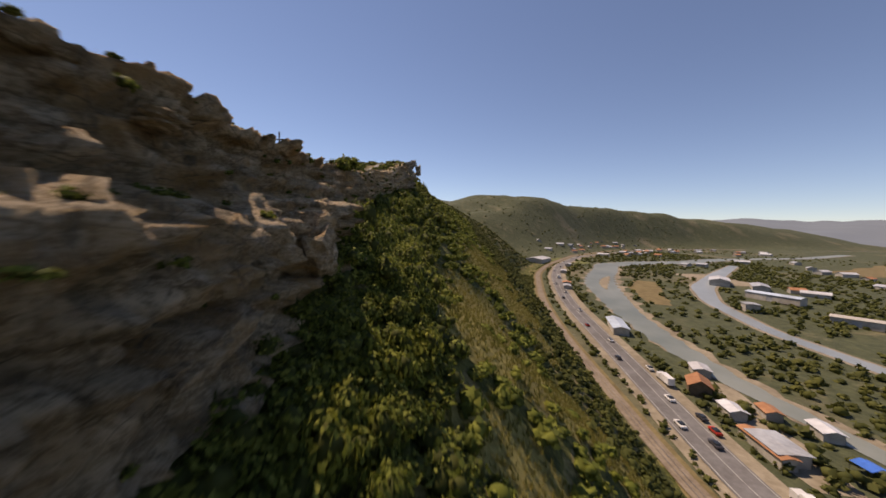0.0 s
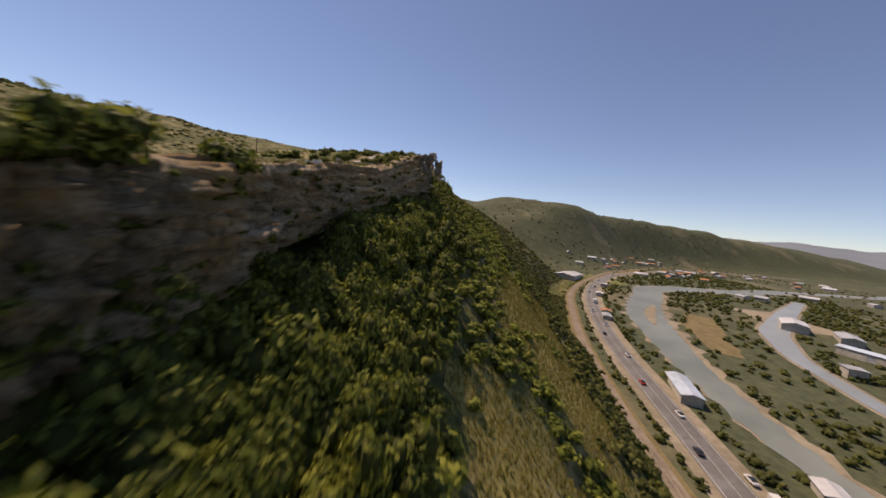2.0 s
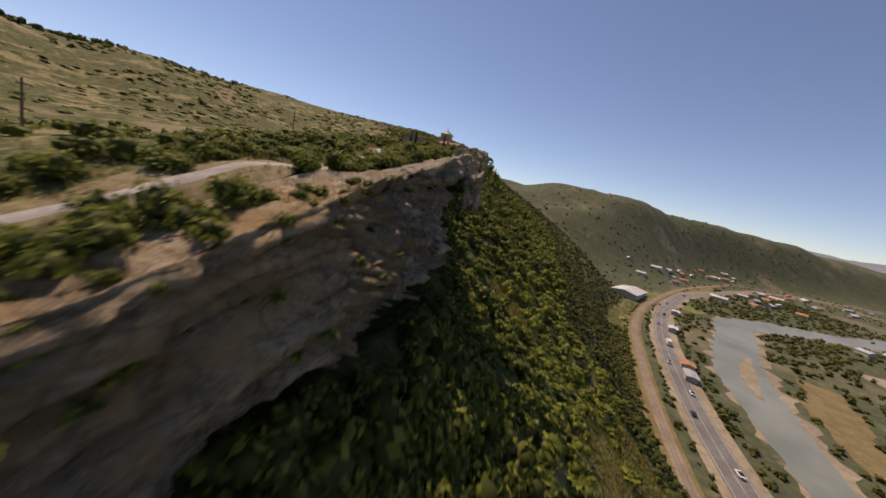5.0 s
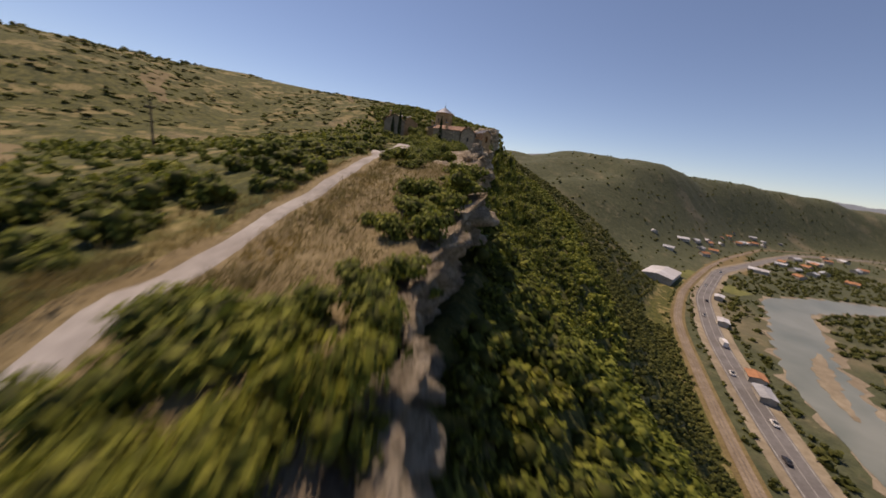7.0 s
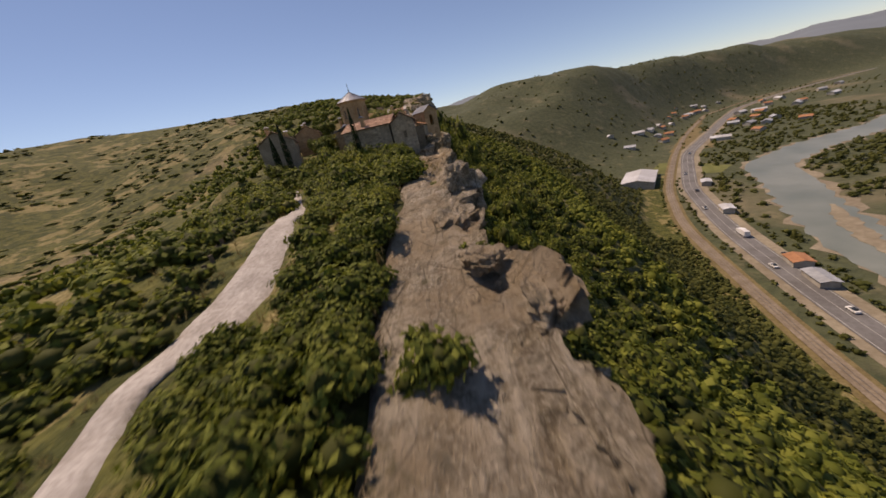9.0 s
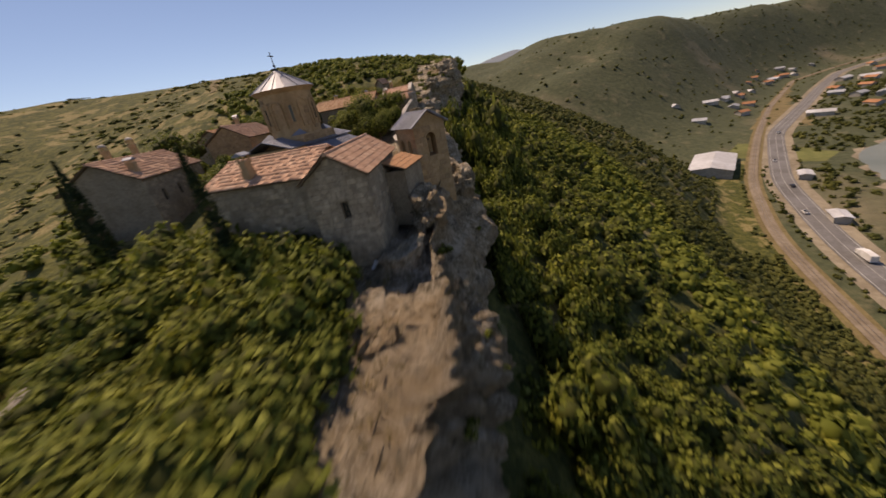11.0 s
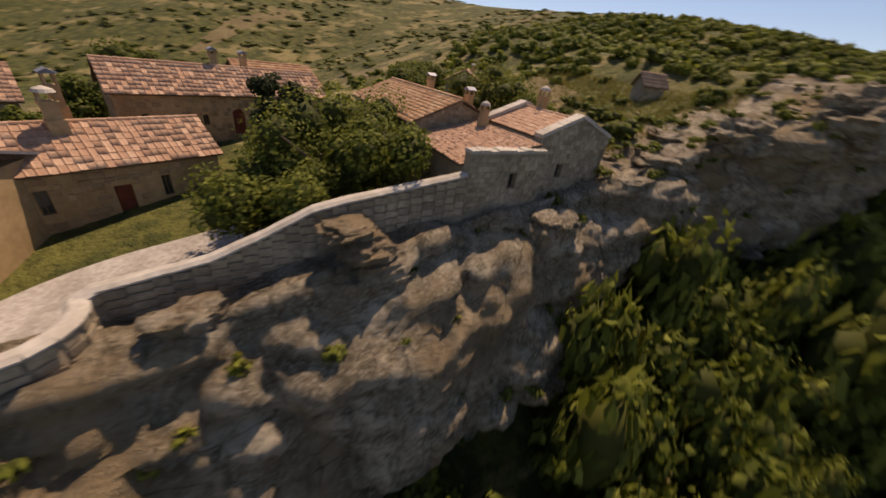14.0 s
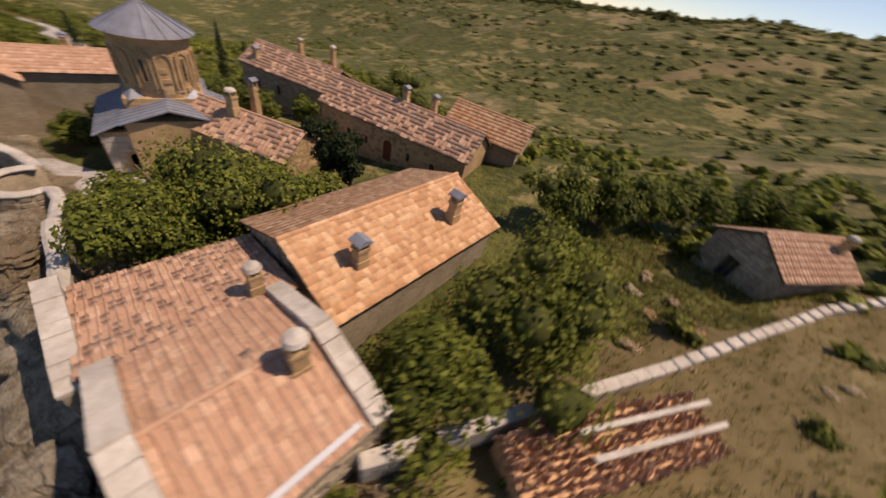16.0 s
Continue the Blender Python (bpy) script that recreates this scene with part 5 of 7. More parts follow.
def house(name, label, x, y, dx, dy, L, D, zb, ze, zr, front=(), right=(), left=(), back=(), doors=(), chimneys=(), single=0, mats=(TILE, TILE_J), wall_mat=MORTAR,
          shapes=RUBBLE, facing=(), over=0.28, tw=0.30, tl=0.40, category="house", ridge_at=0.5, coping=False):
    """A gabled house. Its front wall runs from (x, y) along (dx, dy); the house lies to the left of that line. Openings: x0, x1, z0, z1, arched, from the foot of the wall."""
    h = empty(name, frame_at(x, y, zb, dx, dy), label, category)
    e, rz, T = ze - zb, zr - zb, 0.4
    ry = D * ridge_at
    sides = {
        "front": (Matrix(), L, front),
        "back": (frame_at(L, D, 0, -1, 0), L, back),
        "right": (frame_at(L, 0, 0, 0, 1), D, right),
        "left": (frame_at(0, D, 0, 0, -1), D, left),
    }
    for side, (m, ln, ops) in sides.items():
        bm = bmesh.new()
        if side in ("front", "back"):
            wall(bm, ln, -1.5, e, T, ops, m)
        else:
            wall(bm, ln - 2 * T, -1.5, e, T, [(a - T, b - T, c, d, f) for a, b, c, d, f in ops], m @ Matrix.Translation((T, 0, 0)))
            n = len(bm.verts)
            apex = ry if side == "right" else D - ry
            bm.verts.ensure_lookup_table()
            tri = [(0.0, e + 0.002), (ln, e + 0.002), (apex, rz - 0.06)]
            va = [bm.verts.new(m @ Vector((p, 0.0, z))) for p, z in tri]
            vb = [bm.verts.new(m @ Vector((p, T, z))) for p, z in tri]
            bm.faces.new(va), bm.faces.new(vb[::-1])
            for i in range(3):
                bm.faces.new((va[i], vb[i], vb[(i + 1) % 3], va[(i + 1) % 3]))
        bmesh.ops.recalc_face_normals(bm, faces=bm.faces)
        w = part("wall", bm, wall_mat, h)
        for a, b, c, d, arched in ops:
            if (a, side) in doors:
                door_part(w, m, a, b, c, d - (0.1 if arched else 0.0))
            else:
                window_part(w, m, a, b, c, d)
        if side in facing:
            apex = ry if side == "right" else D - ry
            gable = side in ("right", "left")
            top = (lambda p, apex=apex, ln=ln: e + (rz - e) * (1 - (apex - p) / apex if p < apex else 1 - (p - apex) / (ln - apex))) if gable else None
            stone_facing(w, m, ln, -1.2, rz if gable else e, ops, shapes=shapes, seed=int(abs(x * 7 + ln * 3)), top=top)
    # an added, unseen near-black slab at eave height keeps the rooms dark
    bm = bmesh.new()
    box(bm, T + 0.05, L - T - 0.05, T + 0.05, D - T - 0.05, e - 0.12, e - 0.02)
    part("ceiling_boards", bm, DARK, h)
    # roof planes
    roof = None
    for k, (run, flip) in enumerate(((ry, False), (D - ry, True))):
        rise = rz - e
        sl = math.hypot(run, rise)
        ang = math.atan2(rise, run)
        base = Matrix.Translation((-over, 0, e)) if not flip else Matrix.Translation((L + over, D, e)) @ Matrix.Rotation(math.pi, 4, "Z")
        pm = base @ Matrix.Rotation(ang, 4, "X")
        bm = bmesh.new()
        box(bm, 0, L + 2 * over, -over, sl, 0.0, 0.07, pm)
        if roof is None:
            roof = part("roof", bm, WOOD, h, "clay tiled roof on dark boards")
        else:
            part("roof_slope", bm, WOOD, roof)
        tile_plane(roof, pm @ Matrix.Translation((0, -over, 0.07)), L + 2 * over, sl + over, tw, tl, single // 2, mats, 0.01 if mats[0] is TILE_O else 0.05, int(abs(y)) + k)
    bm = bmesh.new()
    n = int((L + 2 * over) / 0.42)
    for i in range(n):
        g = bmesh.ops.create_cone(bm, cap_ends=True, segments=8, radius1=0.13, radius2=0.11, depth=0.44)["verts"]
        bmesh.ops.transform(bm, matrix=Matrix.Translation((-over + (i + 0.5) * (L + 2 * over) / n, ry, rz + 0.10)) @ Matrix.Rotation(math.pi / 2, 4, "Y"), verts=g)
    part("ridge_tiles", bm, mats[1], roof)
    for c in chimneys:
        chimney_part(h, c[0], c[1], c[2] - zb, c[3] - zb, *c[4:])
    return h


# the hall whose gable stands over the path, and its wing
PLACED = []
PLACED += [
    house("stone_hall", "rubble stone hall with a long clay tiled roof", -27.78, 231.0, -0.083, 0.9965, 8.7, 3.5, 140.2, 145.1, 146.3,
          left=((1.65, 2.1, 2.5, 3.5, False), (1.62, 1.9, 5.15, 5.4, False)), facing=("left", "front"), single=300, tw=0.42, tl=0.37),
    house("hall_wing", "low stone wing with a weathered clay tiled roof", -39.3, 232.6, 0.991, -0.13, 7.7, 6.0, 141.0, 145.3, 146.45, chimneys=((3.4, 0.7, 145.2, 147.1, 0.6, "gable"),), facing=("front",), tw=0.36, tl=0.40, single=120),
    house("guest_house", "stone guest house with clay roof and chimneys", -49.7, 238.0, -0.365, 0.931, 11.8, 5.8, 143.0, 146.55, 148.3,
          front=((2.0, 2.6, 1.2, 2.3, True), (5.0, 5.6, 1.2, 2.3, True), (8.0, 8.6, 1.2, 2.3, True)), chimneys=((9.6, 4.3, 147.3, 150.1, 0.55, "round"), (5.0, 4.2, 147.4, 149.7, 0.55, "round"), (1.6, 0.9, 146.6, 148.2, 0.6, "gable")), facing=("front",), tw=0.34, single=120),
    house("monks_cell_house", "low ochre stone house with a red door", -40.2, 251.7, -0.46, 0.888, 9.7, 4.7, 142.75, 145.8, 147.35,
          front=((1.7, 2.2, 1.0, 2.2, False), (4.5, 5.25, 0.0, 1.9, False), (6.6, 7.05, 0.9, 2.1, False)), doors=((4.5, "front"),), chimneys=((3.7, 1.9, 146.6, 149.0, 0.7, "round"), (4.3, 3.6, 146.6, 149.6, 0.55, "gable")), facing=("front", "right"), wall_mat=PLASTER, shapes=ASHLAR, tw=0.34, single=240),
    house("long_house", "long ochre stone house with arched windows and door", -50.85, 254.6, -0.327, 0.945, 15.0, 5.0, 144.9, 147.95, 149.6,
          front=((1.2, 1.75, 0.9, 1.7, True), (2.9, 3.35, 0.8, 1.6, True), (4.9, 5.3, 0.8, 1.6, True), (7.0, 7.9, 0.0, 2.0, True), (9.4, 9.8, 0.8, 1.6, True), (11.8, 12.3, 0.8, 1.6, True)), doors=((7.0, "front"),),
          chimneys=((7.1, 2.8, 149.1, 150.9, 0.55, "gable"), (9.6, 3.6, 148.9, 150.8, 0.55, "gable")), facing=("front", "left"), wall_mat=PLASTER, shapes=ASHLAR, tw=0.34, single=200),
    house("back_house", "small stone house with an orange clay roof", -59.3, 262.4, -0.327, 0.945, 7.6, 5.6, 145.4, 148.2, 149.75, facing=("right",), mats=(TILE_O, TILE_O)),
    house("refectory", "stone refectory with a new orange clay roof", -48.7, 270.05, 0.997, 0.075, 9.9, 6.6, 145.4, 149.3, 150.6, right=((2.9, 3.3, 2.7, 3.2, False),), mats=(TILE_O, TILE_O), tw=0.26, tl=0.34, over=0.3, facing=("right",), ridge_at=0.49,
          chimneys=((8.0, 5.3, 149.4, 151.15, 0.55, "gable"), (2.4, 5.4, 149.4, 151.45, 0.55, "gable"))),
]


def cliff_house():
    """Two joined roofs behind parapet walls on the cliff's edge."""
    h = empty("cliff_house", Matrix.Translation((-32.38, 271.0, 145.08)), "grey rubble house on the cliff with pale copings", "house")
    T = 0.45
    # lower part: front wall with coping, a single sloping roof behind
    m1 = frame_at(0, 0, 0, -0.03, 1)
    ops = ((2.55, 3.05, 2.35, 3.15, False),)
    bm = bmesh.new()
    wall(bm, 4.75, -1.8, 4.15, T, ops, m1)
    w = part("wall", bm, MORTAR, h, "grey rubble wall over the cliff")
    window_part(w, m1, *ops[0][:4], y=0.25)
    stone_facing(w, m1, 4.75, -1.7, 4.1, ops, 0.24, 300, seed=3)
    for i in range(9):
        bm = bmesh.new()
        a, b = 4.75 * i / 9, 4.75 * (i + 1) / 9
        box(bm, a + 0.008, b - 0.008, -0.08, T + 0.1, 4.15, 4.3 + 0.03 * math.sin(i * 2.3), m1)
        rough(bm, 0.025, 2.0, i * 3.3)
        part("coping_stone", bm, COPING, w)
    bm = bmesh.new()
    box(bm, -6.3, -T, -0.05, 0.35, -1.5, 3.4)
    part("wall", bm, MORTAR, h)
    pm = Matrix.Translation((-6.4, -0.2, 3.4)) @ Matrix.Rotation(math.atan2(1.0, 4.9), 4, "X")
    bm = bmesh.new()
    box(bm, 0, 5.9, 0, 4.95, 0, 0.08, pm)
    rf = part("roof", bm, WOOD, h, "weathered pink clay roof")
    tile_plane(rf, pm @ Matrix.Translation((0, 0, 0.08)), 5.9, 4.95, 0.22, 0.30, 260, seed=5)
    # gabled part
    m2 = frame_at(-0.82, 4.75, 0, -0.06, 1)
    ops = ((1.85, 2.4, 2.5, 3.3, False),)
    gable = lambda p: 4.75 + 1.05 * (1 - abs(p - 2.95) / 2.95)
    bm = bmesh.new()
    wall(bm, 5.9, -1.8, 4.75, T, ops, m2)
    a = [bm.verts.new(m2 @ Vector(p)) for p in ((0, 0, 4.752), (5.9, 0, 4.752), (2.95, 0, 5.8))]
    b = [bm.verts.new(m2 @ Vector(p)) for p in ((0, T, 4.752), (5.9, T, 4.752), (2.95, T, 5.8))]
    bm.faces.new(a), bm.faces.new(b[::-1])
    for i in range(3):
        bm.faces.new((a[i], b[i], b[(i + 1) % 3], a[(i + 1) % 3]))
    w2 = part("wall", bm, MORTAR, h, "grey rubble gable over the cliff")
    window_part(w2, m2, *ops[0][:4], y=0.25)
    stone_facing(w2, m2, 5.9, -1.7, 5.8, ops, 0.24, 300, seed=4, top=gable)
    back = Matrix.Translation((-4.6, -4.6 * 0.06, 0))
    for nm, mm in (("front", m2), ("back", back @ m2)):
        if nm == "back":
            bm = bmesh.new()
            wall(bm, 5.9, -1.8, 4.75, T, (), mm)
            a = [bm.verts.new(mm @ Vector(p)) for p in ((0, 0, 4.752), (5.9, 0, 4.752), (2.95, 0, 5.8))]
            b = [bm.verts.new(mm @ Vector(p)) for p in ((0, T, 4.752), (5.9, T, 4.752), (2.95, T, 5.8))]
            bm.faces.new(a), bm.faces.new(b[::-1])
            for i in range(3):
                bm.faces.new((a[i], b[i], b[(i + 1) % 3], a[(i + 1) % 3]))
            part("wall", bm, MORTAR, h)
        for s in (0, 1):
            ang = math.atan2(1.05, 2.95)
            sl = math.hypot(1.05, 2.95)
            q = mm @ (Matrix.Translation((0, 0, 4.75)) @ Matrix.Rotation(-ang, 4, "Y") if s == 0 else Matrix.Translation((5.9, 0, 4.75)) @ Matrix.Rotation(ang, 4, "Y"))
            for i in range(6):
                bm = bmesh.new()
                u0, u1 = sl * i / 6, sl * (i + 1) / 6
                if s:
                    u0, u1 = -u1, -u0
                box(bm, u0 + 0.006, u1 - 0.006, -0.08, T + 0.08, 0.0, 0.2, q)
                rough(bm, 0.025, 2.0, i * 2.3 + s)
                part("coping_stone", bm, COPING, h)
    rf2 = None
    for s in (0, 1):
        ang = math.atan2(0.95, 2.9)
        sl = math.hypot(0.95, 2.9)
        base = m2 @ (Matrix.Translation((0.05, 4.6, 4.62)) @ Matrix.Rotation(-math.pi / 2, 4, "Z") if s == 0 else Matrix.Translation((5.85, 0.42, 4.62)) @ Matrix.Rotation(math.pi / 2, 4, "Z"))
        pm = base @ Matrix.Rotation(ang, 4, "X")
        bm = bmesh.new()
        box(bm, 0, 4.2, 0, sl, 0, 0.07, pm)
        rf2 = part("roof", bm, WOOD, h, "pink and orange clay roof") if rf2 is None else rf2
        if s:
            part("roof_slope", bm, WOOD, rf2)
        tile_plane(rf2, pm @ Matrix.Translation((0, 0, 0.07)), 4.2, sl, 0.30, 0.38, 110, seed=8 + s)
    bm = bmesh.new()
    g = []
    for i in range(10):
        g = bmesh.ops.create_cone(bm, cap_ends=True, segments=8, radius1=0.12, radius2=0.1, depth=0.44)["verts"]
        bmesh.ops.transform(bm, matrix=m2 @ Matrix.Translation((2.95, 0.6 + 0.41 * i, 5.66)) @ Matrix.Rotation(math.pi / 2, 4, "X"), verts=g)
    part("ridge_tiles", bm, TILE_J, rf2)
    bm = bmesh.new()
    box(bm, 5.55, 5.72, 0.5, 4.3, 4.86, 4.93, m2)
    part("gutter", bm, WHITE_ROOF, h, "white metal gutter")
    bm = bmesh.new()
    wall(bm, 4.6, -1.8, 4.6, T, (), m2 @ Matrix.Translation((5.9, 0, 0)) @ Matrix.Rotation(math.pi / 2, 4, "Z"))
    wr = part("wall", bm, MORTAR, h)
    stone_facing(wr, m2 @ Matrix.Translation((5.9, 0, 0)) @ Matrix.Rotation(math.pi / 2, 4, "Z"), 4.6, -0.5, 4.5, (), 0.26, 120, seed=9)
    bm = bmesh.new()
    wall(bm, 4.6, 3.5, 4.6, T, (), m2 @ Matrix.Translation((0, 4.6, 0)) @ Matrix.Rotation(-math.pi / 2, 4, "Z"))
    part("wall", bm, MORTAR, h)
    chimney_part(h, -5.2, 3.95, 4.1, 5.65, 0.5, "round")
    chimney_part(h, -4.85, 8.0, 4.6, 6.85, 0.55, "round")
    return h


PLACED.append(cliff_house())


def metal_plane(parent, m, width, run, step_w=0.5, label="", name="roof"):
    """Sheet metal with standing seams; m maps x along the eave, y up the slope."""
    n = max(1, int(width / step_w))
    bm = bmesh.new()
    box(bm, 0, width, 0, run, -0.06, -0.004, m)
    r = part(name, bm, ZINC, parent, label)
    for i in range(n):
        bm = bmesh.new()
        a, b = width * i / n, width * (i + 1) / n
        box(bm, a + 0.004, b - 0.004, 0, run, 0.0, 0.012, m)
        box(bm, a, a + 0.03, 0, run, 0.013, 0.06, m)
        part("panel", bm, ZINC, r)
    return r


def church():
    ux, uy = 0.985, -0.172
    c = empty("domed_church", frame_at(-40.4, 248.1, 141.6, ux, uy), "ochre sandstone church with a grey metal dome roof", "church")
    # local x: towards the cliff, y: along the ridge
    T = 0.5
    bm = bmesh.new()
    lo, hi, a0, a1, zt = -4.5, 4.5, -2.65, 4.1, 3.75
    front = frame_at(hi, a0, 0, 0, 1)
    rt = frame_at(hi, a1, 0, -1, 0)
    # aisles
    ops_r = ((1.2, 1.9, 0.0, 2.0, True), (2.6, 3.3, 0.0, 2.0, True))
    for m, ln, ops in ((front, a1 - a0, ()), (rt, hi - lo, ops_r), (frame_at(lo, a1, 0, 0, -1), a1 - a0, ()), (frame_at(lo, a0, 0, 1, 0), hi - lo, ())):
        bm = bmesh.new()
        wall(bm, ln, -2.5, zt, T, ops, m)
        w = part("wall", bm, PLASTER, c)
        if m is front:
            stone_facing(w, m, ln, -1.5, zt, (), 0.42, 160, ASHLAR, 11, 0.03)
        if m is rt:
            stone_facing(w, m, ln, -0.5, zt, ops, 0.42, 120, PALE, 12, 0.03)
    ang = math.atan2(0.9, 2.0)
    sl = math.hypot(0.9, 2.0)
    metal_plane(c, frame_at(hi + 0.35, a0 - 0.3, zt - 0.08, 0, 1) @ Matrix.Rotation(ang, 4, "X"), a1 - a0 + 0.6, sl + 0.35, 0.5, "grey standing-seam metal aisle roof")
    metal_plane(c, frame_at(lo - 0.35, a1 + 0.3, zt - 0.08, 0, -1) @ Matrix.Rotation(ang, 4, "X"), a1 - a0 + 0.6, sl + 0.35, 0.5)
    # nave and cross arm
    bm = bmesh.new()
    box(bm, -2.75, 2.75, -5.0, 4.9, -2.5, 4.75)
    w = part("wall", bm, PLASTER, c)
    stone_facing(w, frame_at(-2.75, -5.0, 0, 1, 0), 5.5, -1.5, 4.7, (), 0.42, 140, ASHLAR, 13, 0.03)
    stone_facing(w, frame_at(2.75, -5.0, 0, 0, 1), 2.3, -1.5, 4.7, (), 0.42, 70, ASHLAR, 14, 0.03)
    for s in (1, -1):
        m = frame_at(3.05 * s, -5.3 if s > 0 else 5.2, 4.7, 0, s) @ Matrix.Rotation(math.atan2(0.95, 3.05), 4, "X")
        metal_plane(c, m, 10.5, math.hypot(0.95, 3.05), 0.55)
    # square foot of the drum, with small corner roofs
    bm = bmesh.new()
    box(bm, -2.6, 2.6, -2.6, 2.6, 4.76, 5.6)
    w = part("drum_base", bm, PLASTER, c)
    for k in range(4):
        stone_facing(w, Matrix.Rotation(k * math.pi / 2, 4, "Z") @ Matrix.Translation((-2.6, -2.6, 0)), 5.2, 4.8, 5.55, (), 0.36, 30, ASHLAR, 20 + k, 0.03)
        bm = bmesh.new()
        q = Matrix.Rotation(k * math.pi / 2 + math.pi / 4, 4, "Z")
        g = bmesh.ops.create_cone(bm, cap_ends=True, segments=3, radius1=1.0, radius2=0.05, depth=0.5)["verts"]
        bmesh.ops.transform(bm, matrix=q @ Matrix.Translation((2.75, 0, 5.86)) @ Matrix.Rotation(math.pi, 4, "Z"), verts=g)
        part("corner_roof", bm, ZINC, w, "small grey metal corner roof")
    # drum with blind arches and slit windows
    bm = bmesh.new()
    tube(bm, 2.42, 2.5, 5.3, 9.55, 32)
    d = part("drum", bm, PLASTER, c, "round ochre stone drum")
    for k in range(12):
        q = Matrix.Rotation(k * math.pi / 6 + 0.2, 4, "Z") @ Matrix.Translation((2.44, 0, 0))
        bm = bmesh.new()
        for i in range(9):
            t0, t1 = math.pi * i / 9, math.pi * (i + 1) / 9
            for t in ((t0 + t1) / 2,):
                g = box(bm, -0.1, 0.12, -0.10, 0.10, -0.07, 0.07)
                bmesh.ops.transform(bm, matrix=q @ Matrix.Translation((0, 0.5 * math.cos(t), 8.25 + 0.5 * math.sin(t))) @ Matrix.Rotation(-t + math.pi / 2, 4, "X"), verts=g)
        for s in (-0.5, 0.5):
            box(bm, -0.1, 0.12, s - 0.07, s + 0.07, 6.3, 8.25, q)
        part("arch", bm, PLASTER, d)
        if k % 2 == 0:
            bm = bmesh.new()
            box(bm, -0.1, 0.075, -0.12, 0.12, 6.8, 8.3, q)
            s = part("slit_window", bm, GLASS, d, "dark narrow window")
            bm = bmesh.new()
            for o in (-0.17, 0.17):
                box(bm, -0.08, 0.10, o - 0.05, o + 0.05, 6.7, 8.42, q)
            box(bm, -0.08, 0.10, -0.12, 0.12, 8.32, 8.42, q)
            part("frame", bm, PLASTER, s)
    for k in range(90):
        r = random.Random(k)
        a, z = r.uniform(0, 2 * math.pi), 5.75 + 0.36 * (k % 10)
        ob = new("stone", r.choice(ASHLAR))
        ob.parent = d
        ob.matrix_basis = Matrix.Rotation(a, 4, "Z") @ Matrix.Translation((2.44, 0, z)) @ Matrix.Diagonal((0.12, r.uniform(0.4, 0.7), 0.33, 1))
    bm = bmesh.new()
    tube(bm, 2.6, 2.75, 9.45, 9.62, 32)
    tube(bm, 2.8, 2.95, 9.625, 9.78, 32)
    part("cornice", bm, PLASTER, d)
    bm = bmesh.new()
    g = bmesh.ops.create_cone(bm, cap_ends=True, segments=24, radius1=3.05, radius2=0.1, depth=1.75)["verts"]
    bmesh.ops.translate(bm, vec=(0, 0, 9.785 + 0.875), verts=g)
    rf = part("dome_roof", bm, ZINC, c, "grey conical metal roof with seams")
    for k in range(16):
        bm = bmesh.new()
        q = Matrix.Rotation(k * math.pi / 8, 4, "Z") @ Matrix.Translation((3.05, 0, 9.79)) @ Matrix.Rotation(math.atan2(1.75, 2.95), 4, "Y") @ Matrix.Rotation(0, 4, "X")
        box(bm, -3.35, 0.0, -0.03, 0.03, 0.0, 0.06, q)
        part("seam", bm, ZINC, rf)
    bm = bmesh.new()
    tube(bm, 0.16, 0.10, 11.5, 11.75, 10)
    tube(bm, 0.035, 0.03, 11.75, 13.2, 8)
    g = bmesh.ops.create_icosphere(bm, subdivisions=2, radius=0.13)["verts"]
    bmesh.ops.translate(bm, vec=(0, 0, 11.95), verts=g)
    box(bm, -0.035, 0.035, -0.35, 0.35, 12.75, 12.83)
    part("cross", bm, IRON, c, "iron cross on the roof's peak")
    return c


PLACED.append(church())


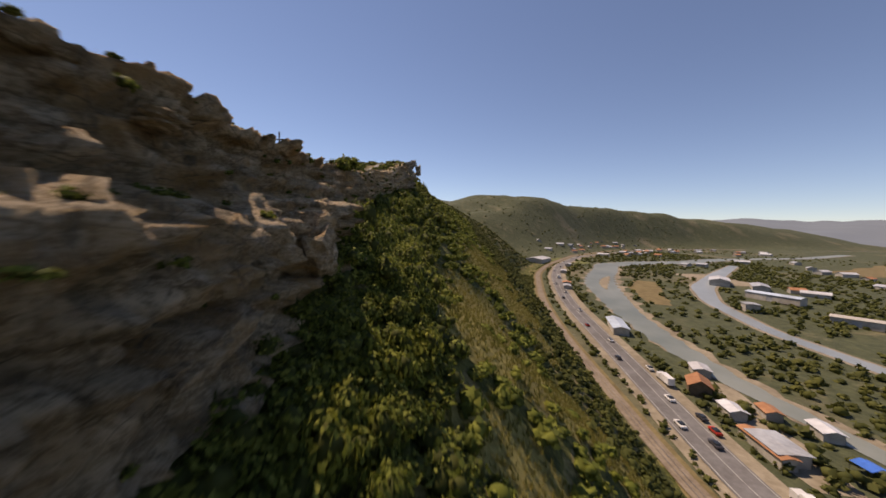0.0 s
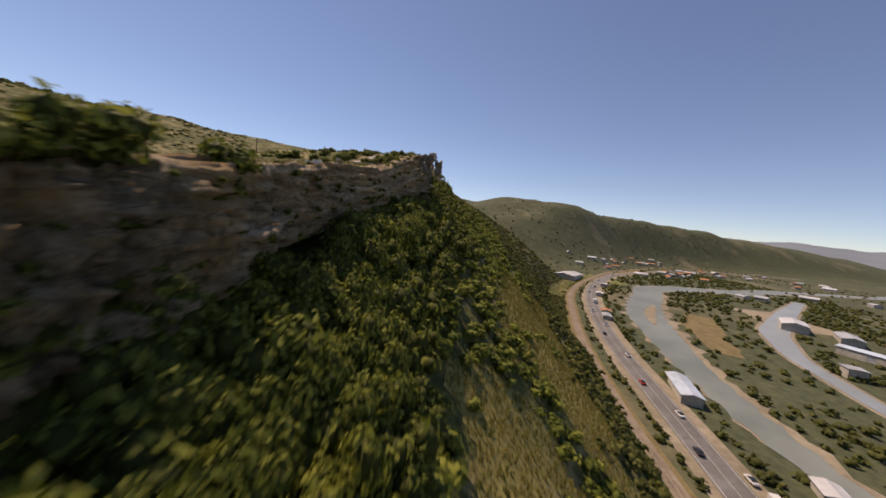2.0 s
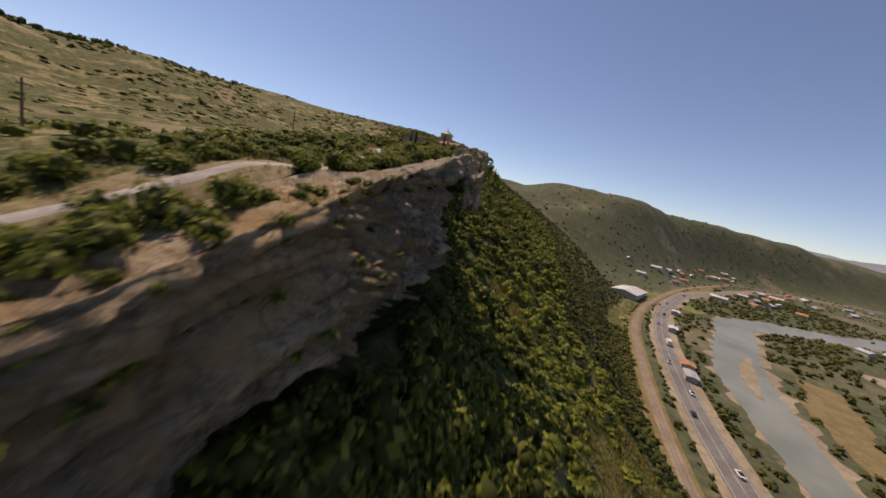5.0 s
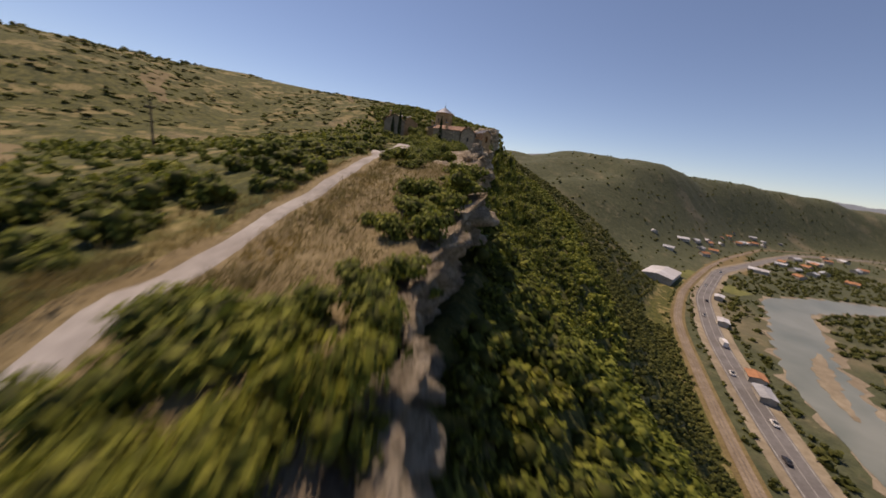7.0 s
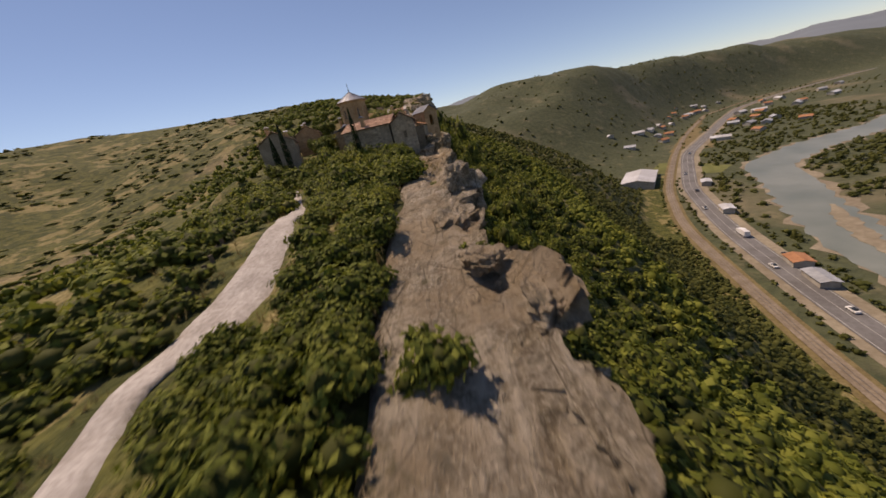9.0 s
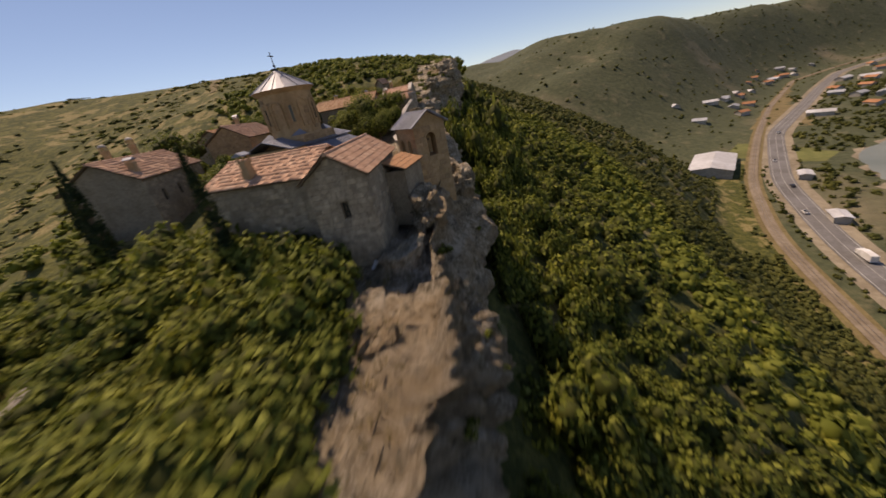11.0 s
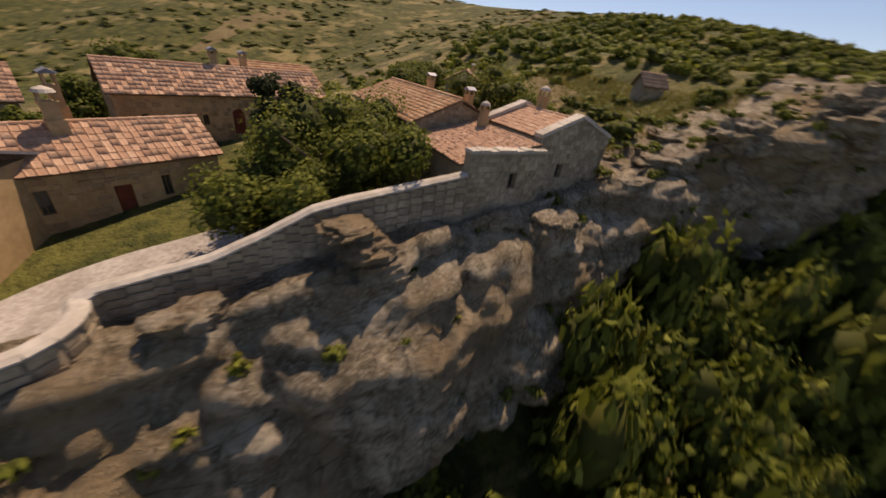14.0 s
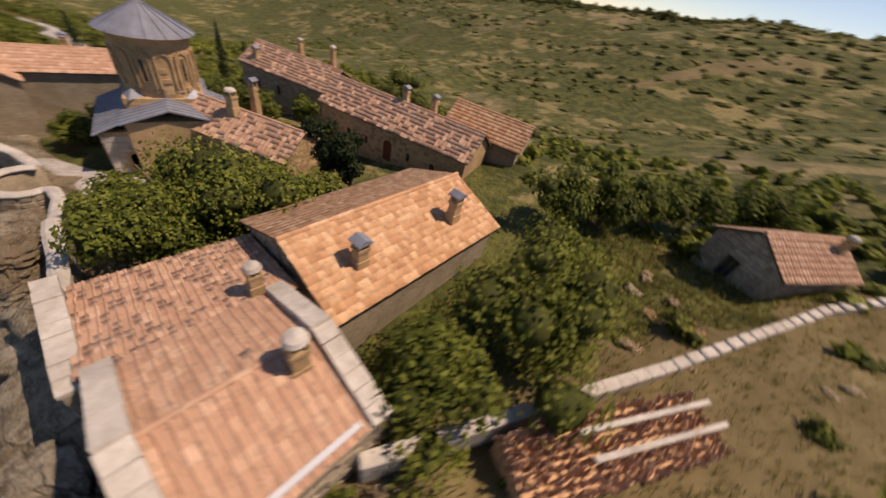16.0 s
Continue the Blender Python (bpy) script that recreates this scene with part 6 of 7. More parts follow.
def belfry():
    b = empty("belfry", frame_at(-26.56, 239.8, 141.25, 0.775, 0.63), "small ochre bell tower with a grey metal gable roof", "bell tower")
    W, D, e, rz, T = 2.8, 3.2, 5.05, 5.95, 0.42
    ops_f = ((1.05, 1.85, 2.6, 4.35, True),)
    ops_l = ((0.55, 1.15, 2.5, 4.0, True), (1.75, 2.35, 2.5, 4.0, True))
    for m, ln, ops, gable in ((Matrix(), W, ops_f, True), (frame_at(W, D, 0, -1, 0), W, ops_f, True), (frame_at(0, D, 0, 0, -1), D, ops_l, False), (frame_at(W, 0, 0, 0, 1), D, ops_l, False)):
        bm = bmesh.new()
        q = m if gable else m @ Matrix.Translation((T, 0, 0))
        wall(bm, ln if gable else ln - 2 * T, -2.5, e, T, ops if gable else [(a - T, c - T, f, g, h) for a, c, f, g, h in ops], q)
        if gable:
            tri = [(0, e + 0.002), (W, e + 0.002), (W / 2, rz - 0.05)]
            va = [bm.verts.new(m @ Vector((p, 0, z))) for p, z in tri]
            vb = [bm.verts.new(m @ Vector((p, T, z))) for p, z in tri]
            bm.faces.new(va), bm.faces.new(vb[::-1])
            for i in range(3):
                bm.faces.new((va[i], vb[i], vb[(i + 1) % 3], va[(i + 1) % 3]))
        w = part("wall", bm, PLASTER, b)
        stone_facing(w, m, ln, -1.5, e, ops, 0.36, 70, ASHLAR, int(ln * 10) + gable, 0.02)
        if gable:
            for i in range(11):
                t = math.pi * (i + 0.5) / 11
                bm = bmesh.new()
                box(bm, -0.065, 0.065, -0.05, 0.1, -0.08, 0.08, m @ Matrix.Translation((W / 2 + 0.5 * math.cos(t), 0, 3.95 + 0.5 * math.sin(t))) @ Matrix.Rotation(t - math.pi / 2, 4, "Y").inverted())
                part("arch_stone", bm, PLASTER, w)
    bm = bmesh.new()
    box(bm, T + 0.02, W - T - 0.02, T + 0.02, D - T - 0.02, 2.2, 2.5)
    part("floor_slab", bm, PLASTER, b)
    bm = bmesh.new()
    for r0, r1, z0, z1 in ((0.34, 0.30, 3.2, 3.3), (0.30, 0.22, 3.302, 3.55), (0.22, 0.12, 3.552, 3.75)):
        tube(bm, r0, r1, z0, z1, 16, W / 2, D / 2)
    bell = part("bell", bm, IRON, b, "dark bronze bell in the arch")
    bm = bmesh.new()
    box(bm, W / 2 - 0.06, W / 2 + 0.06, T, D - T, 3.76, 3.9)
    part("beam", bm, WOOD, bell)
    ang = math.atan2(rz - e, W / 2)
    sl = math.hypot(rz - e, W / 2)
    o = 0.3
    metal_plane(b, Matrix.Translation((0, -o, e)) @ Matrix.Rotation(-ang, 4, "Y") @ Matrix.Translation((-o, D + 2 * o, 0.07)) @ Matrix.Rotation(-math.pi / 2, 4, "Z"), D + 2 * o, sl + o, 0.34, "grey ribbed metal roof")
    metal_plane(b, Matrix.Translation((W, -o, e)) @ Matrix.Rotation(ang, 4, "Y") @ Matrix.Translation((o, 0, 0.07)) @ Matrix.Rotation(math.pi / 2, 4, "Z"), D + 2 * o, sl + o, 0.34)
    return b


PLACED.append(belfry())
# small lean-to between hall and belfry
lean = empty("lean_to", frame_at(-26.75, 235.3, 141.7, 0.12, 0.99), "small lean-to with a bright clay roof", "shed")
bm = bmesh.new()
box(bm, 0, 3.6, 0, 1.4, -1.5, 2.35)
part("wall", bm, MORTAR, lean)
bm = bmesh.new()
pm = Matrix.Translation((-0.15, -0.2, 2.36)) @ Matrix.Rotation(math.atan2(0.6, 1.7), 4, "X")
box(bm, 0, 3.9, 0, 1.75, 0, 0.06, pm)
lr = part("roof", bm, WOOD, lean)
PLACED.append(lean)
tile_plane(lr, pm @ Matrix.Translation((0, 0, 0.06)), 3.9, 1.75, 0.3, 0.4, 60, (TILE_O, TILE_O), seed=3)


def parapet():
    """The wall along the cliff, with a round bay."""
    line = [(-26.2, 244.6, 144.4), (-27.7, 246.6, 144.45), (-29.6, 249.0, 144.5), (-31.0, 251.4, 144.5), (-31.6, 253.2, 144.55)]
    line += [(-31.2 + 1.6 * math.cos(a), 255.6 + 1.6 * math.sin(a), 144.7) for a in np.radians(np.linspace(-112, 118, 12)).tolist()]
    line += [(-32.3, 257.4, 144.85), (-32.5, 258.8, 145.0), (-32.4, 260.6, 145.4), (-32.5, 262.6, 146.2), (-32.5, 264.2, 147.0), (-32.5, 265.5, 147.3), (-32.6, 267.6, 147.6), (-32.6, 269.4, 147.9), (-32.5, 270.95, 148.2)]
    w = tagged(new("parapet_wall"), "curving rubble parapet with a pale rounded coping", "wall", kind="structure")
    pts = []
    for (x0, y0, z0), (x1, y1, z1) in zip(line, line[1:]):
        n = max(1, int(math.hypot(x1 - x0, y1 - y0) / 0.5))
        pts += [(x0 + (x1 - x0) * i / n, y0 + (y1 - y0) * i / n, z0 + (z1 - z0) * i / n) for i in range(n)]
    pts.append(line[-1])
    r = random.Random(4)
    k = np.array(pts)
    d = np.gradient(k[:, :2], axis=0)
    d /= np.linalg.norm(d, axis=1)[:, None]
    side = np.stack([d[:, 1], -d[:, 0]], 1)
    V = []
    for (x, y, z), s in zip(k, side):
        for o, h in ((-0.2, -1.6), (-0.2, 0), (0.2, 0), (0.24, -1.2), (0.3, -3.4)):
            V.append((x + s[0] * o, y + s[1] * o, z + h))
    sheet("masonry", V, grid_faces(len(k), 5), MORTAR, w)
    for i in range(len(k) - 1):
        bm = bmesh.new()
        a, b = Vector(k[i]), Vector(k[i + 1])
        ln = (b - a).length
        tilt = math.atan2(b.z - a.z, math.hypot(b.x - a.x, b.y - a.y))
        q = Matrix.Translation((a + b) / 2) @ Matrix.Rotation(math.atan2(b.y - a.y, b.x - a.x), 4, "Z") @ Matrix.Rotation(-tilt, 4, "Y")
        prism(bm, [(-0.31, 0.0), (-0.31, 0.07), (-0.14, 0.16), (0.14, 0.16), (0.31, 0.07), (0.31, 0.0)], -ln / 2 - 0.03, ln / 2 + 0.03)
        bmesh.ops.transform(bm, matrix=q @ Matrix.Rotation(math.pi / 2, 4, "Z"), verts=bm.verts)
        rough(bm, 0.02, 1.5, i * 0.3)
        part("coping_stone", bm, COPING, w)
        for row in range(5):
            ob = new("stone", r.choice(RUBBLE))
            ob.parent = w
            p = (a + b) / 2 + Vector((side[i][0], side[i][1], 0)) * (0.2 + 0.012 * row)
            ob.matrix_basis = Matrix.Translation((p.x, p.y, p.z - 0.22 - 0.36 * row)) @ Matrix.Rotation(math.atan2(b.y - a.y, b.x - a.x), 4, "Z") @ Matrix.Diagonal((ln * r.uniform(0.8, 1.0), 0.16, r.uniform(0.26, 0.34), 1))
    # low wall of the yard
    v = tagged(new("yard_wall"), "low pale stone wall round the dry yard", "wall", kind="structure")
    yard = [(-37.6, 281.6, 148.8), (-46, 285.3, 148.7), (-53, 288.4, 148.6), (-60.5, 291.7, 148.6), (-69.7, 298.2, 149.4)]
    for (x0, y0, z0), (x1, y1, z1) in zip(yard, yard[1:]):
        n = int(math.hypot(x1 - x0, y1 - y0) / 0.8)
        for i in range(n):
            t = (i + 0.5) / n
            x, y = x0 + (x1 - x0) * t, y0 + (y1 - y0) * t
            z = max(z0 + (z1 - z0) * t, float(land(x, y)) + 0.7)
            bm = bmesh.new()
            box(bm, -0.41, 0.41, -0.24, 0.24, -1.6, 0)
            bmesh.ops.bevel(bm, geom=bm.edges[:], offset=0.04, segments=1, affect="EDGES")
            rough(bm, 0.03, 1.7, x)
            bmesh.ops.transform(bm, matrix=frame_at(x, y, z, x1 - x0, y1 - y0), verts=bm.verts)
            part("stone", bm, COPING, v)
            bm = bmesh.new()
            box(bm, -0.45, 0.45, -0.21, 0.21, -1.6, -0.03)
            bmesh.ops.transform(bm, matrix=frame_at(x, y, z, x1 - x0, y1 - y0), verts=bm.verts)
            part("core", bm, COPING, v)


parapet()


def tile_stack():
    s = empty("tile_stack", frame_at(-40.4, 285.6, float(land(-44.5, 286.6)) + 0.05, -0.875, 0.48), "stack of old orange roof tiles under poles", "tile stack")
    r = random.Random(9)
    bm = bmesh.new()
    prof = [(0.11 * math.cos(a), 0.11 * math.sin(a)) for a in np.linspace(0, math.pi, 6)]
    lo = [bm.verts.new((x, y, 0)) for x, y in prof] + [bm.verts.new((x * 0.85, y * 0.85, 0)) for x, y in prof[::-1]]
    hi = [bm.verts.new((v.co.x * 0.85, v.co.y * 0.85, 0.42)) for v in lo]
    bm.faces.new(lo), bm.faces.new(hi[::-1])
    for i in range(len(lo)):
        j = (i + 1) % len(lo)
        bm.faces.new((lo[i], lo[j], hi[j], hi[i]))
    me = bpy.data.meshes.new("tile")
    bm.to_mesh(me)
    bm.free()
    me.materials.append(TILE)
    for row in range(3):
        for i in range(34):
            for j in range(9):
                if row < 2 and not (j == 0 and row == 1 or i == 0 and row == 1):
                    continue
                ob = new("tile", me)
                ob.parent = s
                ob.matrix_basis = pose(i * 0.24 + r.uniform(-0.03, 0.03), j * 0.25 + r.uniform(-0.04, 0.04), row * 0.42 + r.uniform(-0.05, 0.11), r.uniform(-26, 26), r.uniform(-26, 26), r.uniform(-40, 40))
    bm = bmesh.new()
    box(bm, -0.05, 8.0, -0.05, 2.05, -0.9, 0.80)
    rough(bm, 0.04, 2, 1)
    part("core", bm, TILE_O, s, "packed old roof tiles")
    for o in (0.7, 1.5):
        bm = bmesh.new()
        box(bm, 2.4, 8.3, o - 0.09, o + 0.09, 1.36, 1.50)
        rough(bm, 0.02, 2, o)
        part("pole", bm, COPING, s, "weathered pale timber")

    return s


PLACED.append(tile_stack())
PLACED.append(house("stone_hut", "small ruined stone hut with a clay roof", -59.7, 289.2, -0.84, 0.55, 6.4, 4.6, 147.9, 150.35, 151.7, left=((1.6, 2.5, 0, 1.6, False),), facing=("front", "left"), chimneys=((5.6, 1.5, 150.7, 152.4, 0.5, "round"),)))
house("far_hut", "tiny stone hut with a clay roof in scrub", -46.2, 278.6, 0.4, 0.9, 2.4, 2.0, site_ground(-46.5, 279.6) - 0.3, site_ground(-46.5, 279.6) + 1.6, site_ground(-46.5, 279.6) + 2.6, facing=("front",))


# trees of the monastery
def tree(name, label, x, y, h, crown_r, n_leaf=1400, leaf=0.13, material=LEAF_DARK, slim=False, zb=None, category="tree"):
    z = site_ground(x, y) - 0.15 if zb is None else zb
    t = empty(name, Matrix.Translation((x, y, z)), label, category)
    bm = bmesh.new()
    tr = h * (0.2 if not slim else 0.12)
    g = tube(bm, 0.05 * h * (0.5 if slim else 0.8), 0.02 * h, 0, h * 0.62, 8)
    if not slim:
        for k in range(6):
            a = k * 1.05
            q = Matrix.Translation((0, 0, tr + 0.06 * k * h)) @ Matrix.Rotation(a, 4, "Z") @ Matrix.Rotation(radians(48), 4, "Y")
            lb = bmesh.new()
            tube(lb, 0.02 * h, 0.006 * h, 0, crown_r * 0.8, 6)
            rough(lb, 0.05, 1.0, x + k)
            bmesh.ops.transform(lb, matrix=q, verts=lb.verts)
            part("limb", lb, WOOD, t)
    rough(bm, 0.05, 1.0, x)
    part("trunk", bm, WOOD, t, "brown branching trunk")
    rg = np.random.default_rng(int(abs(x * 13 + y * 7)))
    if slim:
        u = rg.uniform(0, 1, n_leaf)
        a = rg.uniform(0, 2 * math.pi, n_leaf)
        rr = crown_r * np.sin(math.pi * (0.08 + 0.92 * u) ** 0.75) ** 0.8 * rg.uniform(0.75, 1.05, n_leaf)
        p = np.stack([rr * np.cos(a), rr * np.sin(a), h * (0.05 + 0.95 * u)], 1)
        nn = np.stack([np.cos(a), np.sin(a), 0.4 + 0 * a], 1) + rg.normal(size=(n_leaf, 3)) * 0.3
        cores = [((0, 0, h * (0.1 + 0.75 * i / 5)), crown_r * 0.75 * math.sin(math.pi * (0.15 + 0.75 * (i / 5)) ** 0.75)) for i in range(6)]
        squash = h / 10 / max(crown_r, 0.1)
    else:
        nl = 13
        cs = np.stack([rg.uniform(-0.62, 0.62, nl) * crown_r, rg.uniform(-0.62, 0.62, nl) * crown_r, rg.uniform(0.38, 0.84, nl) * h], 1)
        rs = rg.uniform(0.3, 0.52, nl) * crown_r
        cores = [(c, r * 0.7) for c, r in zip(cs, rs)]
        w = rg.integers(0, nl, n_leaf)
        d = rg.normal(size=(n_leaf, 3)) + [0, 0, 0.25]
        d /= np.linalg.norm(d, axis=1)[:, None]
        p = cs[w] + d * (rs[w] * rg.uniform(0.75, 1.15, n_leaf))[:, None]
        nn = d + rg.normal(size=(n_leaf, 3)) * 0.45 + [0, 0, 0.3]
        squash = 0.85
    nn /= np.linalg.norm(nn, axis=1)[:, None]
    V, F = leaves(p, nn, leaf)
    V, F, k = [V], [F], len(V)
    for c, r in cores:
        v, f = ICO[1]
        V.append(v * [r, r, r * squash] * rg.uniform(0.7, 1.1, (len(v), 1)) + np.array(c))
        F.append(f + k)
        k += len(v)
    crown = sheet("crown", np.concatenate(V), np.concatenate(F), material, t)
    # crown cores are coloured darker in place of inner shade
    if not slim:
        crown.data.materials.append(CORE_SHADE)
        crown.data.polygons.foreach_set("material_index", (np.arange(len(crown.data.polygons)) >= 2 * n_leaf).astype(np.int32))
    return t


for x, y, h, r in ((-36.2, 241.6, 3.9, 2.3), (-37.4, 245.2, 6.0, 3.3), (-35.9, 248.2, 5.0, 2.6), (-40.4, 247.8, 5.6, 3.0), (-41.4, 243.8, 4.2, 2.4), (-44.0, 247.4, 3.9, 2.2), (-35.0, 244.6, 3.2, 1.8)):
    tree("garden_tree", "broad leafy garden tree behind the parapet", x, y, h, r, 3600, 0.115, LEAF)
tree("conifer", "dense dark green conifer beside the houses", -46.6, 243.6, 6.2, 1.5, 2600, 0.13, CYPRESS)
tree("conifer", "dense dark green conifer beside the houses", -47.4, 245.4, 5.6, 1.3, 2000, 0.13, CYPRESS)
for x, y, h, r in ((-46.2, 262.0, 6.4, 3.5), (-41.4, 261.0, 4.6, 2.4), (-49.8, 260.4, 5.0, 2.8)):
    tree("yard_tree", "grey-green willow-like tree in the walled yard", x, y, h, r, 3600, 0.11, LEAF)
for x, y, h, r in ((-57.0, 256.5, 4.5, 2.4), (-60.5, 258.5, 5.0, 2.6), (-64.5, 260.5, 4.6, 2.4), (-68.5, 262.5, 4.4, 2.6), (-73, 266, 4.2, 2.6), (-60.0, 233.5, 6.6, 3.4), (-57.4, 230.6, 4.6, 2.4), (-45.4, 222.6, 4.2, 2.3), (-47.8, 226.0, 4.0, 2.0), (-50.6, 229.6, 3.8, 1.6), (-36.0, 222.4, 2.9, 1.8), (-33.2, 223.2, 2.6, 1.5), (-38.6, 220.2, 3.0, 1.6)):
    tree("garden_tree", "dark green leafy tree between stone houses", x, y, h, r, 1500, 0.16)
for x, y, h, r in ((-39.4, 262.0, 3.6, 2.0), (-37.9, 263.4, 4.0, 2.1)):
    PLACED.append(tree("garden_tree", "low leafy garden tree beside the paved court", x, y, h, r, 1600, 0.14, LEAF, zb=float(land(x, y)) - 0.3))
for x, y, zt in ((-36.7, 229.7, 148.3), (-49.2, 232.8, 149.0), (-51.6, 233.8, 147.4)):
    g = float(land(x, y)) - 0.2
    PLACED.append(tree("cypress", "slim dark cypress beside the monastery path", x, y, zt - g, 0.55, 1100, 0.12, CYPRESS, slim=True, zb=g))
for ob in list(scene.objects):
    if ob not in earlier and ob.parent is None and ob not in PLACED and ob.name not in ("parapet_wall", "yard_wall"):
        settle(ob)
P = [site(rng.uniform(-54, -27.5), rng.uniform(193, 209), 140) for _ in range(110)]
P += [site(a, b, 140) for a, b in ((-44.5, 210.5), (-46.5, 209.5), (-48.5, 211.0), (-50.5, 212.2), (-52.5, 213.5), (-43, 211.8), (-42, 208), (-35.5, 208.2), (-33, 207.6), (-31, 207.2), (-29.4, 206.6), (-37.5, 209.0), (-40, 210.5), (-33.6, 205.4), (-30.4, 204.8))]
P = np.array([p for p in P if from_line(np.array([p[0]]), np.array([p[1]]), PATH_LINE)[0] > 1.2 and float(rim(np.array(p[1]))[0]) - p[0] > 4.5])
scatter("plateau_bush", NEAR, np.stack([P[:, 0], P[:, 1], land(P[:, 0], P[:, 1]) - 0.1], 1), rng.uniform(1.5, 2.8, len(P)), LEAF, "tall leafy bushes under the hall's gable")


x = np.array([-31.2, -32.6, -34.0, -35.6, -37.4, -39.2, -41.2, -33.2, -36.4, -39.8, -43.0, -45.0, -31.6, -34.6])
y = np.array([228.4, 229.4, 230.2, 230.0, 229.6, 230.2, 231.0, 226.6, 227.4, 227.6, 230.0, 232.0, 225.4, 224.0])
scatter("hall_bush", NEAR, np.stack([x, y, land(x, y) - 0.2], 1), rng.uniform(1.9, 2.7, len(x)), LEAF, "tall leafy bushes crowding the hall's foot", rng.uniform(1.2, 1.6, len(x)))


# ---- boulders and slabs that stand free of the rock face ----
def boulder(x, y, z, sx, sy, sz, rz=0.0, tilt=0.0, seed=0.0, label="weathered brown sandstone boulder on the cliff", fine=4, material=ROCK):
    bm = bmesh.new()
    bmesh.ops.create_icosphere(bm, subdivisions=fine, radius=1)
    for v in bm.verts:
        p = v.co * 1.3 + Vector((seed, seed * 2.1, -seed))
        cell = noise.voronoi(p * 0.9)
        n = v.co.normalized()
        box_like = 1.0 / max(abs(n.x), abs(n.y), abs(n.z)) * 0.82
        bed = noise.cell(Vector((math.floor(v.co.z * 3.2 + 0.5 * noise.noise(p)) + seed, 0, 0))) - 0.5
        v.co = n * (0.55 * box_like + 0.45 + 0.22 * (noise.cell(cell[1][0] * 5.0) - 0.5) + 0.12 * bed + 0.14 * noise.noise(p * 1.4) + 0.10 * noise.noise(p * 3.4) + 0.06 * noise.noise(p * 8))
    bmesh.ops.scale(bm, vec=(sx, sy, sz), verts=bm.verts)
    ob = part("boulder", bm, material)
    ob.matrix_basis = pose(x, y, z, tilt, 0, rz)
    return tagged(ob, label, "boulder", "boulders of the cliff")


for spec in (
    (-10.6, 27.6, 100.6, 2.6, 3.6, 3.0, 12, -14, 1.0), (-11.6, 33.0, 103.2, 1.5, 1.7, 2.2, 30, 0, 2.0), (-10.2, 15.5, 96.6, 1.3, 3.4, 0.9, -8, 24, 3.0),
    (-12.6, 38.5, 104.0, 1.4, 1.6, 2.0, 10, 0, 4.0), (-13.8, 17.0, 107.5, 1.3, 1.9, 0.6, 20, 0, 5.0),
    (-10.9, 139.0, 127.4, 1.3, 2.6, 2.8, 6, 6, 7.0), (-13.2, 140.6, 130.6, 1.3, 2.2, 1.3, 4, 0, 8.0),
    (-23.0, 200.8, 138.4, 1.7, 2.6, 2.0, 12, -8, 9.0), (-23.6, 196.6, 137.2, 1.5, 2.2, 1.3, 5, 10, 10.0), (-22.6, 190.4, 137.3, 0.8, 1.1, 0.6, 40, 0, 11.0), (-20.7, 187.6, 136.8, 1.2, 2.0, 0.9, -10, 0, 12.0), (-18.6, 173.4, 135.6, 1.0, 1.4, 0.8, 10, 0, 13.0),
    (-23.4, 224.6, 137.8, 1.6, 2.4, 2.4, 20, 0, 17.0), (-25.9, 206.4, 135.3, 1.6, 2.6, 1.6, 8, 0, 51.0), (-25.7, 211.4, 136.6, 1.7, 2.6, 1.7, -6, 0, 52.0), (-24.9, 216.2, 138.4, 1.5, 2.4, 1.7, 12, 0, 53.0),
    (-30.6, 240.0, 141.6, 0.9, 1.5, 0.8, 15, 0, 18.0), (-30.2, 238.2, 140.8, 0.8, 1.3, 0.45, 5, 0, 19.0), (-30.9, 246.0, 141.6, 1.5, 2.4, 1.5, 5, 0, 20.0), (-31.4, 256.2, 143.0, 1.3, 2.0, 1.6, 10, 0, 21.0),
    (-28.6, 230.2, 139.6, 1.2, 2.0, 1.2, -20, 0, 22.0), (-34.4, 264.4, 145.1, 2.2, 3.0, 0.6, 0, 0, 23.0), (-35.0, 268.8, 146.4, 2.4, 3.4, 0.7, 10, 0, 24.0), (-33.4, 274.0, 148.8, 1.8, 3.0, 1.5, 0, 0, 25.0),
    (-31.4, 283.0, 151.6, 2.8, 4.6, 2.6, 0, 0, 26.0), (-32.2, 290.0, 152.8, 3.0, 4.0, 2.8, 20, 0, 27.0), (-37.6, 265.6, 145.6, 1.2, 1.8, 0.5, 30, 0, 28.0), (-37.0, 271.0, 147.4, 1.5, 2.2, 0.7, 60, 0, 29.0),
):
    if spec[1] > 205:
        spec = site(*spec[:3]) + spec[3:]
    boulder(*spec, material=RIDGE_ROCK if 118 < spec[1] < 210 else CRAG_ROCK if spec[1] > 210 else ROCK)


for spec in ((-31.1, 265.2, 146.75, 0.95, 1.2, 0.38, 10, 0, 61.0), (-30.9, 265.9, 146.05, 1.15, 1.25, 0.5, 25, 0, 62.0), (-30.6, 266.3, 145.2, 1.1, 1.3, 0.6, 5, 0, 63.0)):
    boulder(*spec, label="stacked slabs of weathered grey rock under the parapet", material=CRAG_ROCK)
r = random.Random(31)
for i in range(26):
    x, y = r.uniform(-58, -36.5), r.uniform(282, 299)
    s = r.uniform(0.18, 0.5)
    boulder(x, y, float(land(x, y)) + 0.1, s, s * r.uniform(1.0, 1.7), s * 0.6, r.uniform(0, 180), 0, 40.0 + i, "small grey stone lying in the dry yard", 2)


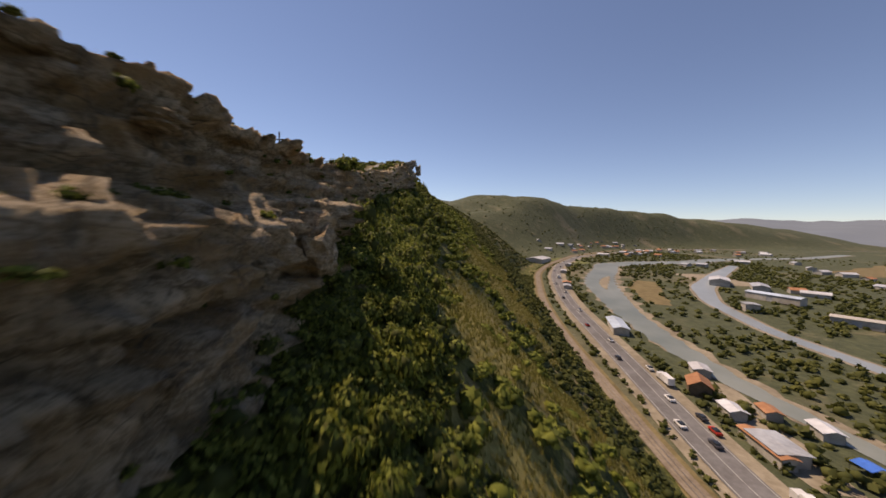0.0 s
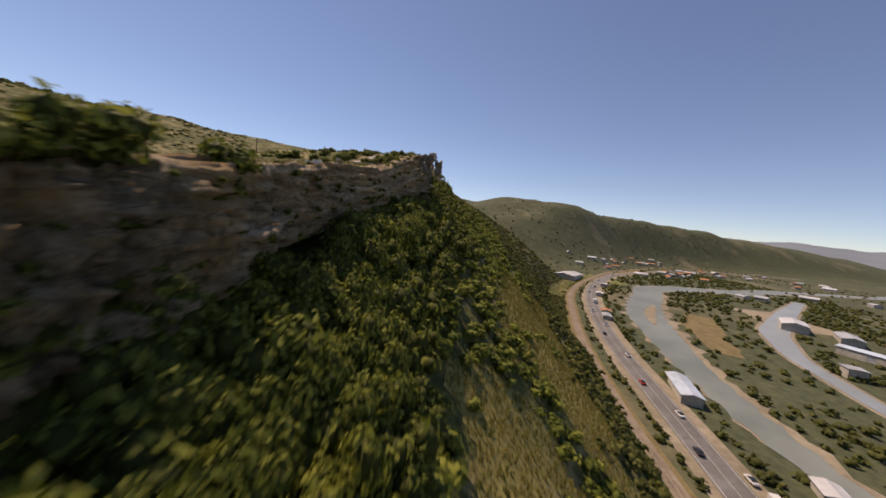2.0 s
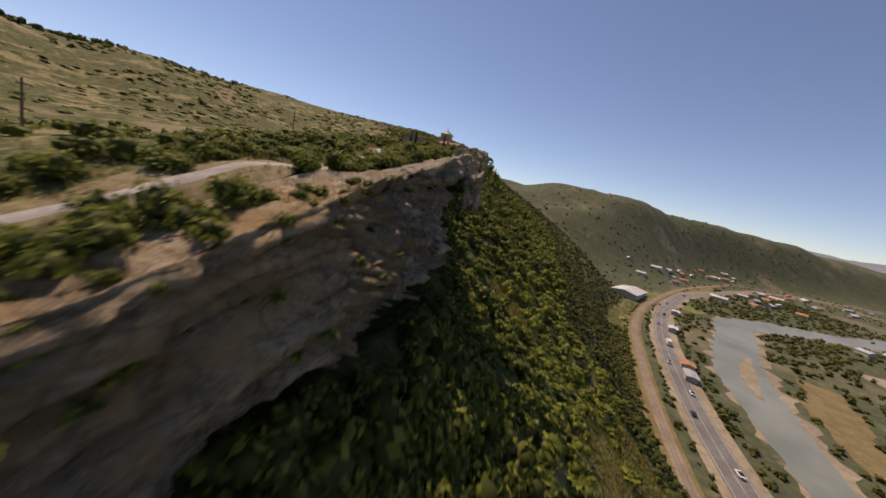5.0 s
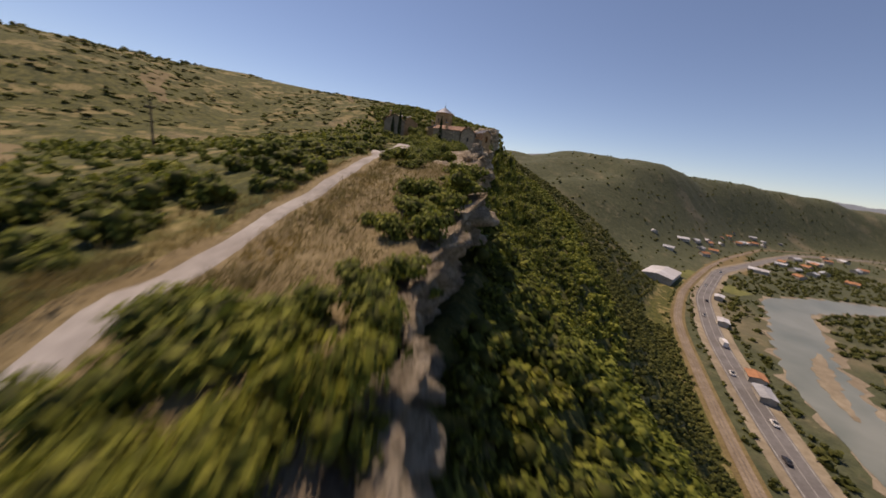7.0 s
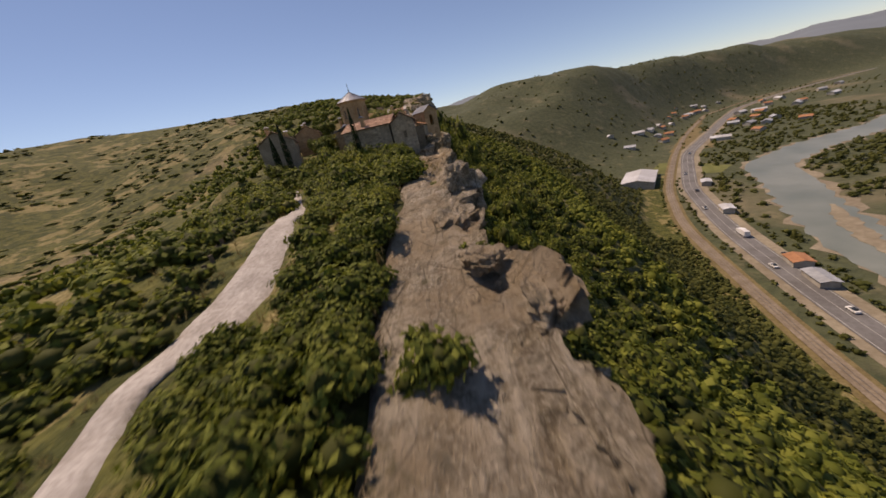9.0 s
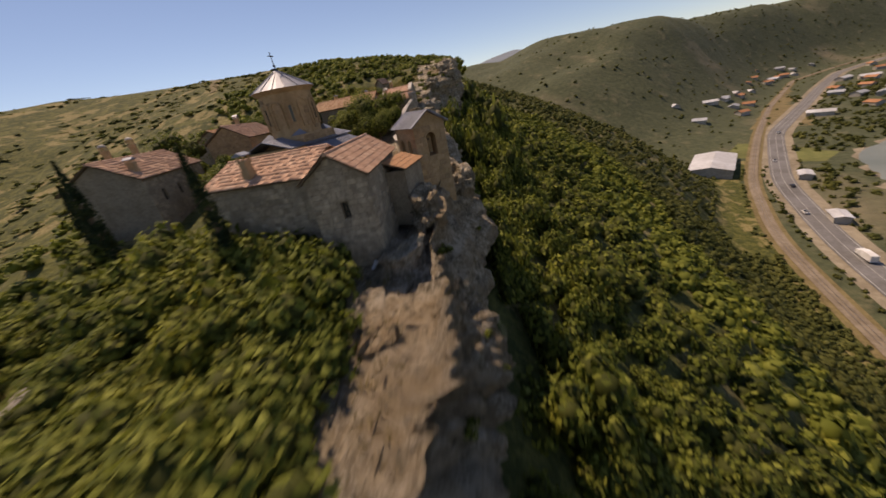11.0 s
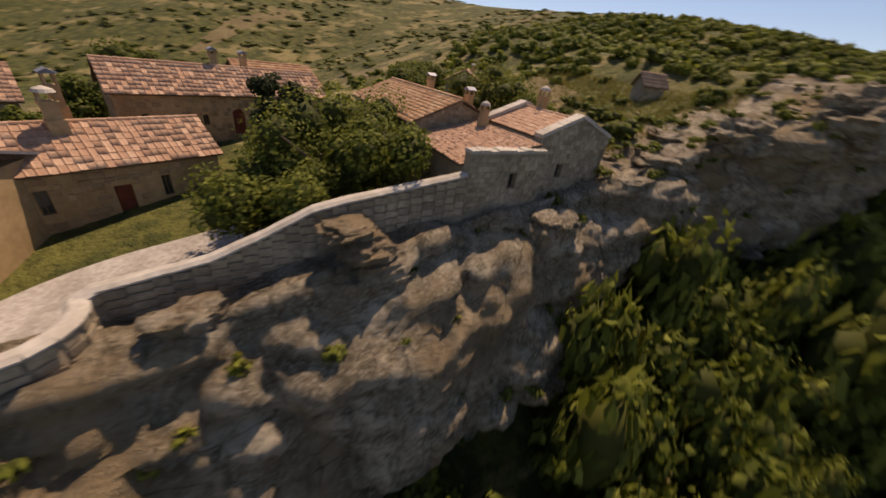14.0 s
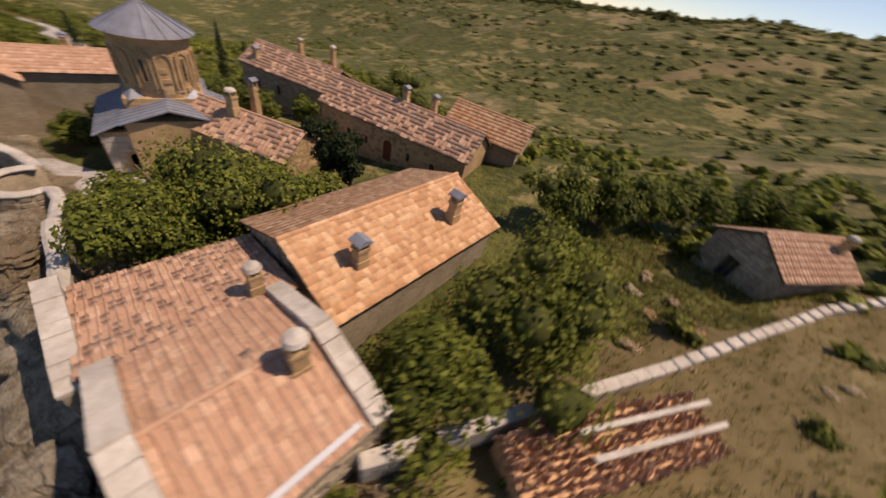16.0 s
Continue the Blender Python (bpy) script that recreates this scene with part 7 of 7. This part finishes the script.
# the tall cross on the plateau's edge
cr = empty("wayside_cross", Matrix.Translation((-25.2, 51.8, float(land(-25.2, 51.8)) - 0.3)), "tall dark wooden cross on the grassy rim", "cross")
bm = bmesh.new()
box(bm, -0.08, 0.08, -0.08, 0.08, 0, 6.0)
post = part("post", bm, WOOD, cr)
bm = bmesh.new()
box(bm, -0.85, 0.85, -0.075, 0.075, 4.75, 4.9)
part("crossbar", bm, WOOD, cr)


# ---- power poles on the plateau ----
def pole(x, y, h):
    p = empty("utility_pole", Matrix.Translation((x, y, float(land(x, y)) - 0.2)), "weathered timber power pole on the plateau", "pole", "power poles")
    bm = bmesh.new()
    tube(bm, 0.16, 0.11, 0, h, 10)
    part("post", bm, WOOD, p)
    bm = bmesh.new()
    box(bm, -0.8, 0.8, -0.06, 0.06, h - 0.7, h - 0.58)
    arm = part("crossarm", bm, WOOD, p)
    for o in (-0.7, 0.0, 0.7):
        bm = bmesh.new()
        tube(bm, 0.05, 0.04, h - 0.579, h - 0.4, 8, o)
        part("insulator", bm, COPING, arm)


for x, y in ((-64, 178), (-60, 128)):
    pole(x, y, 6.5)


# a low timber edging beside the gravel path
edge = empty("path_edging", Matrix.Translation((-37.4, 192, float(land(-37.4, 192)))), "low timber edging along the gravel path", "edging")
for i in range(26):
    t = i / 25
    x, y = -37.4 - 9.4 * t ** 1.05, 192 + 30 * t
    bm = bmesh.new()
    z = float(land(x, y)) - float(land(-37.4, 192))
    box(bm, -0.1, 0.1, -0.09, 0.09, -0.3, 0.45)
    rough(bm, 0.02, 2, i)
    bmesh.ops.translate(bm, vec=(x + 37.4 - 0.3, y - 192, z), verts=bm.verts)
    part("post", bm, WOOD, edge)


# ---- the valley: warehouse, works, market, town, traffic ----
def shed(name, label, x, y, dx, dy, L, D, wall_h, rise, roof_mat, wall_mat=WHITE_WALL, category="building", group="", doors=1, windows=0):
    """A plain gabled or flat building on the valley floor, front wall from (x, y) along (dx, dy)."""
    b = empty(name, frame_at(x, y, float(floor_z(np.array(float(y)))) + 0.05, dx, dy), label, category, group)
    ops = []
    for i in range(windows):
        a = L * (i + 0.5) / windows - 0.5
        ops.append((a, a + 1.0, 1.1, 2.2, False))
    if doors and not windows:
        ops.append((L * 0.42, L * 0.42 + min(4.0, L * 0.25), 0.0, min(3.6, wall_h * 0.75), False))
    for m, ln, o in ((Matrix(), L, ops), (frame_at(L, D, 0, -1, 0), L, ()), (frame_at(L, 0, 0, 0, 1), D, ()), (frame_at(0, D, 0, 0, -1), D, ())):
        bm = bmesh.new()
        side = ln == D and o == ()
        wall(bm, ln, -0.5, wall_h, 0.25, o, m)
        if side and rise > 0.2:
            va = [bm.verts.new(m @ Vector(p)) for p in ((0.26, 0.01, wall_h), (ln - 0.26, 0.01, wall_h), (ln / 2, 0.01, wall_h + rise - 0.05))]
            bm.faces.new(va)
        w = part("wall", bm, wall_mat, b)
        for a, c, z0, z1, _ in o:
            bm = bmesh.new()
            box(bm, a, c, 0.12, 0.16, z0, z1, m)
            part("window" if windows else "door", bm, GLASS if windows else GREY_ROOF, w)
    sl, ang = math.hypot(rise, D / 2), math.atan2(rise, D / 2)
    for k in range(2):
        base = Matrix.Translation((-0.5, 0, wall_h)) if k == 0 else Matrix.Translation((L + 0.5, D, wall_h)) @ Matrix.Rotation(math.pi, 4, "Z")
        bm = bmesh.new()
        q = base @ Matrix.Rotation(ang, 4, "X")
        box(bm, 0, L + 1, -0.5, sl, 0.01, 0.16, q)
        bmesh.ops.remove_doubles(bm, verts=bm.verts[:], dist=0.0005)
        part("roof", bm, roof_mat, b)
    return b


shed("warehouse", "large white warehouse with a pale sheet roof", 136, 455, 0.54, 0.84, 46, 25, 6.0, 2.2, WHITE_ROOF, WHITE_WALL, "warehouse")
shed("riverside_shed", "long shed with a pale blue roof by the river", 104.5, 180, 0.30, 0.95, 26, 8, 4.0, 1.0, BLUE_ROOF)
shed("works_hall", "long works hall with a pale roof by the canal", 262, 284, 0.30, -0.95, 36, 9, 5.0, 1.2, BLUE_ROOF)
shed("works_hall", "white-roofed works hall beside the canal", 282, 322, 0.62, 0.78, 34, 16, 6.0, 2.0, WHITE_ROOF)
shed("works_hall", "grey works hall in a bare yard", 300, 300, 0.62, 0.78, 30, 12, 5.0, 1.5, GREY_ROOF)
shed("works_hall", "half-ruined pale building beyond the canal", 254, 214, 0.6, -0.8, 22, 12, 4.5, 0.6, WHITE_WALL)
shed("works_hall", "small white block beyond the canal", 268, 190, 0.6, -0.8, 16, 10, 4.5, 0.6, WHITE_ROOF)
shed("pump_house", "grey block beside the canal weir", 226, 232, 0.4, 0.9, 9, 8, 6.0, 0.3, GREY_ROOF)
shed("market_hall", "roadside market hall with a pale flat roof", 99, 84, 0.12, 0.99, 11, 8, 3.6, 0.3, GREY_ROOF)
shed("market_canopy", "rust-orange canopy on the market's road side", 94.5, 83, 0.12, 0.99, 15, 4.0, 3.2, 0.5, RUST_ROOF)
shed("market_stall", "white-roofed roadside stall among trees", 100.5, 104, 0.2, 0.98, 7, 5, 3.0, 0.8, WHITE_ROOF)
shed("timber_house", "brown timber house beside the highway", 99.5, 117, 0.5, 0.86, 9, 7, 4.0, 2.2, RUST_ROOF, WOOD)
shed("market_stall", "rusty-roofed roadside stall among trees", 112, 104, 0.3, 0.95, 6, 4.5, 2.8, 0.8, RUST_ROOF)
shed("market_stall", "white-roofed roadside stall among trees", 120, 94, 0.3, 0.95, 7, 5, 2.8, 0.8, WHITE_ROOF)
shed("market_stall", "white-roofed roadside stall among trees", 112, 133, 0.4, 0.92, 8, 6, 3.0, 0.8, WHITE_ROOF)
shed("market_stall", "grey-roofed roadside stall on a dusty shoulder", 116, 296, 0.3, 0.95, 12, 6, 3.2, 0.6, GREY_ROOF)
shed("market_stall", "rusty-roofed roadside stall on a dusty shoulder", 122, 312, 0.34, 0.94, 9, 7, 3.2, 0.8, RUST_ROOF)
shed("market_stall", "white roadside stall on a dusty shoulder", 142, 380, 0.4, 0.9, 10, 6, 3.5, 0.6, WHITE_ROOF)
shed("market_stall", "white roadside stall on a dusty shoulder", 168, 436, 0.5, 0.86, 10, 6, 3.5, 0.6, WHITE_ROOF)
tarp = empty("tarpaulin", Matrix.Translation((113, 83, float(floor_z(np.array(83.0))))), "bright blue tarpaulin roof beside the market", "tarpaulin")
bm = bmesh.new()
prism(bm, [(-2.6, 2.3), (0, 3.1), (2.6, 2.3), (2.6, 2.2), (0, 3.0), (-2.6, 2.2)], -2.4, 2.4)
part("sheet", bm, BLUE, tarp)
for a, b in ((-2.5, -2.3), (2.5, -2.3), (2.5, 2.3), (-2.5, 2.3)):
    bm = bmesh.new()
    tube(bm, 0.06, 0.06, 0, 2.25, 6, a, b)
    part("post", bm, IRON, tarp)


def small_house(name, label, roof_mat, wall_mat, L, D):
    return shed(name, label, 0, 0, 1, 0, L, D, 3.6, 1.8, roof_mat, wall_mat, "house", "houses of the town", 0, 3)


kinds = [small_house("town_house", "white rendered house with a grey roof", GREY_ROOF, WHITE_WALL, 12, 9), small_house("town_house", "pale house with a rusty red roof", RUST_ROOF, WHITE_WALL, 11, 8), small_house("town_house", "long pale house with a white roof", WHITE_ROOF, WHITE_WALL, 18, 9)]
r = random.Random(12)
spots = []
while len(spots) < 74:
    u = r.random()
    if u < 0.55:
        y = r.uniform(600, 930)
        x = float(np.interp(y, RAIL[0], RAIL[1])) - 20 - r.expovariate(1 / 70)
    elif u < 0.8:
        y = r.uniform(560, 900)
        x = float(np.interp(y, ROAD[0], ROAD[1])) + 20 + r.expovariate(1 / 90)
    else:
        x, y = r.uniform(330, 620), r.uniform(180, 520)
    if all(math.hypot(x - a, y - b) > 17 for a, b in spots) and x > -100 and float(land(x, y) - floor_z(np.array(y))) < 22 and float(from_line(np.array([x]), np.array([y]), RIVER)[0]) > 12:
        spots.append((x, y))
for i, (x, y) in enumerate(spots):
    m = Matrix.Translation((x, y, float(land(x, y)))) @ Matrix.Rotation(r.uniform(0, 3.1), 4, "Z")
    if i < 3:
        kinds[i].matrix_basis = m
    else:
        copy_thing(kinds[i % 3], m)


def car(label, paint, big=False):
    c = empty("truck" if big else "car", Matrix(), label, "truck" if big else "car", "traffic on the highway")
    L, W, H = (9.0, 2.5, 2.9) if big else (4.3, 1.8, 0.75)
    bm = bmesh.new()
    box(bm, -L / 2, L / 2 - (2.4 if big else 0), -W / 2, W / 2, 0.55 if big else 0.3, H + (0.4 if big else 0.25))
    bmesh.ops.bevel(bm, geom=bm.edges[:], offset=0.12, segments=2, affect="EDGES")
    part("body", bm, paint, c)
    bm = bmesh.new()
    if big:
        box(bm, L / 2 - 2.2, L / 2, -W / 2, W / 2, 0.5, 2.6)
    else:
        prism(bm, [(-1.5, 1.0), (1.2, 1.0), (0.6, 1.45), (-1.1, 1.45)], -0.78, 0.78)
    bmesh.ops.bevel(bm, geom=bm.edges[:], offset=0.08, segments=1, affect="EDGES")
    part("cab" if big else "cabin", bm, paint if big else GLASS, c)
    for a in (-L / 2 + 0.9, L / 2 - 0.9):
        for s in (-1, 1):
            bm = bmesh.new()
            g = tube(bm, 0.45 if big else 0.32, 0.45 if big else 0.32, -0.11, 0.11, 14)
            bmesh.ops.transform(bm, matrix=Matrix.Translation((a, s * (W / 2 - 0.1), 0.45 if big else 0.32)) @ Matrix.Rotation(math.pi / 2, 4, "X"), verts=g)
            part("wheel", bm, RUBBER, c)
    return c


def on_road(y, off):
    x = float(np.interp(y, ROAD[0], ROAD[1]))
    x1 = float(np.interp(y + 4, ROAD[0], ROAD[1]))
    return frame_at(x + off, y, float(floor_z(np.array(y))) + 0.36, x1 - x, 4.0)


models = [car("white car on the highway", CAR_W), car("dark car on the highway", CAR_D), car("red car on the highway", CAR_R), car("white lorry parked beside the highway", CAR_W, True)]
place = [(70, 8.5, 3), (92, 2.4, 1), (101, -2.4, 0), (116, 2.6, 0), (129, 8.0, 3), (150, -2.4, 1), (172, 2.4, 0), (196, -2.4, 2), (228, 2.4, 0), (262, -2.4, 1), (283, 2.5, 0), (318, -2.5, 0), (352, 2.5, 3), (396, -2.4, 0), (430, 2.4, 1), (476, -2.4, 0), (540, 2.4, 0), (98, 6.5, 2), (105, 7.0, 1), (140, 7.2, 0), (306, 7.5, 0), (325, 7.5, 1)]
used = set()
for y, off, k in place:
    m = on_road(float(y), off)
    if k not in used:
        models[k].matrix_basis = m
        used.add(k)
    else:
        copy_thing(models[k], m)


# ---- the turning place on the ridge: concrete barriers, a gate pillar and low walls ----
def barrier(x0, y0, x1, y1):
    L = math.hypot(x1 - x0, y1 - y0)
    z = float(land((x0 + x1) / 2, (y0 + y1) / 2))
    b = empty("concrete_barrier", Matrix.Translation(((x0 + x1) / 2, (y0 + y1) / 2, z)) @ Matrix.Rotation(math.atan2(y1 - y0, x1 - x0), 4, "Z"), "white-washed concrete barrier beside the paved turning place", "barrier", "barriers of the turning place")
    bm = bmesh.new()
    prism(bm, [(-0.30, -0.35), (0.30, -0.35), (0.30, 0.12), (0.16, 0.28), (0.11, 0.66), (-0.11, 0.66), (-0.16, 0.28), (-0.30, 0.12)], -L / 2, L / 2)
    bmesh.ops.rotate(bm, verts=bm.verts, cent=(0, 0, 0), matrix=Matrix.Rotation(math.pi / 2, 3, "Z"))
    rough(bm, 0.015, 2, x0)
    part("body", bm, WHITEWASH, b)
    for s in (-0.3, 0.3):
        bm = bmesh.new()
        box(bm, s * L - 0.05, s * L + 0.05, -0.05, 0.05, 0.64, 0.72)
        part("lifting_eye", bm, IRON, b, "rusty iron lifting eye")


WHITEWASH = plain("whitewashed_concrete", (0.50, 0.49, 0.47), (0.72, 0.71, 0.69), 3.0, 0.9, 0.3)
barrier(-26.2, 90.2, -26.05, 91.9)
barrier(-26.05, 92.2, -25.95, 93.7)
barrier(-25.95, 93.95, -26.1, 95.4)


def low_wall(pts, height, thick, label):
    x0, y0 = pts[0]
    z0 = float(land(x0, y0))
    w = empty("low_wall", Matrix.Translation((x0, y0, z0)), label, "wall")
    rnd = random.Random(int(100 * height))
    for (ax, ay), (bx, by) in zip(pts, pts[1:]):
        L, a = math.hypot(bx - ax, by - ay), math.atan2(by - ay, bx - ax)
        courses = max(2, round((height + 0.5) / 0.24))
        for c in range(courses):
            s = -0.2 * (c % 2)
            while s < L - 0.05:
                e = min(L + 0.05, s + rnd.uniform(0.35, 0.7))
                px, py = ax + math.cos(a) * (s + e) / 2, ay + math.sin(a) * (s + e) / 2
                bm = bmesh.new()
                h = (height + 0.5) / courses
                t = thick * rnd.uniform(0.9, 1.08)
                box(bm, -(e - s) / 2 + 0.008, (e - s) / 2 - 0.008, -t / 2, t / 2, c * h + 0.004, (c + 1) * h - 0.004)
                rough(bm, 0.03, 2, s + c)
                bmesh.ops.transform(bm, verts=bm.verts, matrix=Matrix.Translation((px - x0, py - y0, float(land(px, py)) - z0 - 0.5)) @ Matrix.Rotation(a, 4, "Z"))
                part("stone", bm, STONE, w)
                s = e


low_wall([(-23.8, 98.6), (-21.6, 98.9), (-19.7, 99.2), (-18.0, 99.4), (-16.9, 100.0)], 0.75, 0.4, "low grey rubble wall running to the cliff's edge")
low_wall([(-24.2, 95.2), (-23.9, 96.5)], 0.55, 0.5, "short low rubble wall beside the gate pillar")
pillar = empty("gate_pillar", Matrix.Translation((-24.0, 97.1, float(land(-24.0, 97.1)))), "square sandstone gate pillar beside the ridge track", "pillar")
for i in range(5):
    bm = bmesh.new()
    k = 0.25 + 0.02 * (i % 2)
    box(bm, -k, k, -k, k, -0.4 + 0.32 * i, -0.09 + 0.32 * i)
    rough(bm, 0.025, 2, i)
    part("stone", bm, STONE, pillar)
bm = bmesh.new()
box(bm, -0.33, 0.33, -0.33, 0.33, 1.20, 1.33)
rough(bm, 0.02, 2, 9)
part("cap", bm, COPING, pillar, "flat stone cap")

# a pale pipe that leaves the ground beside the hall's foot
a, b = Vector((-28.5, 230.8, 139.85)), Vector((-30.25, 229.3, 137.2))
bm = bmesh.new()
tube(bm, 0.11, 0.11, 0, (b - a).length, 14)
tube(bm, 0.14, 0.14, 0, 0.22, 14)
bmesh.ops.transform(bm, matrix=Matrix.Translation(a) @ (b - a).to_track_quat("Z", "Y").to_matrix().to_4x4(), verts=bm.verts)
tagged(part("drain_pipe", bm, WHITEWASH, smooth=True), "white plastic drain pipe slanting down the rock", "pipe")
